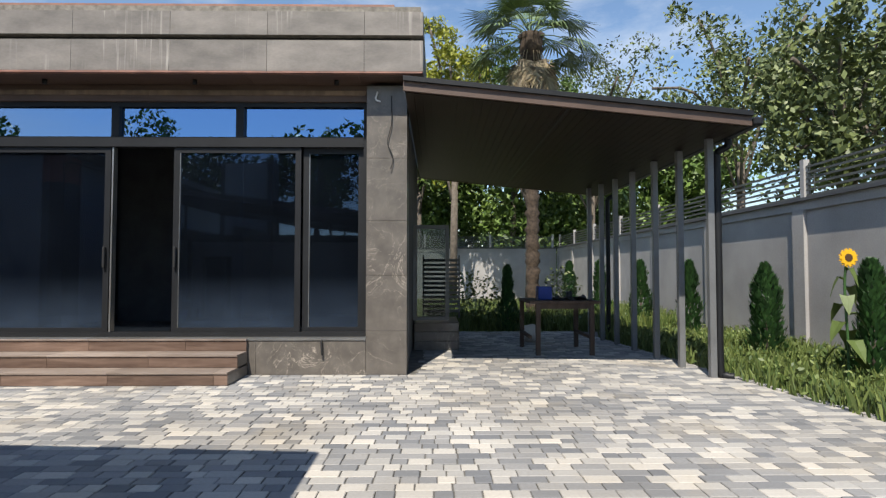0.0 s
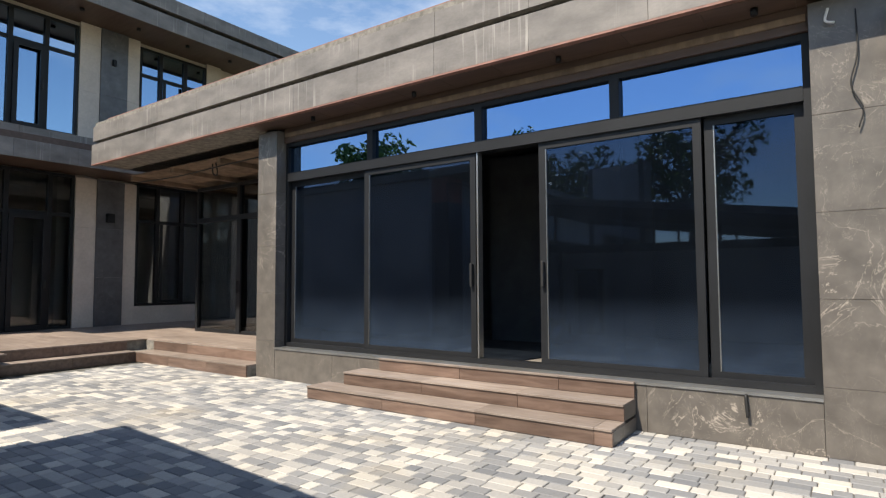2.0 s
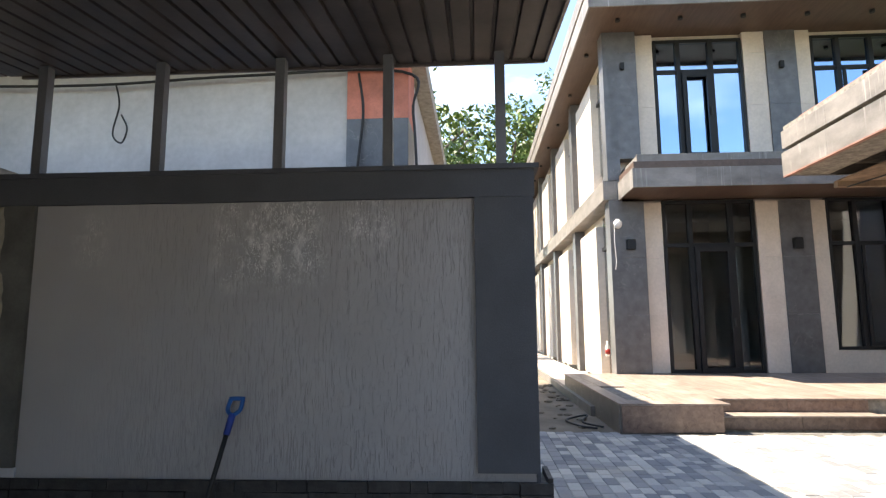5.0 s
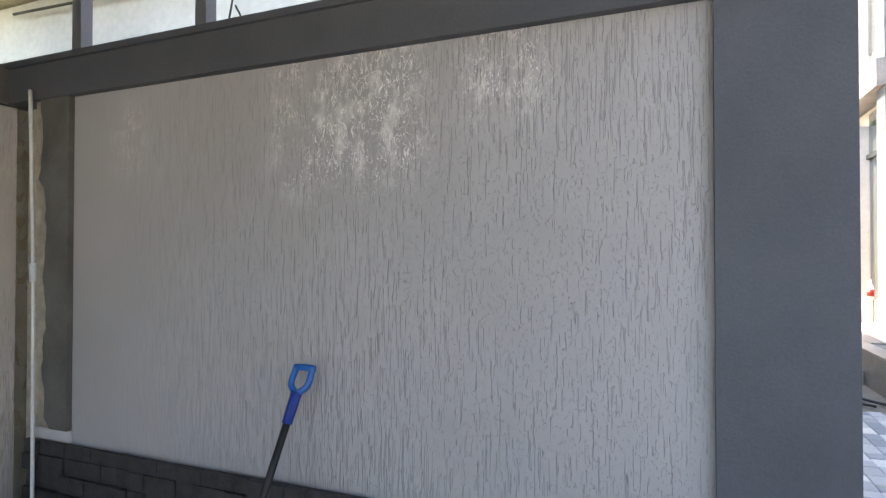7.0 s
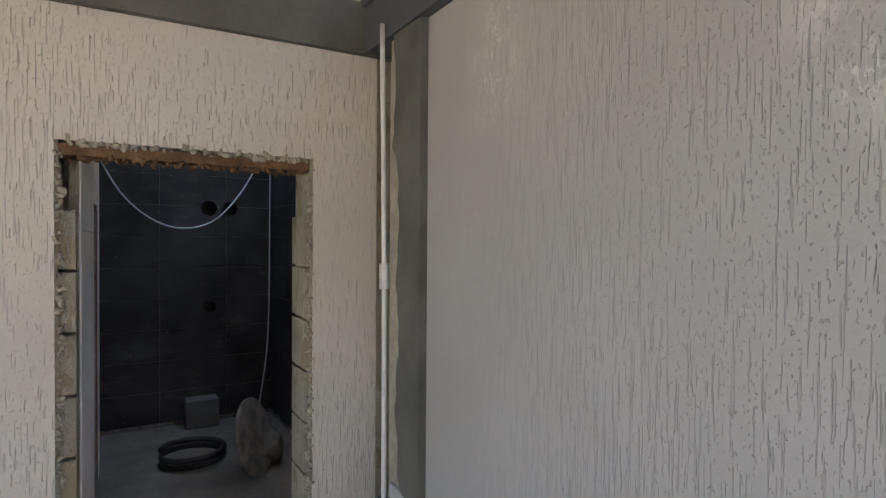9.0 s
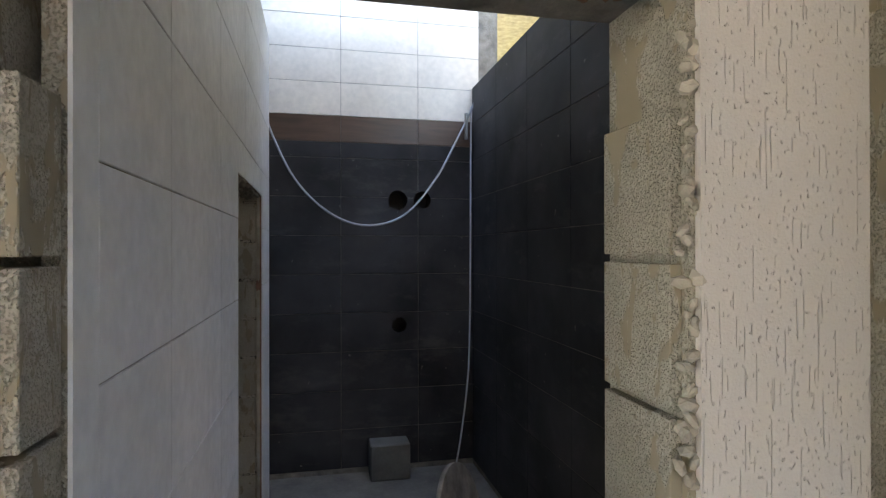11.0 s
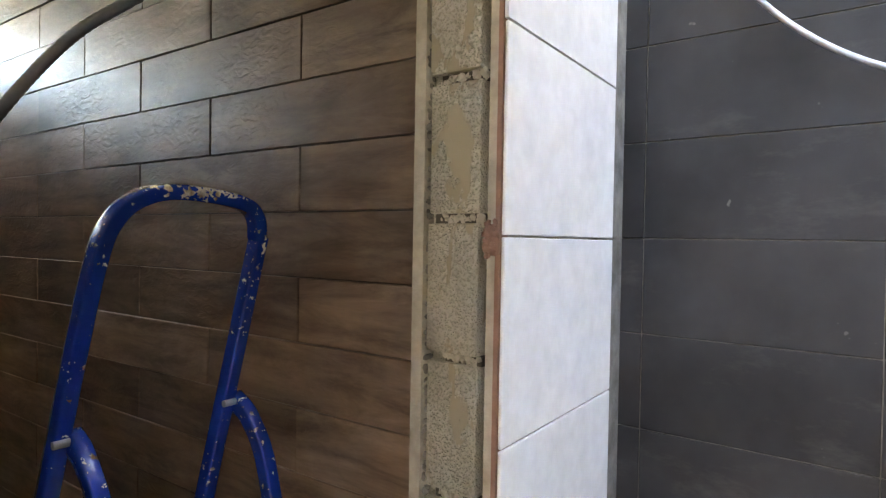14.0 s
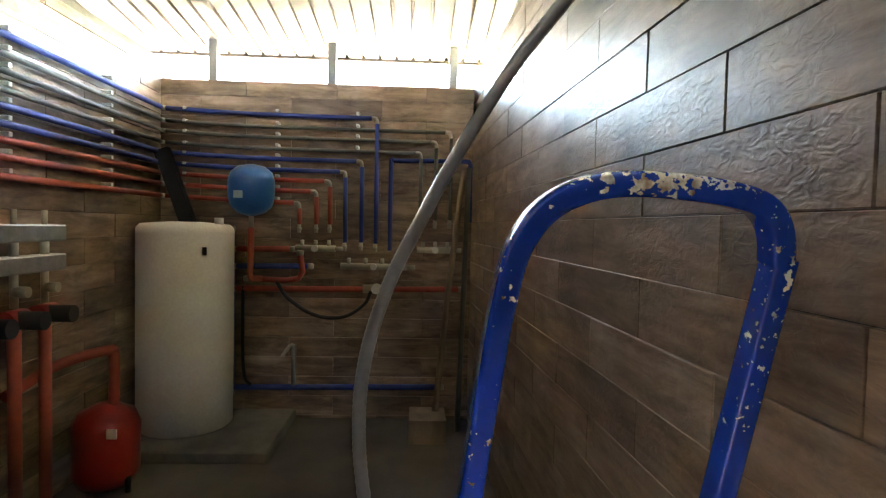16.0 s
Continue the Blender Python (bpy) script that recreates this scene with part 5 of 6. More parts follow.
for x in (-3.0, -1.5):
    for y in (0.52, 3.2):
        p = box_part("steel_post", (-0.03, 0.03, -0.03, 0.03, 2.3 if y > 3 else 2.27, roof_z(x) - 0.001), POSTM, None)
        p.location = (x, y + (0.05 * (x + 4.16) if y < 1 else 0), 0)
        tagged(p, "short grey steel post under the lean-to roof", "post", "boiler room posts")

# neighbouring building beyond the yard wall
nb = thing("house", "old neighbouring building in stained white plaster with a red corner", "house")
box_part("wall", (-16, -7.4, -9, 5.31, -0.1, 4.1), PLASTER, nb, "stained white plaster")
box_part("corner_upper", (-7.9, -7.36, 5.32, 5.95, 3.46, 4.11), REDWALL, nb, "red primer corner")
box_part("corner_lower", (-7.9, -7.36, 5.32, 5.95, -0.1, 3.459), STONE_BLUE, nb, "grey stone corner")
box_part("side_wall", (-16, -7.91, 5.32, 5.93, -0.1, 4.11), PLASTER, nb)
box_part("eave", (-16.5, -6.6, -9.5, 6.1, 4.13, 4.33), MORTAR_PALE, nb, "thick bare concrete eave")
run("cable", [(-7.3, 0.0, 3.95), (-7.3, 2.5, 3.88), (-7.3, 4.2, 3.93), (-7.32, 5.9, 3.93), (-7.34, 6.0, 3.5), (-7.34, 6.05, 2.6)], 0.015, RUBBER, nb)
run("cable_loop", [(-7.3, 2.9, 3.88), (-7.3, 2.95, 3.65), (-7.3, 2.9, 3.35), (-7.3, 3.0, 3.25), (-7.3, 3.05, 3.4), (-7.3, 2.98, 3.55)], 0.009, RUBBER, nb)
run("cable_loop", [(-7.3, 5.45, 3.92), (-7.3, 5.5, 3.5), (-7.3, 5.45, 2.9), (-7.3, 5.52, 2.7)], 0.014, RUBBER, nb)

solid("wall_wing_rear", (-10.8, -1.0, 16.95, 17.1, 0.0, 3.949), PLASTER, "plain plastered rear wall of the glazed wing", "wall")

# ---- carport ----
carport = thing("carport", "lean-to carport with brown board ceiling and slim grey steel posts", "carport")


def car_z(x):
    return 3.34 + (x - 1.2) * -0.0985


bm = bx(bmesh.new(), 1.22, 5.12, 11.12, 17.0, 0.0, 0.03)
for v in bm.verts:
    v.co.z += car_z(v.co.x)
part("ceiling_sheet", bm, CARSOF, carport)
x = 1.22
while x < 5.05:
    bm = bx(bmesh.new(), x, x + 0.095, 11.13, 16.99, -0.012, -0.001)
    for v in bm.verts:
        v.co.z += car_z(v.co.x)
    part("ceiling_board", bm, CARSOF, carport)
    x += 0.1
for nm, y0, y1, z0, z1, m in (("fascia_board", 11.08, 11.12, -0.005, 0.1, SOFFIT), ("roof_edge", 11.04, 11.12, 0.101, 0.155, ALU), ("fascia_board", 17.0, 17.04, -0.02, 0.1, SOFFIT)):
    bm = bx(bmesh.new(), 1.2, 5.14, y0, y1, z0, z1)
    for v in bm.verts:
        v.co.z += car_z(v.co.x)
    part(nm, bm, m, carport)
bm = bx(bmesh.new(), 1.2, 5.14, 11.12, 17.0, 0.105, 0.15)
for v in bm.verts:
    v.co.z += car_z(v.co.x)
part("roof_sheet", bm, ALU, carport)
bm = bx(bmesh.new(), 3.05, 3.075, 11.13, 16.99, -0.02, -0.0125)
for v in bm.verts:
    v.co.z += car_z(v.co.x)
part("ceiling_joint", bm, ALU, carport)
box_part("gutter", (5.15, 5.26, 11.05, 17.0, car_z(5.2) + 0.0, car_z(5.2) + 0.1), ALU, carport, "dark half-round gutter", 0.02)
for k, (x, y) in enumerate(((4.98, 11.78), (4.92, 12.53), (4.87, 13.29), (4.85, 14.2), (4.80, 14.96), (4.73, 15.6), (4.66, 16.2))):
    box_part("post", (x - 0.04, x + 0.04, y - 0.04, y + 0.04, -0.02, car_z(x) - 0.013), POSTM, carport, "", 0.004)
for y in (11.75, 16.3):
    run("downpipe", [(5.2, y, 2.98), (5.2, y, 2.86), (5.08, y + 0.02, 2.78), (5.07, y + 0.02, 2.6), (5.07, y + 0.02, 1.2), (5.07, y + 0.02, 0.12), (5.12, y - 0.02, 0.03), (5.2, y - 0.06, 0.02)], 0.045, ALU, carport, "", 10, 5)
wire = thing("cable", "loose dangling cable below the fascia at the pier", "cable")
run("wire", [(1.0, 11.98, 3.55), (1.0, 11.97, 3.2), (0.95, 11.97, 2.95), (1.02, 11.97, 2.75), (0.99, 11.97, 2.6)], 0.006, RUBBER, wire)
run("wire_end", [(0.82, 11.97, 3.6), (0.8, 11.96, 3.5), (0.86, 11.96, 3.47)], 0.01, WHITE, wire)
hook = thing("cable", "short cable stub poking from the stone plinth", "cable")
run("wire", [(0.13, 11.99, 0.43), (0.13, 11.965, 0.41), (0.14, 11.96, 0.25)], 0.014, RUBBER, hook)

# slatted side entrance of the wing, with an open casement
side_steps = thing("steps_side", "dark stone side steps under the carport", "steps", "", "structure")
for k in range(3):
    box_part("step", (1.21, 1.95, 14.25 + 0.02 * k, 15.6, 0.15 * k, 0.15 * (k + 1) - 0.003), STONE, side_steps, "", 0.004)
louvre = thing("louvre_screen", "slatted grey louvre screen beside the side steps", "screen")
for k in range(12):
    box_part("slat", (1.35, 1.98, 15.3, 15.36, 0.55 + k * 0.085, 0.60 + k * 0.085), FENCED, louvre)
boxes("upright", [(1.32, 1.35, 15.29, 15.37, 0.45, 1.6), (1.98, 2.01, 15.29, 15.37, 0.45, 1.6)], FENCED, louvre)
casement = thing("window_3", "open grey-framed casement standing out from the wing wall", "window", "", "structure")
boxes("window_frame", frame_boxes(1.2, 1.78, 0.52, 2.05, 0.06, 13.92, 13.97), FENCED, casement)
box_part("pane", (1.26, 1.72, 13.94, 13.948, 0.58, 1.99), GLASS_SHADE, casement)

# work table with clutter
table = thing("work_table", "rough wooden work table on square legs under the carport", "table")
box_part("tabletop", (3.02, 4.12, 13.6, 14.75, 0.80, 0.845), WOODDARK, table, "", 0.004)
for x, y in ((3.16, 13.66), (4.0, 13.66), (3.06, 14.68), (4.0, 14.68)):
    box_part("leg", (x - 0.035, x + 0.035, y - 0.035, y + 0.035, -0.005, 0.80), WOODDARK, table, "", 0.003)
boxes("rail", [(3.19, 3.97, 13.64, 13.68, 0.72, 0.799), (3.03, 3.07, 13.7, 14.65, 0.25, 0.3), (3.97, 4.01, 13.7, 14.65, 0.25, 0.3)], WOODDARK, table)
toolbox = thing("box", "blue plastic box on the work table", "box")
box_part("body", (3.2, 3.42, 13.85, 14.1, 0.846, 1.06), PIPE_BLUE, toolbox, "", 0.01)
rag = thing("rag", "crumpled dark cloth lying on the work table", "cloth")
bm = bmesh.new()
bmesh.ops.create_grid(bm, x_segments=14, y_segments=10, size=1.0, matrix=Matrix.Translation((3.72, 13.9, 0.88)) @ Matrix.Diagonal((0.26, 0.16, 1, 1)))
for v in bm.verts:
    v.co.z = 0.85 + abs(noise.noise(v.co * 9)) * 0.14
bmesh.ops.solidify(bm, geom=list(bm.faces), thickness=0.008)
part("cloth", bm, RUBBER, rag)
can = thing("paint_can", "small dark can on the work table", "can")
part("body", lathe(bmesh.new(), (3.75, 14.1, 0.846), [(0.05, 0), (0.052, 0.01), (0.052, 0.13), (0.047, 0.135)], 16), RUBBER, can)
sack = thing("bag", "white bag standing on the ground behind the table", "bag")
bm = bmesh.new()
bmesh.ops.create_icosphere(bm, subdivisions=3, radius=1.0, matrix=Matrix.Translation((3.3, 15.4, 0.16)) @ Matrix.Diagonal((0.18, 0.15, 0.17, 1)))
for v in bm.verts:
    v.co += Vector(noise.noise_vector(v.co * 6)) * 0.04
part("cloth", bm, WHITE, sack)

# ---- garden fence walls ----
def fence_wall(name, p, q, label, bays):
    """A pier-and-panel wall from p to q, coped, with a slatted steel fence on top."""
    w = thing(name, label, "wall", "", "structure")
    p, q = Vector(p), Vector(q)
    L = (q - p).length
    ang = math.degrees(math.atan2(q.y - p.y, q.x - p.x))
    m = pose(p.x, p.y, 0, 0, 0, ang)

    def put(ob):
        ob.matrix_world = m
        return ob
    put(boxes("panel_wall", [(0, L, 0.0, 0.2, -0.1, 2.3)], FENCEW, w))
    put(boxes("band", [(0, L, -0.04, 0.21, 2.301, 2.45)], FENCEW, w))
    put(boxes("coping", [(0, L, -0.1, 0.26, 2.451, 2.5)], CAP, w, "dark coping"))
    step = L / bays
    for k in range(bays + 1):
        u = min(max(k * step, 0.15), L - 0.15)
        put(box_part("pier", (u - 0.15, u + 0.15, -0.06, -0.001, -0.1, 2.3), FENCEW, w))
        put(box_part("fence_post", (u - 0.05, u + 0.05, 0.03, 0.13, 2.501, 3.15), FENCEW, w))
        if k < bays:
            a, b = k * step + 0.06, (k + 1) * step - 0.06
            [put(box_part("fence_slat", r_, FENCED, w)) for r_ in ([(a, b, 0.06, 0.085, 2.53 + 0.095 * j, 2.565 + 0.095 * j) for j in range(6)]
                      + [(a + 0.02, a + 0.06, 0.086, 0.1, 2.5, 3.08), (b - 0.06, b - 0.02, 0.086, 0.1, 2.5, 3.08), (a + 0.2, a + 0.22, 0.05, 0.059, 2.6, 2.9), (a + 0.2, a + 0.5, 0.05, 0.059, 2.88, 2.9)])]
    return w


fence_wall("wall_garden_east", (7.6, 33.0), (7.6, -8.0), "grey rendered garden wall with a slatted steel fence on top", 13)
fence_wall("wall_garden_rear", (-12.0, 33.0), (7.5, 33.0), "grey rendered rear garden wall with slatted fence", 6)
solid("wall_court_south", (-3.0, 8.0, -8.3, -8.1, -0.34, 2.4), FENCEW, "plain grey wall closing the yard behind the walk", "wall")


# ---- planting ----
def leaves(bm, rr, centre, spread, count, size, flat=1.0):
    for _ in range(count):
        while True:
            o = Vector((rr.uniform(-1, 1), rr.uniform(-1, 1), rr.uniform(-1, 1)))
            if 0.1 < o.length < 1:
                break
        c = Vector(centre) + Vector((o.x * spread[0], o.y * spread[1], o.z * spread[2]))
        u = Vector((rr.uniform(-1, 1), rr.uniform(-1, 1), rr.uniform(-1, 1) * flat)).normalized()
        w = u.cross(Vector((rr.uniform(-1, 1), rr.uniform(-1, 1), rr.uniform(-1, 1)))).normalized()
        s = size * rr.uniform(0.6, 1.4)
        a, b, d, e = (bm.verts.new(c + u * s * i + w * s * j) for i, j in ((-1, 0), (0, -0.45), (1, 0), (0, 0.45)))
        bm.faces.new((a, b, d, e))


def thuja(x, y, h, r, seed):
    t = thing("thuja", "small dense green columnar thuja in the garden bed", "shrub", "garden thujas")
    rr = random.Random(seed)
    part("trunk", cyl(bmesh.new(), (x, y, -0.05), (x, y, h * 0.8), 0.03, 0.008, 8), BARK2, t)
    bm = bmesh.new()
    for _ in range(2400):
        z = rr.random() ** 0.8
        rad = r * (1 - z) ** 0.42 * (0.75 + 0.25 * rr.random()) * (0.72 + 0.5 * noise.noise(Vector((x * 3 + z * 5, y, rr.random()))))
        if z < 0.12:
            rad *= 0.7 + z * 2.5
        a = rr.uniform(0, 2 * math.pi)
        c = Vector((x + rad * math.cos(a), y + rad * math.sin(a), z * h))
        up = Vector((math.cos(a) * 0.5, math.sin(a) * 0.5, 1)).normalized()
        w = Vector((-math.sin(a) + rr.uniform(-0.5, 0.5), math.cos(a) + rr.uniform(-0.5, 0.5), 0)).normalized()
        s = rr.uniform(0.03, 0.065)
        vs = [bm.verts.new(c + up * s * i + w * s * j) for i, j in ((-0.6, 0), (0.2, -0.4), (1.2, 0), (0.2, 0.4))]
        bm.faces.new(vs)
    part("crown", bm, THUJA, t)


for k, (x, y, h, r) in enumerate(((6.5, 11.15, 1.42, 0.36), (6.3, 12.9, 1.4, 0.38), (6.45, 15.7, 1.5, 0.36), (6.4, 18.2, 1.55, 0.4), (6.1, 20.5, 1.6, 0.4), (3.15, 17.4, 1.42, 0.36), (5.6, 22.0, 1.6, 0.4))):
    thuja(x, y, h, r, 20 + k)


def grass_bed(name, x0, x1, y0, y1, count, h, seed, label, slant=0.0):
    rr = random.Random(seed)
    bm = bmesh.new()
    for _ in range(count):
        y = rr.uniform(y0, y1)
        x = rr.uniform(x0 - slant * (y - y0), x1)
        s = h * rr.uniform(0.35, 1.0)
        a = rr.uniform(0, 6.28)
        w = Vector((math.cos(a), math.sin(a), 0)) * rr.uniform(0.008, 0.02)
        lean = Vector((rr.uniform(-1, 1), rr.uniform(-1, 1), 0)) * s * 0.35
        b = Vector((x, y, -0.03))
        v = [bm.verts.new(b - w), bm.verts.new(b + w), bm.verts.new(b + lean * 0.4 + Vector((0, 0, s * 0.6)) + w * 0.7), bm.verts.new(b + lean + Vector((0, 0, s)))]
        bm.faces.new(v)
    leafs = min(count // 3, 4000)
    for _ in range(leafs):
        y = rr.uniform(y0, y1)
        x = rr.uniform(x0 - slant * (y - y0), x1)
        leaves(bm, rr, (x, y, rr.uniform(0.05, h * 0.8)), (0.05, 0.05, 0.05), 1, 0.035)
    return tagged(part(name, bm, GRASS), label, "grass", "", "stuff")


grass_bed("grass", 5.62, 7.45, 8.0, 16.0, 13000, 0.34, 5, "tall weeds and meadow grass in the garden bed", 0.11)
grass_bed("grass", 1.4, 7.4, 17.3, 24.0, 11000, 0.5, 6, "tall weeds in the rear garden")
bush = part("bush", (lambda b: (leaves(b, random.Random(3), (2.4, 18.2, 0.6), (0.7, 0.6, 0.75), 900, 0.05), b)[1])(bmesh.new()), GRASS)
tagged(bush, "pale green wild bush in front of the rear wall", "bush")
bush2 = part("bush", (lambda b: (leaves(b, random.Random(4), (4.6, 18.5, 0.7), (0.5, 0.5, 0.8), 450, 0.05), b)[1])(bmesh.new()), LEAF_OLIVE)
tagged(bush2, "sparse bush in the rear garden", "bush")
sf = thing("sunflower", "tall sunflower with one open yellow bloom in the garden bed", "flower")
SX, SY = 6.02, 10.9
run("stem", [(SX, SY, -0.03), (SX + 0.01, SY, 0.5), (SX - 0.01, SY, 1.1), (SX, SY - 0.02, 1.42)], 0.014, THUJA, sf)
bm = bmesh.new()
for k in range(22):
    a = 2 * math.pi * k / 22
    u, w = Vector((math.cos(a), 0, math.sin(a))), Vector((-math.sin(a), 0, math.cos(a)))
    c = Vector((SX, SY - 0.05, 1.45))
    bm.faces.new([bm.verts.new(c + u * i + w * j + Vector((0, -0.01 * (k % 2), 0))) for i, j in ((0.035, -0.012), (0.07, -0.02), (0.11, 0), (0.07, 0.02), (0.035, 0.012))])
part("petals", bm, YELLOW, sf, "ring of yellow petals")
part("disc", cyl(bmesh.new(), (SX, SY - 0.065, 1.45), (SX, SY - 0.035, 1.45), 0.042, n=20), SEED, sf)
rr = random.Random(9)
for k in range(11):
    a, z = k * 2.4, 0.35 + k * 0.095
    bm = bmesh.new()
    u, w = Vector((math.cos(a), math.sin(a), -0.25)).normalized(), Vector((-math.sin(a), math.cos(a), 0))
    s = 0.26 - 0.013 * k
    c = Vector((SX, SY, z))
    rows_ = [(0.02, 0.01, 0.02), (0.45, 0.42, 0.06), (0.75, 0.3, -0.02), (1.05, 0.01, -0.14)]
    pv = [(bm.verts.new(c + u * i * s - w * j * s + Vector((0, 0, h))), bm.verts.new(c + u * i * s + Vector((0, 0, h - 0.02))), bm.verts.new(c + u * i * s + w * j * s + Vector((0, 0, h)))) for i, j, h in rows_]
    for p_, q_ in zip(pv, pv[1:]):
        bm.faces.new((p_[0], p_[1], q_[1], q_[0]))
        bm.faces.new((p_[1], p_[2], q_[2], q_[1]))
    part("leaf", bm, GRASS, sf)


def tree(x, y, h, r, seed, leaf, label, trunk=0.16, count=2600, size=0.11, gap=0.5):
    t = thing("tree", label, "tree", "trees beyond the garden")
    rr = random.Random(seed)
    bt = bmesh.new()
    cyl(bt, (x, y, -0.36), (x + 0.1, y, h * 0.45), trunk, trunk * 0.7, 10)
    tips = []
    for k in range(11):
        a = rr.uniform(0, 6.28)
        z0 = h * rr.uniform(0.3, 0.5)
        e = Vector((x + math.cos(a) * r * rr.uniform(0.3, 0.85), y + math.sin(a) * r * rr.uniform(0.3, 0.85), h * rr.uniform(0.5, 0.95)))
        mid = Vector((x, y, z0)).lerp(e, 0.5) + Vector((0, 0, 0.08 * h))
        tube(bt, [(x + 0.05, y, z0), mid, e], trunk * 0.28, 6, 3)
        tips += [e, mid, e.lerp(mid, 0.5)]
    part("trunk", bt, BARK2, t)
    bm = bmesh.new()
    clumps = [(c + Vector((rr.gauss(0, r * 0.16), rr.gauss(0, r * 0.16), rr.gauss(0, h * 0.05))), rr.uniform(0.55, 1.1)) for c in tips for _ in range(3)]
    for c, s in clumps:
        if rr.random() < gap * 0.3:
            continue
        leaves(bm, rr, c, (r * 0.24 * s, r * 0.24 * s, r * 0.2 * s), int(count * 1.7) // len(clumps), size)
    part("crown", bm, leaf, t)


OL, GR = "tall leafy tree with an open olive-green crown beyond the wall", "broad deciduous tree with a dense green crown"
for k, (x, y, h, r, m, n_, g_) in enumerate(((13.5, 27, 12.5, 4.2, LEAF_OLIVE, 4200, 1.0), (17.5, 25, 12, 4.4, LEAF_OLIVE, 4200, 0.9), (12.0, 19, 8.5, 3.0, LEAF_OLIVE, 3600, 0.6), (13.0, 14.5, 7.8, 2.8, LEAF_OLIVE, 3600, 0.8), (9.8, 35, 13, 4.6, LEAF_OLIVE, 4200, 1.2),
                                         (6.0, 38, 14.5, 4.2, LEAF, 4200, 0.3), (0.5, 37, 13, 4.0, LEAF, 4200, 0.3), (2.3, 30.0, 13.2, 2.6, LEAF_YEL, 3600, 0.5), (-4.0, 38, 10, 4, LEAF, 3000, 0.3), (5.6, 29.5, 10.6, 2.8, LEAF, 3600, 0.4))):
    tree(x, y, h, r, 40 + k, m, OL if m is LEAF_OLIVE else GR, 0.2, int(n_ * 1.8), 0.105, g_)
for k, (x, y, h, r) in enumerate(((-34, 3.0, 15, 5.5), (-36, 8.5, 14, 5.0), (-30, -1.5, 14, 5.0), (-48, 5, 18, 7), (-47, 13, 20, 6), (-26, 1.5, 11, 3.6), (-52, -3, 18, 7))):
    tree(x, y, h, r, 70 + k, LEAF, GR, 0.3, 5200, 0.2, 0.1)
# trees behind the walk, seen mirrored in the glazing
for k, (x, y, h, r) in enumerate(((-6, -16, 11, 4), (4, -18, 12, 4.5), (-14, -15, 11, 4), (-21, -6, 10, 3.6))):
    tree(x, y, h, r, 90 + k, LEAF, GR, 0.25, 2400, 0.2, 0.3)
hedge = bmesh.new()
rr = random.Random(12)
for k in range(150):
    leaves(hedge, rr, (rr.uniform(-4, 20), rr.uniform(38, 43), rr.uniform(0.5, 8.5)), (1.8, 1.5, 1.6), 420, 0.2)
tagged(part("shrubbery", hedge, LEAF), "dark mass of shrubs and trees behind the rear wall", "woods", "", "stuff")

palm = thing("palm_tree", "tall fan palm with a shaggy trunk and hanging dry fronds", "palm tree")
PXX, PYY = 4.15, 20.0
bm = bmesh.new()
prof = []
for k in range(72):
    z = k * 0.11
    prof.append((0.16 + (0.035 if k % 2 else 0.0) + 0.02 * math.sin(k * 1.7) + (0.1 * max(0, (z - 6.2)) if z > 6.2 else 0), z - 0.1))
lathe(bm, (PXX, PYY, 0), prof, 14)
for v in bm.verts:
    v.co += Vector(noise.noise_vector(v.co * 6)) * 0.04
part("trunk", bm, BARK, palm)
rr = random.Random(31)


def fan(bm, base, d, length, size, droop):
    tip = Vector(base) + Vector(d) * length + Vector((0, 0, -droop))
    tube(bm, [base, Vector(base).lerp(tip, 0.5) + Vector((0, 0, droop * 0.3)), tip], 0.014, 5, 3)
    side = Vector(d).cross(Vector((0, 0, 1))).normalized()
    out = (tip - Vector(base)).normalized()
    nrm = side.cross(out).normalized()
    for j in range(24):
        a = -1.75 + 3.5 * j / 23
        dirv = (out * math.cos(a) + side * math.sin(a)).normalized()
        w = dirv.cross(nrm).normalized() * 0.028
        l = size * (1 - 0.12 * abs(a))
        e = tip + dirv * l + Vector((0, 0, -0.28 * l * rr.uniform(0.4, 1.4)))
        m_ = tip + dirv * l * 0.55
        bm.faces.new([bm.verts.new(tip), bm.verts.new(m_ - w), bm.verts.new(e), bm.verts.new(m_ + w)])


for k in range(34):
    a, el = k * 2.39996, rr.uniform(-0.35, 1.2)
    bm = bmesh.new()
    fan(bm, (PXX, PYY, 7.7), Vector((math.cos(a) * math.cos(el), math.sin(a) * math.cos(el), math.sin(el))), rr.uniform(1.0, 1.45), rr.uniform(0.8, 1.05), 0.3)
    part("frond", bm, PALM, palm)
for k in range(16):
    a = k * 2.39996 + 0.5
    bm = bmesh.new()
    fan(bm, (PXX + 0.2 * math.cos(a), PYY + 0.2 * math.sin(a), 7.45), Vector((math.cos(a) * 0.35, math.sin(a) * 0.35, -0.93)), rr.uniform(0.5, 1.0), 0.7, 0.1)
    part("dry_frond", bm, DEADPALM, palm, "hanging dry brown frond")

# ---- loose things in the yard ----
shovel = thing("shovel", "snow shovel with a blue D-handle leaning on the yard wall", "shovel")
SA, SB = Vector((PX + 0.075, 5.17, 0.935)), Vector((PX + 0.42, 5.06, 0.05))
ax = (SA - SB).normalized()
part("shaft", cyl(bmesh.new(), SB + ax * 0.1, SA - ax * 0.12, 0.014, n=12), RUBBER, shovel)
part("socket", cyl(bmesh.new(), SA - ax * 0.2, SA - ax * 0.08, 0.019, 0.021, n=12), PIPE_BLUE, shovel, "blue plastic socket")
sd = Vector((0, 1, 0))
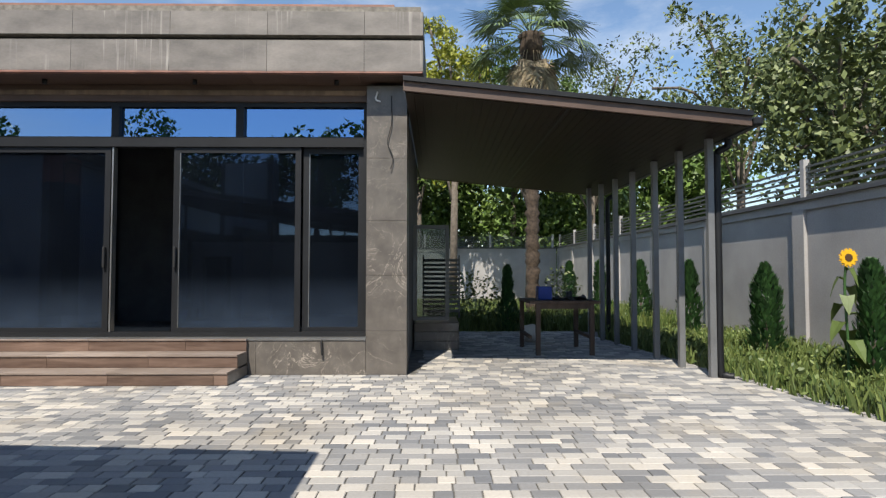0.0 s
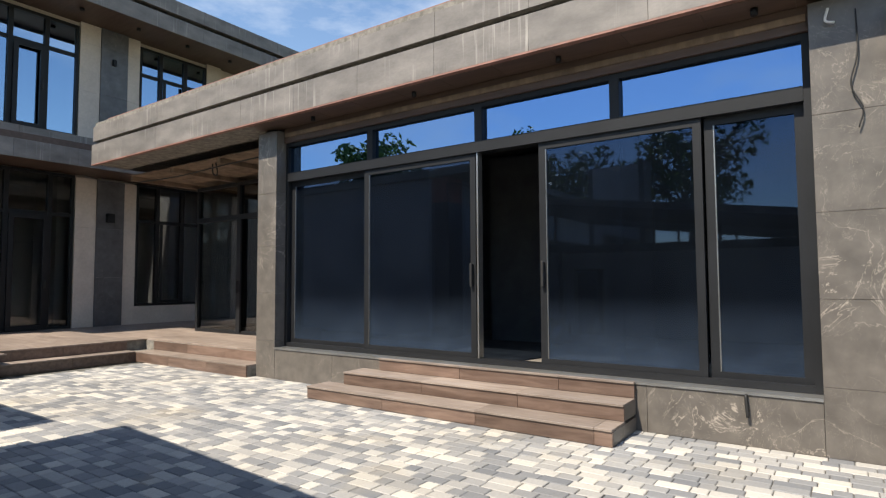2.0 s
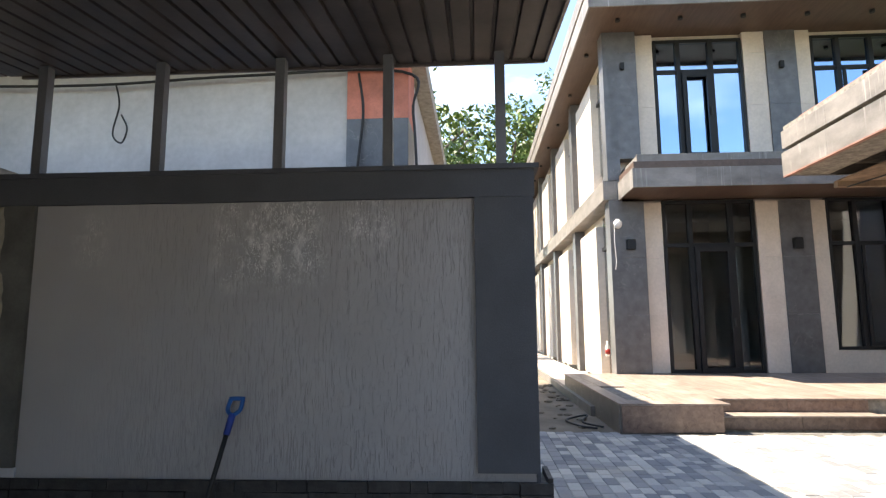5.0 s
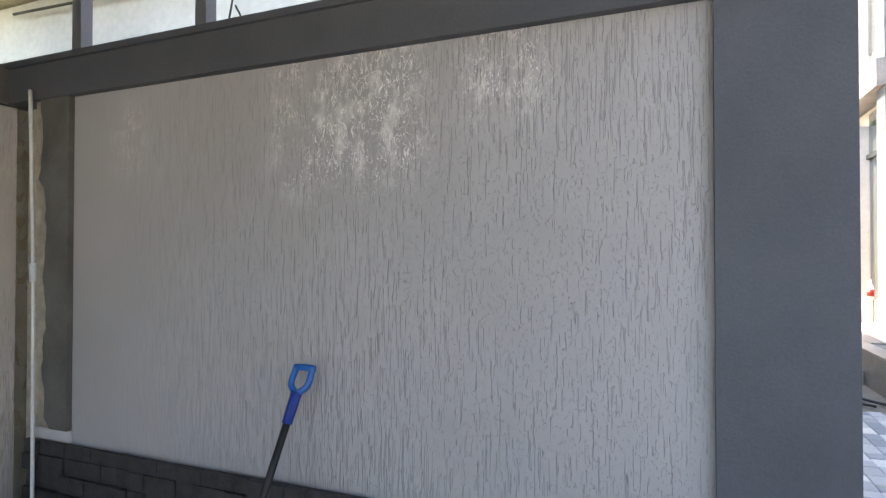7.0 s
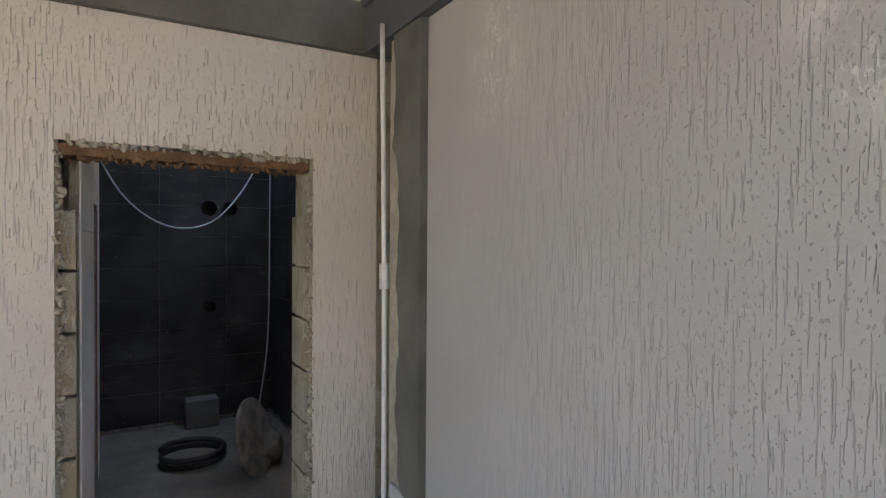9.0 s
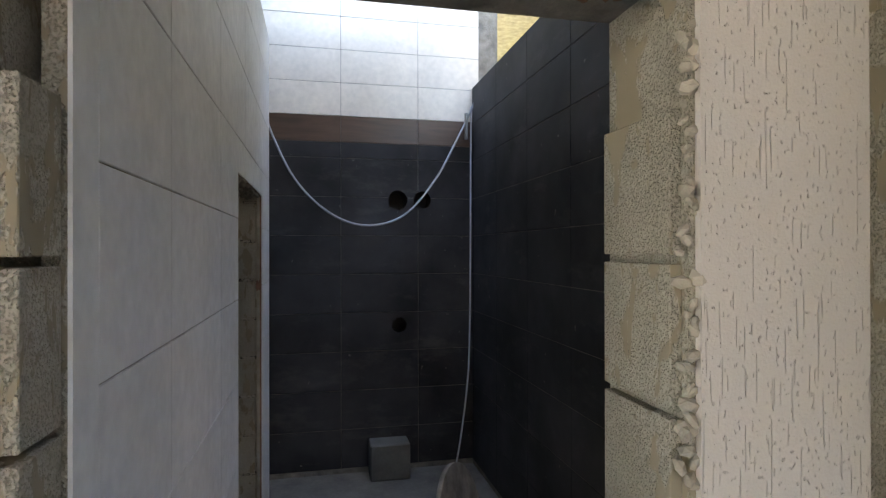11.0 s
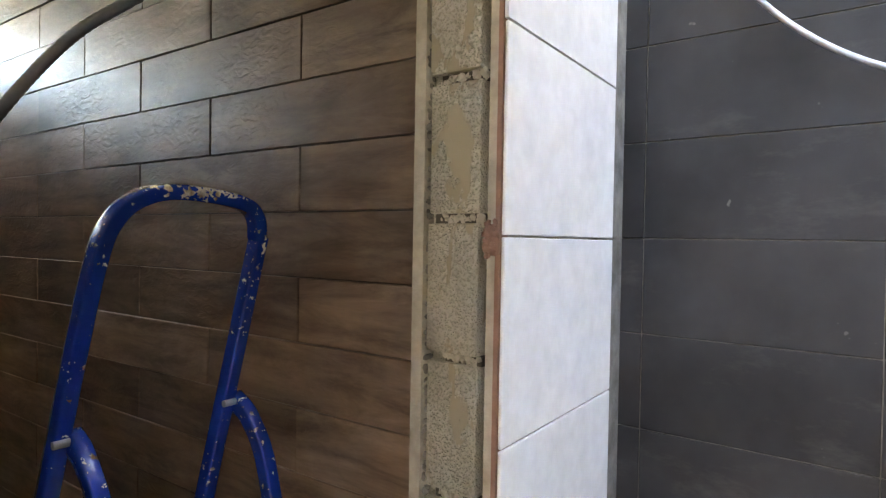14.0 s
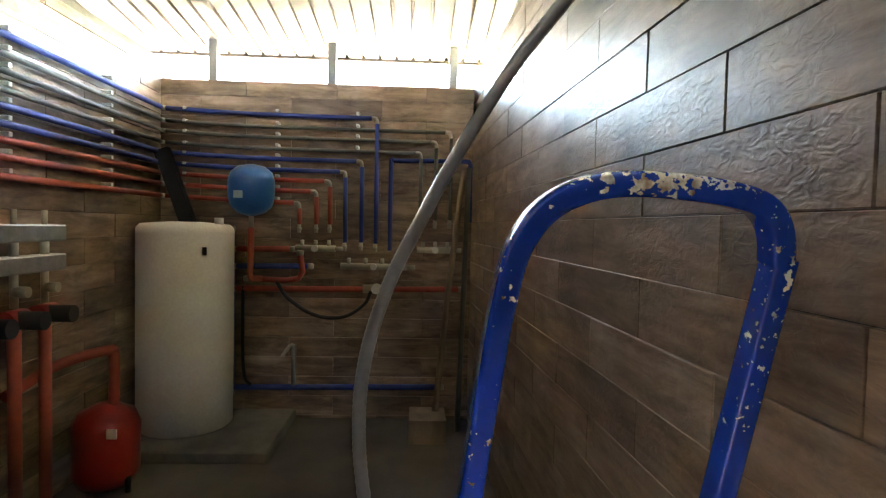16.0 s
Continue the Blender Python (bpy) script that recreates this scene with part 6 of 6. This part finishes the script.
run("d_handle", [SA - ax * 0.09, SA - ax * 0.055 + sd * 0.037, SA + sd * 0.037, SA + sd * 0.037 + ax * 0.012, SA - sd * 0.037 + ax * 0.012, SA - sd * 0.037, SA - ax * 0.055 - sd * 0.037, SA - ax * 0.09], 0.013, TANKBLUE, shovel, "blue plastic D-handle", 10, 4)
bm = bx(bmesh.new(), -0.012, 0.012, -0.2, 0.2, -0.02, 0.3)
part("blade", bm, TANKBLUE, shovel).matrix_world = Matrix.Translation(SB) @ Euler((0, radians(20), 0)).to_matrix().to_4x4()
coil = thing("hose_coil", "coiled pale grey plastic hose on the paving", "hose")
bm = bmesh.new()
pts = []
for k in range(64):
    a = k * 0.55
    rad = 0.215 + 0.03 * math.sin(k * 1.3) - 0.0009 * k
    pts.append((-4.98 + rad * math.cos(a), 6.43 + rad * math.sin(a), 0.025 + 0.0022 * k + 0.28 * max(0.0, -rad * math.cos(a)) + 0.012 * math.sin(k * 0.9) ** 2))
tube(bm, pts, 0.015, 8, 3)
part("coil", bm, HOSE, coil)
loop = thing("cable", "grey cable loop leaning on the stone plinth", "cable")
run("loop", [(-5.15, 6.1, 0.02), (-5.17, 6.05, 0.2), (-5.18, 6.15, 0.28), (-5.17, 6.25, 0.2), (-5.15, 6.2, 0.03), (-5.0, 6.5, 0.02), (-4.9, 6.9, 0.02), (-5.1, 7.05, 0.03)], 0.014, RUBBER, loop)
for k in range(4):
    b_ = box_part("plank", (-0.05, 0.05, -0.45, 0.45, 0, 0.025), WOODRAW if k else PLASTER, None, "", 0.003)
    b_.matrix_world = pose(-4.85 + 0.11 * k, 5.55 + 0.05 * k, 0.0, 0, 0, 12 * k - 8)
    tagged(b_, "offcut board lying at the foot of the wall", "board", "offcut boards")
greenb = thing("bottle", "dark green glass bottle standing in the wall corner", "bottle")
part("glass", lathe(bmesh.new(), (-5.18, 3.42, 0.0), [(0.035, 0), (0.037, 0.01), (0.037, 0.16), (0.03, 0.19), (0.014, 0.23), (0.014, 0.29)], 16), RUBBER, greenb)
part("label", lathe(bmesh.new(), (-5.18, 3.42, 0.0), [(0.0375, 0.06), (0.0375, 0.13)], 16), GRASS_GROUND, greenb)
pebbles = bmesh.new()
rr = random.Random(77)
for _ in range(500):
    x, y, s = rr.uniform(-24, -9.9), rr.uniform(4.5, 8.3), rr.uniform(0.02, 0.07)
    bmesh.ops.create_icosphere(pebbles, subdivisions=1, radius=1, matrix=Matrix.Translation((x, y, -0.02)) @ Matrix.Diagonal((s, s * 1.3, s * 0.6, 1)))
tagged(part("rubble", pebbles, SOIL), "scattered stones on the bare soil", "rubble", "", "stuff")
run_c = thing("cable", "black cable lying loose beside the terrace", "cable")
run("wire", [(-9.9, 8.3, 0.0), (-10.3, 8.1, 0.0), (-10.8, 8.25, 0.02), (-10.5, 7.9, 0.0), (-10.0, 8.0, 0.0), (-9.8, 8.2, 0.0)], 0.014, RUBBER, run_c)

# ---- boiler room ----
BZ = -0.3
ladder = thing("step_ladder", "paint-chipped blue steel step ladder with a scuffed metal platform", "ladder")


def down(y, z):
    """A place on the hoop, which leans as it goes down."""
    return (-3.87 + (1.2 - z) * 0.18, y + (1.2 - z) * 0.1, z - 0.014 * (z > 0))


def flat_tube(bm, pts, steps=6):
    return tube(bm, pts, 0.0125, 20, steps, 1.35, (1, 0, 0.1), 0.42)


part("hoop", flat_tube(bmesh.new(), [down(1.078, BZ + 0.012), down(1.078, 0.4), down(1.078, 0.95), down(1.075, 1.12), down(1.062, 1.18), down(1.03, 1.212), down(0.975, 1.225), down(0.88, 1.218), down(0.835, 1.2), down(0.815, 1.155), down(0.812, 1.08), down(0.812, 0.4), down(0.812, BZ + 0.012)]), BLUE, ladder, "blue tube hoop with white chips")
for y, o in ((1.078, -0.018), (0.812, -0.02)):
    x, yy, z = down(y, 0.86)
    part("rear_leg", flat_tube(bmesh.new(), [(x, yy + o, z), (x - 0.05, yy + o, z - 0.03), (x - 0.09, yy + o * 1.4, z - 0.12), (x - 0.13, yy + o * 1.6, z - 0.35), (x - 0.22, yy + o * 2, BZ + 0.012)]), BLUE, ladder)
    part("rivet", cyl(bmesh.new(), (x - 0.02, yy - 0.0145, z), (x - 0.02, yy + 0.0145, z), 0.006), PLATE, ladder)
box_part("platform", (-4.0, -3.74, 0.88, 1.13, 0.615, 0.645), PLATE, ladder, "scuffed ribbed aluminium platform", 0.006)
box_part("tread", (-3.76, -3.62, 0.93, 1.16, 0.22, 0.245), PLATE, ladder, "", 0.005)
for y in (1.078, 0.812):
    x, yy, z = down(y, BZ)
    part("rubber_foot", cyl(bmesh.new(), (x, yy, BZ), (x, yy, BZ + 0.05), 0.024), RUBBER, ladder)

hose = thing("flexible_hose", "grey corrugated hose hanging from above down to the floor", "hose")
hp = smooth_path([(-4.02, 0.62, 2.3), (-3.95, 0.66, 2.05), (-3.78, 0.7, 1.87), (-3.5, 0.80, 1.70), (-3.36, 0.908, 1.586), (-3.35, 1.008, 1.45), (-3.35, 1.108, 1.283), (-3.35, 1.168, 1.167), (-3.35, 1.218, 1.062), (-3.35, 1.257, 0.935), (-3.35, 1.27, 0.81), (-3.35, 1.258, 0.657), (-3.34, 1.2, 0.3), (-3.3, 1.1, -0.1), (-3.2, 0.95, BZ + 0.02), (-2.9, 0.85, BZ + 0.02)], 22)
bm = bmesh.new()
rings = []
for i, p in enumerate(hp):
    d = (hp[min(i + 1, len(hp) - 1)] - hp[max(i - 1, 0)]).normalized()
    s = d.cross(Vector((1, 0, 0.2))).normalized()
    w = s.cross(d)
    r = 0.0135 if i % 2 else 0.012
    rings.append([bm.verts.new(p + s * r * math.cos(k * math.pi / 5) + w * r * math.sin(k * math.pi / 5)) for k in range(10)])
for a, b in zip(rings, rings[1:]):
    for k in range(10):
        bm.faces.new((a[k], a[(k + 1) % 10], b[(k + 1) % 10], b[k])).smooth = True
part("hose", bm, CORR, hose)
part("end_coupling", cyl(bmesh.new(), hp[-1] - Vector((0.03, 0, 0)), hp[-1] + Vector((0.04, -0.01, 0)), 0.018, n=16), BRASS, hose, "brass end coupling")
part("upper_coupling", cyl(bmesh.new(), hp[0], hp[3], 0.018, n=16), RUBBER, hose)

tank = thing("water_tank", "tall white enamelled hot-water cylinder on a low concrete pad", "water tank")
part("body", lathe(bmesh.new(), (-0.45, 2.735, 0), [(0.29, -0.225), (0.306, -0.21), (0.308, 0.2), (0.308, 1.09), (0.305, 1.12), (0.28, 1.145), (0.1, 1.16)], 48), WHITE, tank)
part("top_cap", cyl(bmesh.new(), (-0.5, 2.5, 1.14), (-0.5, 2.5, 1.19), 0.03), PVC, tank)
box_part("thermometer", (-0.72, -0.705, 2.505, 2.53, 0.95, 1.0), RUBBER, tank)
pad = solid("floor_pad", (-0.95, -0.12, 2.05, 3.05, BZ, -0.226), CEMENT, "low concrete pad under the hot-water cylinder", "pad", bevel=0.01)
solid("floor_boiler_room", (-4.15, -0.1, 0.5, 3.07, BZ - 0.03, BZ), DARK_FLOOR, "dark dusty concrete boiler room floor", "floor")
flue = thing("board", "dark board leaning behind the water tank", "board")
part("plank", bx(bmesh.new(), -0.03, 0.03, -0.05, 0.05, 0, 0.55), RUBBER, flue).matrix_world = pose(-0.25, 2.8, 1.15, -20, 0, 0)
vessel = thing("expansion_vessel", "blue steel expansion vessel with a white label on the wall", "vessel")
part("body", lathe(bmesh.new(), (-0.3, 2.345, 1.395), [(0.02, -0.185), (0.09, -0.165), (0.14, -0.12), (0.158, -0.06), (0.16, 0.0), (0.158, 0.07), (0.14, 0.125), (0.09, 0.165), (0.02, 0.18)], 32), TANKBLUE, vessel)
box_part("label", (-0.462, -0.455, 2.36, 2.42, 1.33, 1.38), WHITE, vessel, "white label")
box_part("bracket", (-0.16, -0.113, 2.31, 2.38, 1.33, 1.45), ALU, vessel)
part("connector", cyl(bmesh.new(), (-0.3, 2.345, 1.13), (-0.3, 2.345, 1.215), 0.018), BRASS, vessel)
run("feed_pipe", [(-0.3, 2.345, 1.13), (-0.3, 2.345, 0.9), (-0.3, 2.345, 0.78), (-0.2, 2.3, 0.757)], 0.022, PIPE_RED, vessel)
redv = thing("expansion_vessel", "red heating expansion vessel standing on the dark floor", "vessel")
part("body", lathe(bmesh.new(), (-1.25, 2.84, BZ + 0.05), [(0.05, -0.04), (0.13, -0.02), (0.165, 0.04), (0.168, 0.3), (0.14, 0.37), (0.06, 0.41), (0.03, 0.42)], 32), TANKRED, redv)
for k in range(3):
    a = k * 2.094
    part("foot", cyl(bmesh.new(), (-1.25 + 0.12 * math.cos(a), 2.8 + 0.12 * math.sin(a), BZ), (-1.25 + 0.12 * math.cos(a), 2.8 + 0.12 * math.sin(a), BZ + 0.09), 0.015), RUBBER, redv)
box_part("label", (-1.425, -1.415, 2.7, 2.75, 0.03, 0.08), WHITE, redv)
run("riser", [(-1.25, 2.8, 0.16), (-1.25, 2.8, 0.42), (-1.28, 2.82, 0.46), (-1.5, 2.95, 0.43), (-1.8, 2.99, 0.36)], 0.028, PIPE_RED, redv)

XW = -0.165
levels = (1.945, 1.858, 1.783, 1.70, 1.629, 1.55, 1.478, 1.401, 1.315)
kinds = "bgggbbrrr"
ends = (1.478, 0.933, 1.041, 1.153, 1.584, 1.703, 1.815, 1.913, 2.035)
drops = (0.968, 1.152, 1.149, 1.147, 0.974, 0.971, 1.102, 1.10, 1.098)
tint = {"b": PIPE_BLUE, "g": PIPE_GREY, "r": PIPE_RED}
words = {"b": "blue insulated pipe run bent round the boiler room corner", "g": "grey insulated pipe run bent round the boiler room corner", "r": "red insulated pipe run bent round the boiler room corner"}
for z, k, e, d in zip(levels, kinds, ends, drops):
    p = thing("pipe", words[k], "pipe", "boiler room pipes")
    r = 0.017 if k != "g" else 0.0145
    zz = z + 0.03
    run("wall_run", [(-4.0, NY - 0.075, zz + 0.0), (-2.0, NY - 0.075, zz), (-0.21, NY - 0.075, zz)], r, tint[k], p, n=10, steps=2)
    run("corner_run", [(XW, NY - 0.09, zz), (XW, 2.4, z + 0.005), (XW, e + 0.04, z)], r, tint[k], p, n=10, steps=2)
    run("corner_elbow", [(-0.21, NY - 0.075, zz), (-0.175, NY - 0.078, zz), (XW, NY - 0.09, zz)], r * 1.05, BRASS, p, n=10, steps=3)
    run("elbow", [(XW, e + 0.045, z), (XW, e + 0.008, z - 0.004), (XW, e, z - 0.045)], 0.0145, BRASS, p, "nickel elbow", 10, 4)
    part("drop", cyl(bmesh.new(), (XW, e, z - 0.04), (XW, e - 0.004, d + 0.06), r), tint[k], p)
    part("valve", cyl(bmesh.new(), (XW, e, d), (XW, e, d + 0.062), 0.013), BRASS, p)
    part("valve_collar", cyl(bmesh.new(), (XW, e, d + 0.02), (XW, e, d + 0.04), 0.018, n=6), BRASS, p)
    for y in (2.86, 2.2, 1.62):
        if y > e + 0.05:
            part("clip", bx(bmesh.new(), XW - 0.022, XW + 0.05, y - 0.012, y + 0.012, z + (0.02 if y < 2.5 else 0.024) - 0.0, z + 0.042, 0.003), PVC, p, "white pipe clip")
    for x in (-0.9, -1.75, -2.9):
        part("clip", bx(bmesh.new(), x - 0.012, x + 0.012, NY - 0.1, NY - 0.036, zz + 0.015, zz + 0.038, 0.003), PVC, p)
bp = thing("pipe", "short blue insulated pipe bridge above the manifold", "pipe", "boiler room pipes")
run("bridge", [(XW + 0.02, 1.372, 0.978), (XW + 0.02, 1.372, 1.6), (XW + 0.02, 1.36, 1.645), (XW + 0.02, 1.3, 1.645), (XW + 0.02, 0.85, 1.652), (XW + 0.02, 0.79, 1.64), (XW + 0.02, 0.785, 1.58), (XW + 0.02, 0.78, 1.2)], 0.017, PIPE_BLUE, bp, n=10, steps=4)


def manifold(y0, y1, z, count, label):
    m = thing("manifold", label, "manifold", "pipe manifolds")
    part("bar", cyl(bmesh.new(), (XW, y0, z), (XW, y1, z), 0.024, n=14), BRASS, m)
    for k in range(count):
        y = y0 + (y1 - y0) * (k + 0.5) / count
        part("outlet", cyl(bmesh.new(), (XW, y, z), (XW, y, z + 0.06), 0.014, n=10), BRASS, m)
    part("gauge", cyl(bmesh.new(), (XW - 0.05, (y0 + y1) / 2, z), (XW - 0.02, (y0 + y1) / 2, z), 0.024, n=16), WHITE, m, "small white dial")
    part("end_valve", cyl(bmesh.new(), (XW, y1, z), (XW, y1 - 0.06, z), 0.018, n=6), BRASS, m)
    boxes("bracket", [(XW + 0.02, EX - 0.013, y0 - 0.03, y0 - 0.01, z - 0.015, z + 0.015), (XW + 0.02, EX - 0.013, y1 + 0.01, y1 + 0.03, z - 0.015, z + 0.015)], ALU, m)


manifold(2.06, 1.77, 0.985, 3, "nickel brass manifold feeding the red pipes")
manifold(1.73, 1.24, 0.858, 4, "long nickel brass manifold feeding the blue pipes")
manifold(1.17, 0.9, 0.99, 3, "nickel brass manifold feeding the grey pipes")
for nm, pts, m, lab in (("b", [(XW, 2.5, 0.97), (XW, 2.08, 0.975)], PIPE_RED, "short red supply pipe above the tank outlet"),
                        ("b", [(XW, 2.5, 0.843), (XW, 1.95, 0.853)], PIPE_BLUE, "short blue supply pipe beside the tank"),
                        ("b", [(XW - 0.03, 2.4, 0.757), (XW - 0.03, 2.03, 0.762), (XW - 0.03, 2.02, 0.95)], PIPE_RED, "bent red return pipe"),
                        ("b", [(XW - 0.02, 2.5, 0.682), (XW - 0.02, 1.6, 0.69), (XW - 0.02, 0.84, 0.702)], PIPE_RED, "long red circulation pipe along the plank wall"),
                        ("b", [(XW, 2.52, 1.116), (XW, 2.518, 0.5), (XW, 2.516, -0.09)], PIPE_BLUE, "vertical blue pipe beside the tank"),
                        ("b", [(XW, 2.51, -0.053), (XW, 1.7, -0.045), (XW, 0.97, -0.038)], PIPE_BLUE, "low blue pipe along the foot of the wall")):
    p = thing("pipe", lab, "pipe", "boiler room pipes")
    run("tube", pts, 0.022, m, p, n=10, steps=3)
    a, b = Vector(pts[0]), Vector(pts[-1])
    for q in (a, b):
        part("coupling", lathe(bmesh.new(), (q.x, q.y, q.z - 0.02), [(0.02, 0), (0.026, 0.005), (0.026, 0.035), (0.02, 0.04)], 10), BRASS, p)
pump = thing("pump", "small brass pump with a white dial on the red pipe", "pump")
part("body", cyl(bmesh.new(), (XW - 0.02, 1.56, 0.695), (XW - 0.02, 1.36, 0.7), 0.03), BRASS, pump)
part("dial", cyl(bmesh.new(), (XW - 0.09, 1.46, 0.7), (XW - 0.03, 1.46, 0.7), 0.036, n=18), PVC, pump)
bl = thing("hose", "sagging black hose below the manifolds", "hose")
run("tube", [(XW - 0.03, 2.2, 0.76), (XW - 0.05, 2.1, 0.62), (XW - 0.06, 1.9, 0.5), (XW - 0.06, 1.7, 0.49), (XW - 0.05, 1.55, 0.58), (XW - 0.04, 1.5, 0.68)], 0.014, RUBBER, bl)
bl2 = thing("hose", "thin black hose hanging beside the tank", "hose")
run("tube", [(XW - 0.03, 2.43, 0.7), (XW - 0.03, 2.43, 0.3), (XW - 0.05, 2.41, 0.05), (XW - 0.06, 2.36, -0.02)], 0.012, RUBBER, bl2)
tap = thing("tap", "white-handled tap on a short grey standpipe", "tap")
part("standpipe", cyl(bmesh.new(), (XW, 2.063, -0.05), (XW, 2.063, 0.27), 0.018), PIPE_GREY, tap)
run("spout", [(XW, 2.063, 0.26), (XW - 0.05, 2.08, 0.27), (XW - 0.08, 2.13, 0.2)], 0.012, BRASS, tap)
board = thing("board", "long timber batten leaning in the corner of the plank walls", "board")
run("batten", [(-0.25, 0.84, 1.58), (-0.32, 0.95, 0.6), (-0.42, 1.03, BZ + 0.01)], 0.022, WOODRAW, board, n=4, steps=1)
bars = thing("pipe", "grey plastic pipe leaning in the corner of the plank walls", "pipe")
run("tube", [(-0.2, 0.80, 1.6), (-0.3, 0.83, 0.5), (-0.4, 0.86, BZ + 0.01)], 0.02, PIPE_GREY, bars, n=8, steps=1)
crate = thing("crate", "low wooden crate on the dark boiler room floor", "crate")
boxes("side", frame_boxes(0, 0.3, 0, 0.16, 0.02, 0, 0.25), WOODRAW, crate).matrix_world = pose(-0.62, 0.95, BZ, 0, 0, 0)
boiler = thing("heating_manifold", "pale grey heating distributor bars with valves and red pumps", "manifold")
for z in (1.06, 0.925):
    box_part("bar", (-2.6, -1.63, 2.82, 2.9, z, z + 0.075), PLATE, boiler, "pale grey box-section bar", 0.006)
for x in (-1.73, -1.93, -2.13, -2.33):
    part("link", cyl(bmesh.new(), (x, 2.86, 1.0), (x, 2.86, 1.06), 0.018), PVC, boiler)
    part("valve", cyl(bmesh.new(), (x, 2.86, 0.78), (x, 2.86, 0.925), 0.016), BRASS, boiler)
    part("valve_knob", cyl(bmesh.new(), (x, 2.8, 0.85), (x, 2.86, 0.85), 0.024), BRASS, boiler)
    part("pump_body", cyl(bmesh.new(), (x - 0.06, 2.86, 0.73), (x + 0.06, 2.86, 0.73), 0.045), TANKRED, boiler, "red circulation pump")
    part("pump_motor", cyl(bmesh.new(), (x, 2.73, 0.73), (x, 2.86, 0.73), 0.04), RUBBER, boiler)
    part("down_pipe", cyl(bmesh.new(), (x, 2.86, -0.2), (x, 2.86, 0.69), 0.026), PIPE_RED if x > -2.0 else PIPE_BLUE, boiler)
    box_part("stand_off", (x - 0.02, x + 0.02, 2.9, NY - 0.036, 0.95, 0.98), ALU, boiler)
    part("air_valve", cyl(bmesh.new(), (x, 2.86, 1.135), (x, 2.86, 1.2), 0.012), BRASS, boiler)
box_part("foot_rail", (-2.6, -1.6, 2.82, 2.9, BZ, -0.2), ALU, boiler)

# ---- paving, piece by piece ----
rs = random.Random(8)
verts, faces = [], []
near = 0


def lay(x0, x1, y0, y1, dz):
    """Append one paver with a small bevel to the joined sheet."""
    b, n0 = 0.006, len(verts)
    for z, i in ((-0.011, 0.0), (dz - 0.005, 0.0), (dz, b)):
        verts.extend(((x0 + i, y0 + i, z), (x1 - i, y0 + i, z), (x1 - i, y1 - i, z), (x0 + i, y1 - i, z)))
    for k in range(4):
        j = (k + 1) % 4
        faces.append((n0 + k, n0 + j, n0 + 4 + j, n0 + 4 + k))
        faces.append((n0 + 4 + k, n0 + 4 + j, n0 + 8 + j, n0 + 8 + k))
    faces.append((n0 + 8, n0 + 9, n0 + 10, n0 + 11))


SHAPES = {}


def paver(x0, x1, y0, y1, dz):
    w = round(x1 - x0, 2)
    if w not in SHAPES:
        SHAPES[w] = mesh_of("paver", bx(bmesh.new(), -w / 2, w / 2, -0.05625, 0.05625, -0.011, 0.0, 0.005), PAVER)
    ob = new("paver", SHAPES[w])
    ob.location = ((x0 + x1) / 2, (y0 + y1) / 2, dz)
    ob.parent = pavement


y = 3.31
while y < 17.15:
    x = -9.58 + rs.uniform(0, 0.1)
    right = min(5.52 - 0.13 * (y - 9.5), 7.0)
    while x < right:
        w = rs.choice((0.115, 0.17, 0.17, 0.23))
        dz = rs.uniform(-0.0025, 0.002)
        wall = (y > 11.9 and x < 1.3) or (y > 8.3 and x < -9.4) or (y < 7.05 and x < PX + 0.1)
        if not wall:
            if -0.9 < x < 1.9 and 8.0 < y < 10.2 and near < 300:
                paver(x, x + w - 0.006, y, y + 0.1125, dz)
                near += 1
            else:
                lay(x, x + w - 0.006, y, y + 0.1125, dz)
        x += w
    y += 0.116
me = bpy.data.meshes.new("paving_field")
me.from_pydata(verts, [], faces)
me.materials.append(PAVER)
field = new("paving_field", me)
field.parent = pavement
field["kind"] = "stuff"
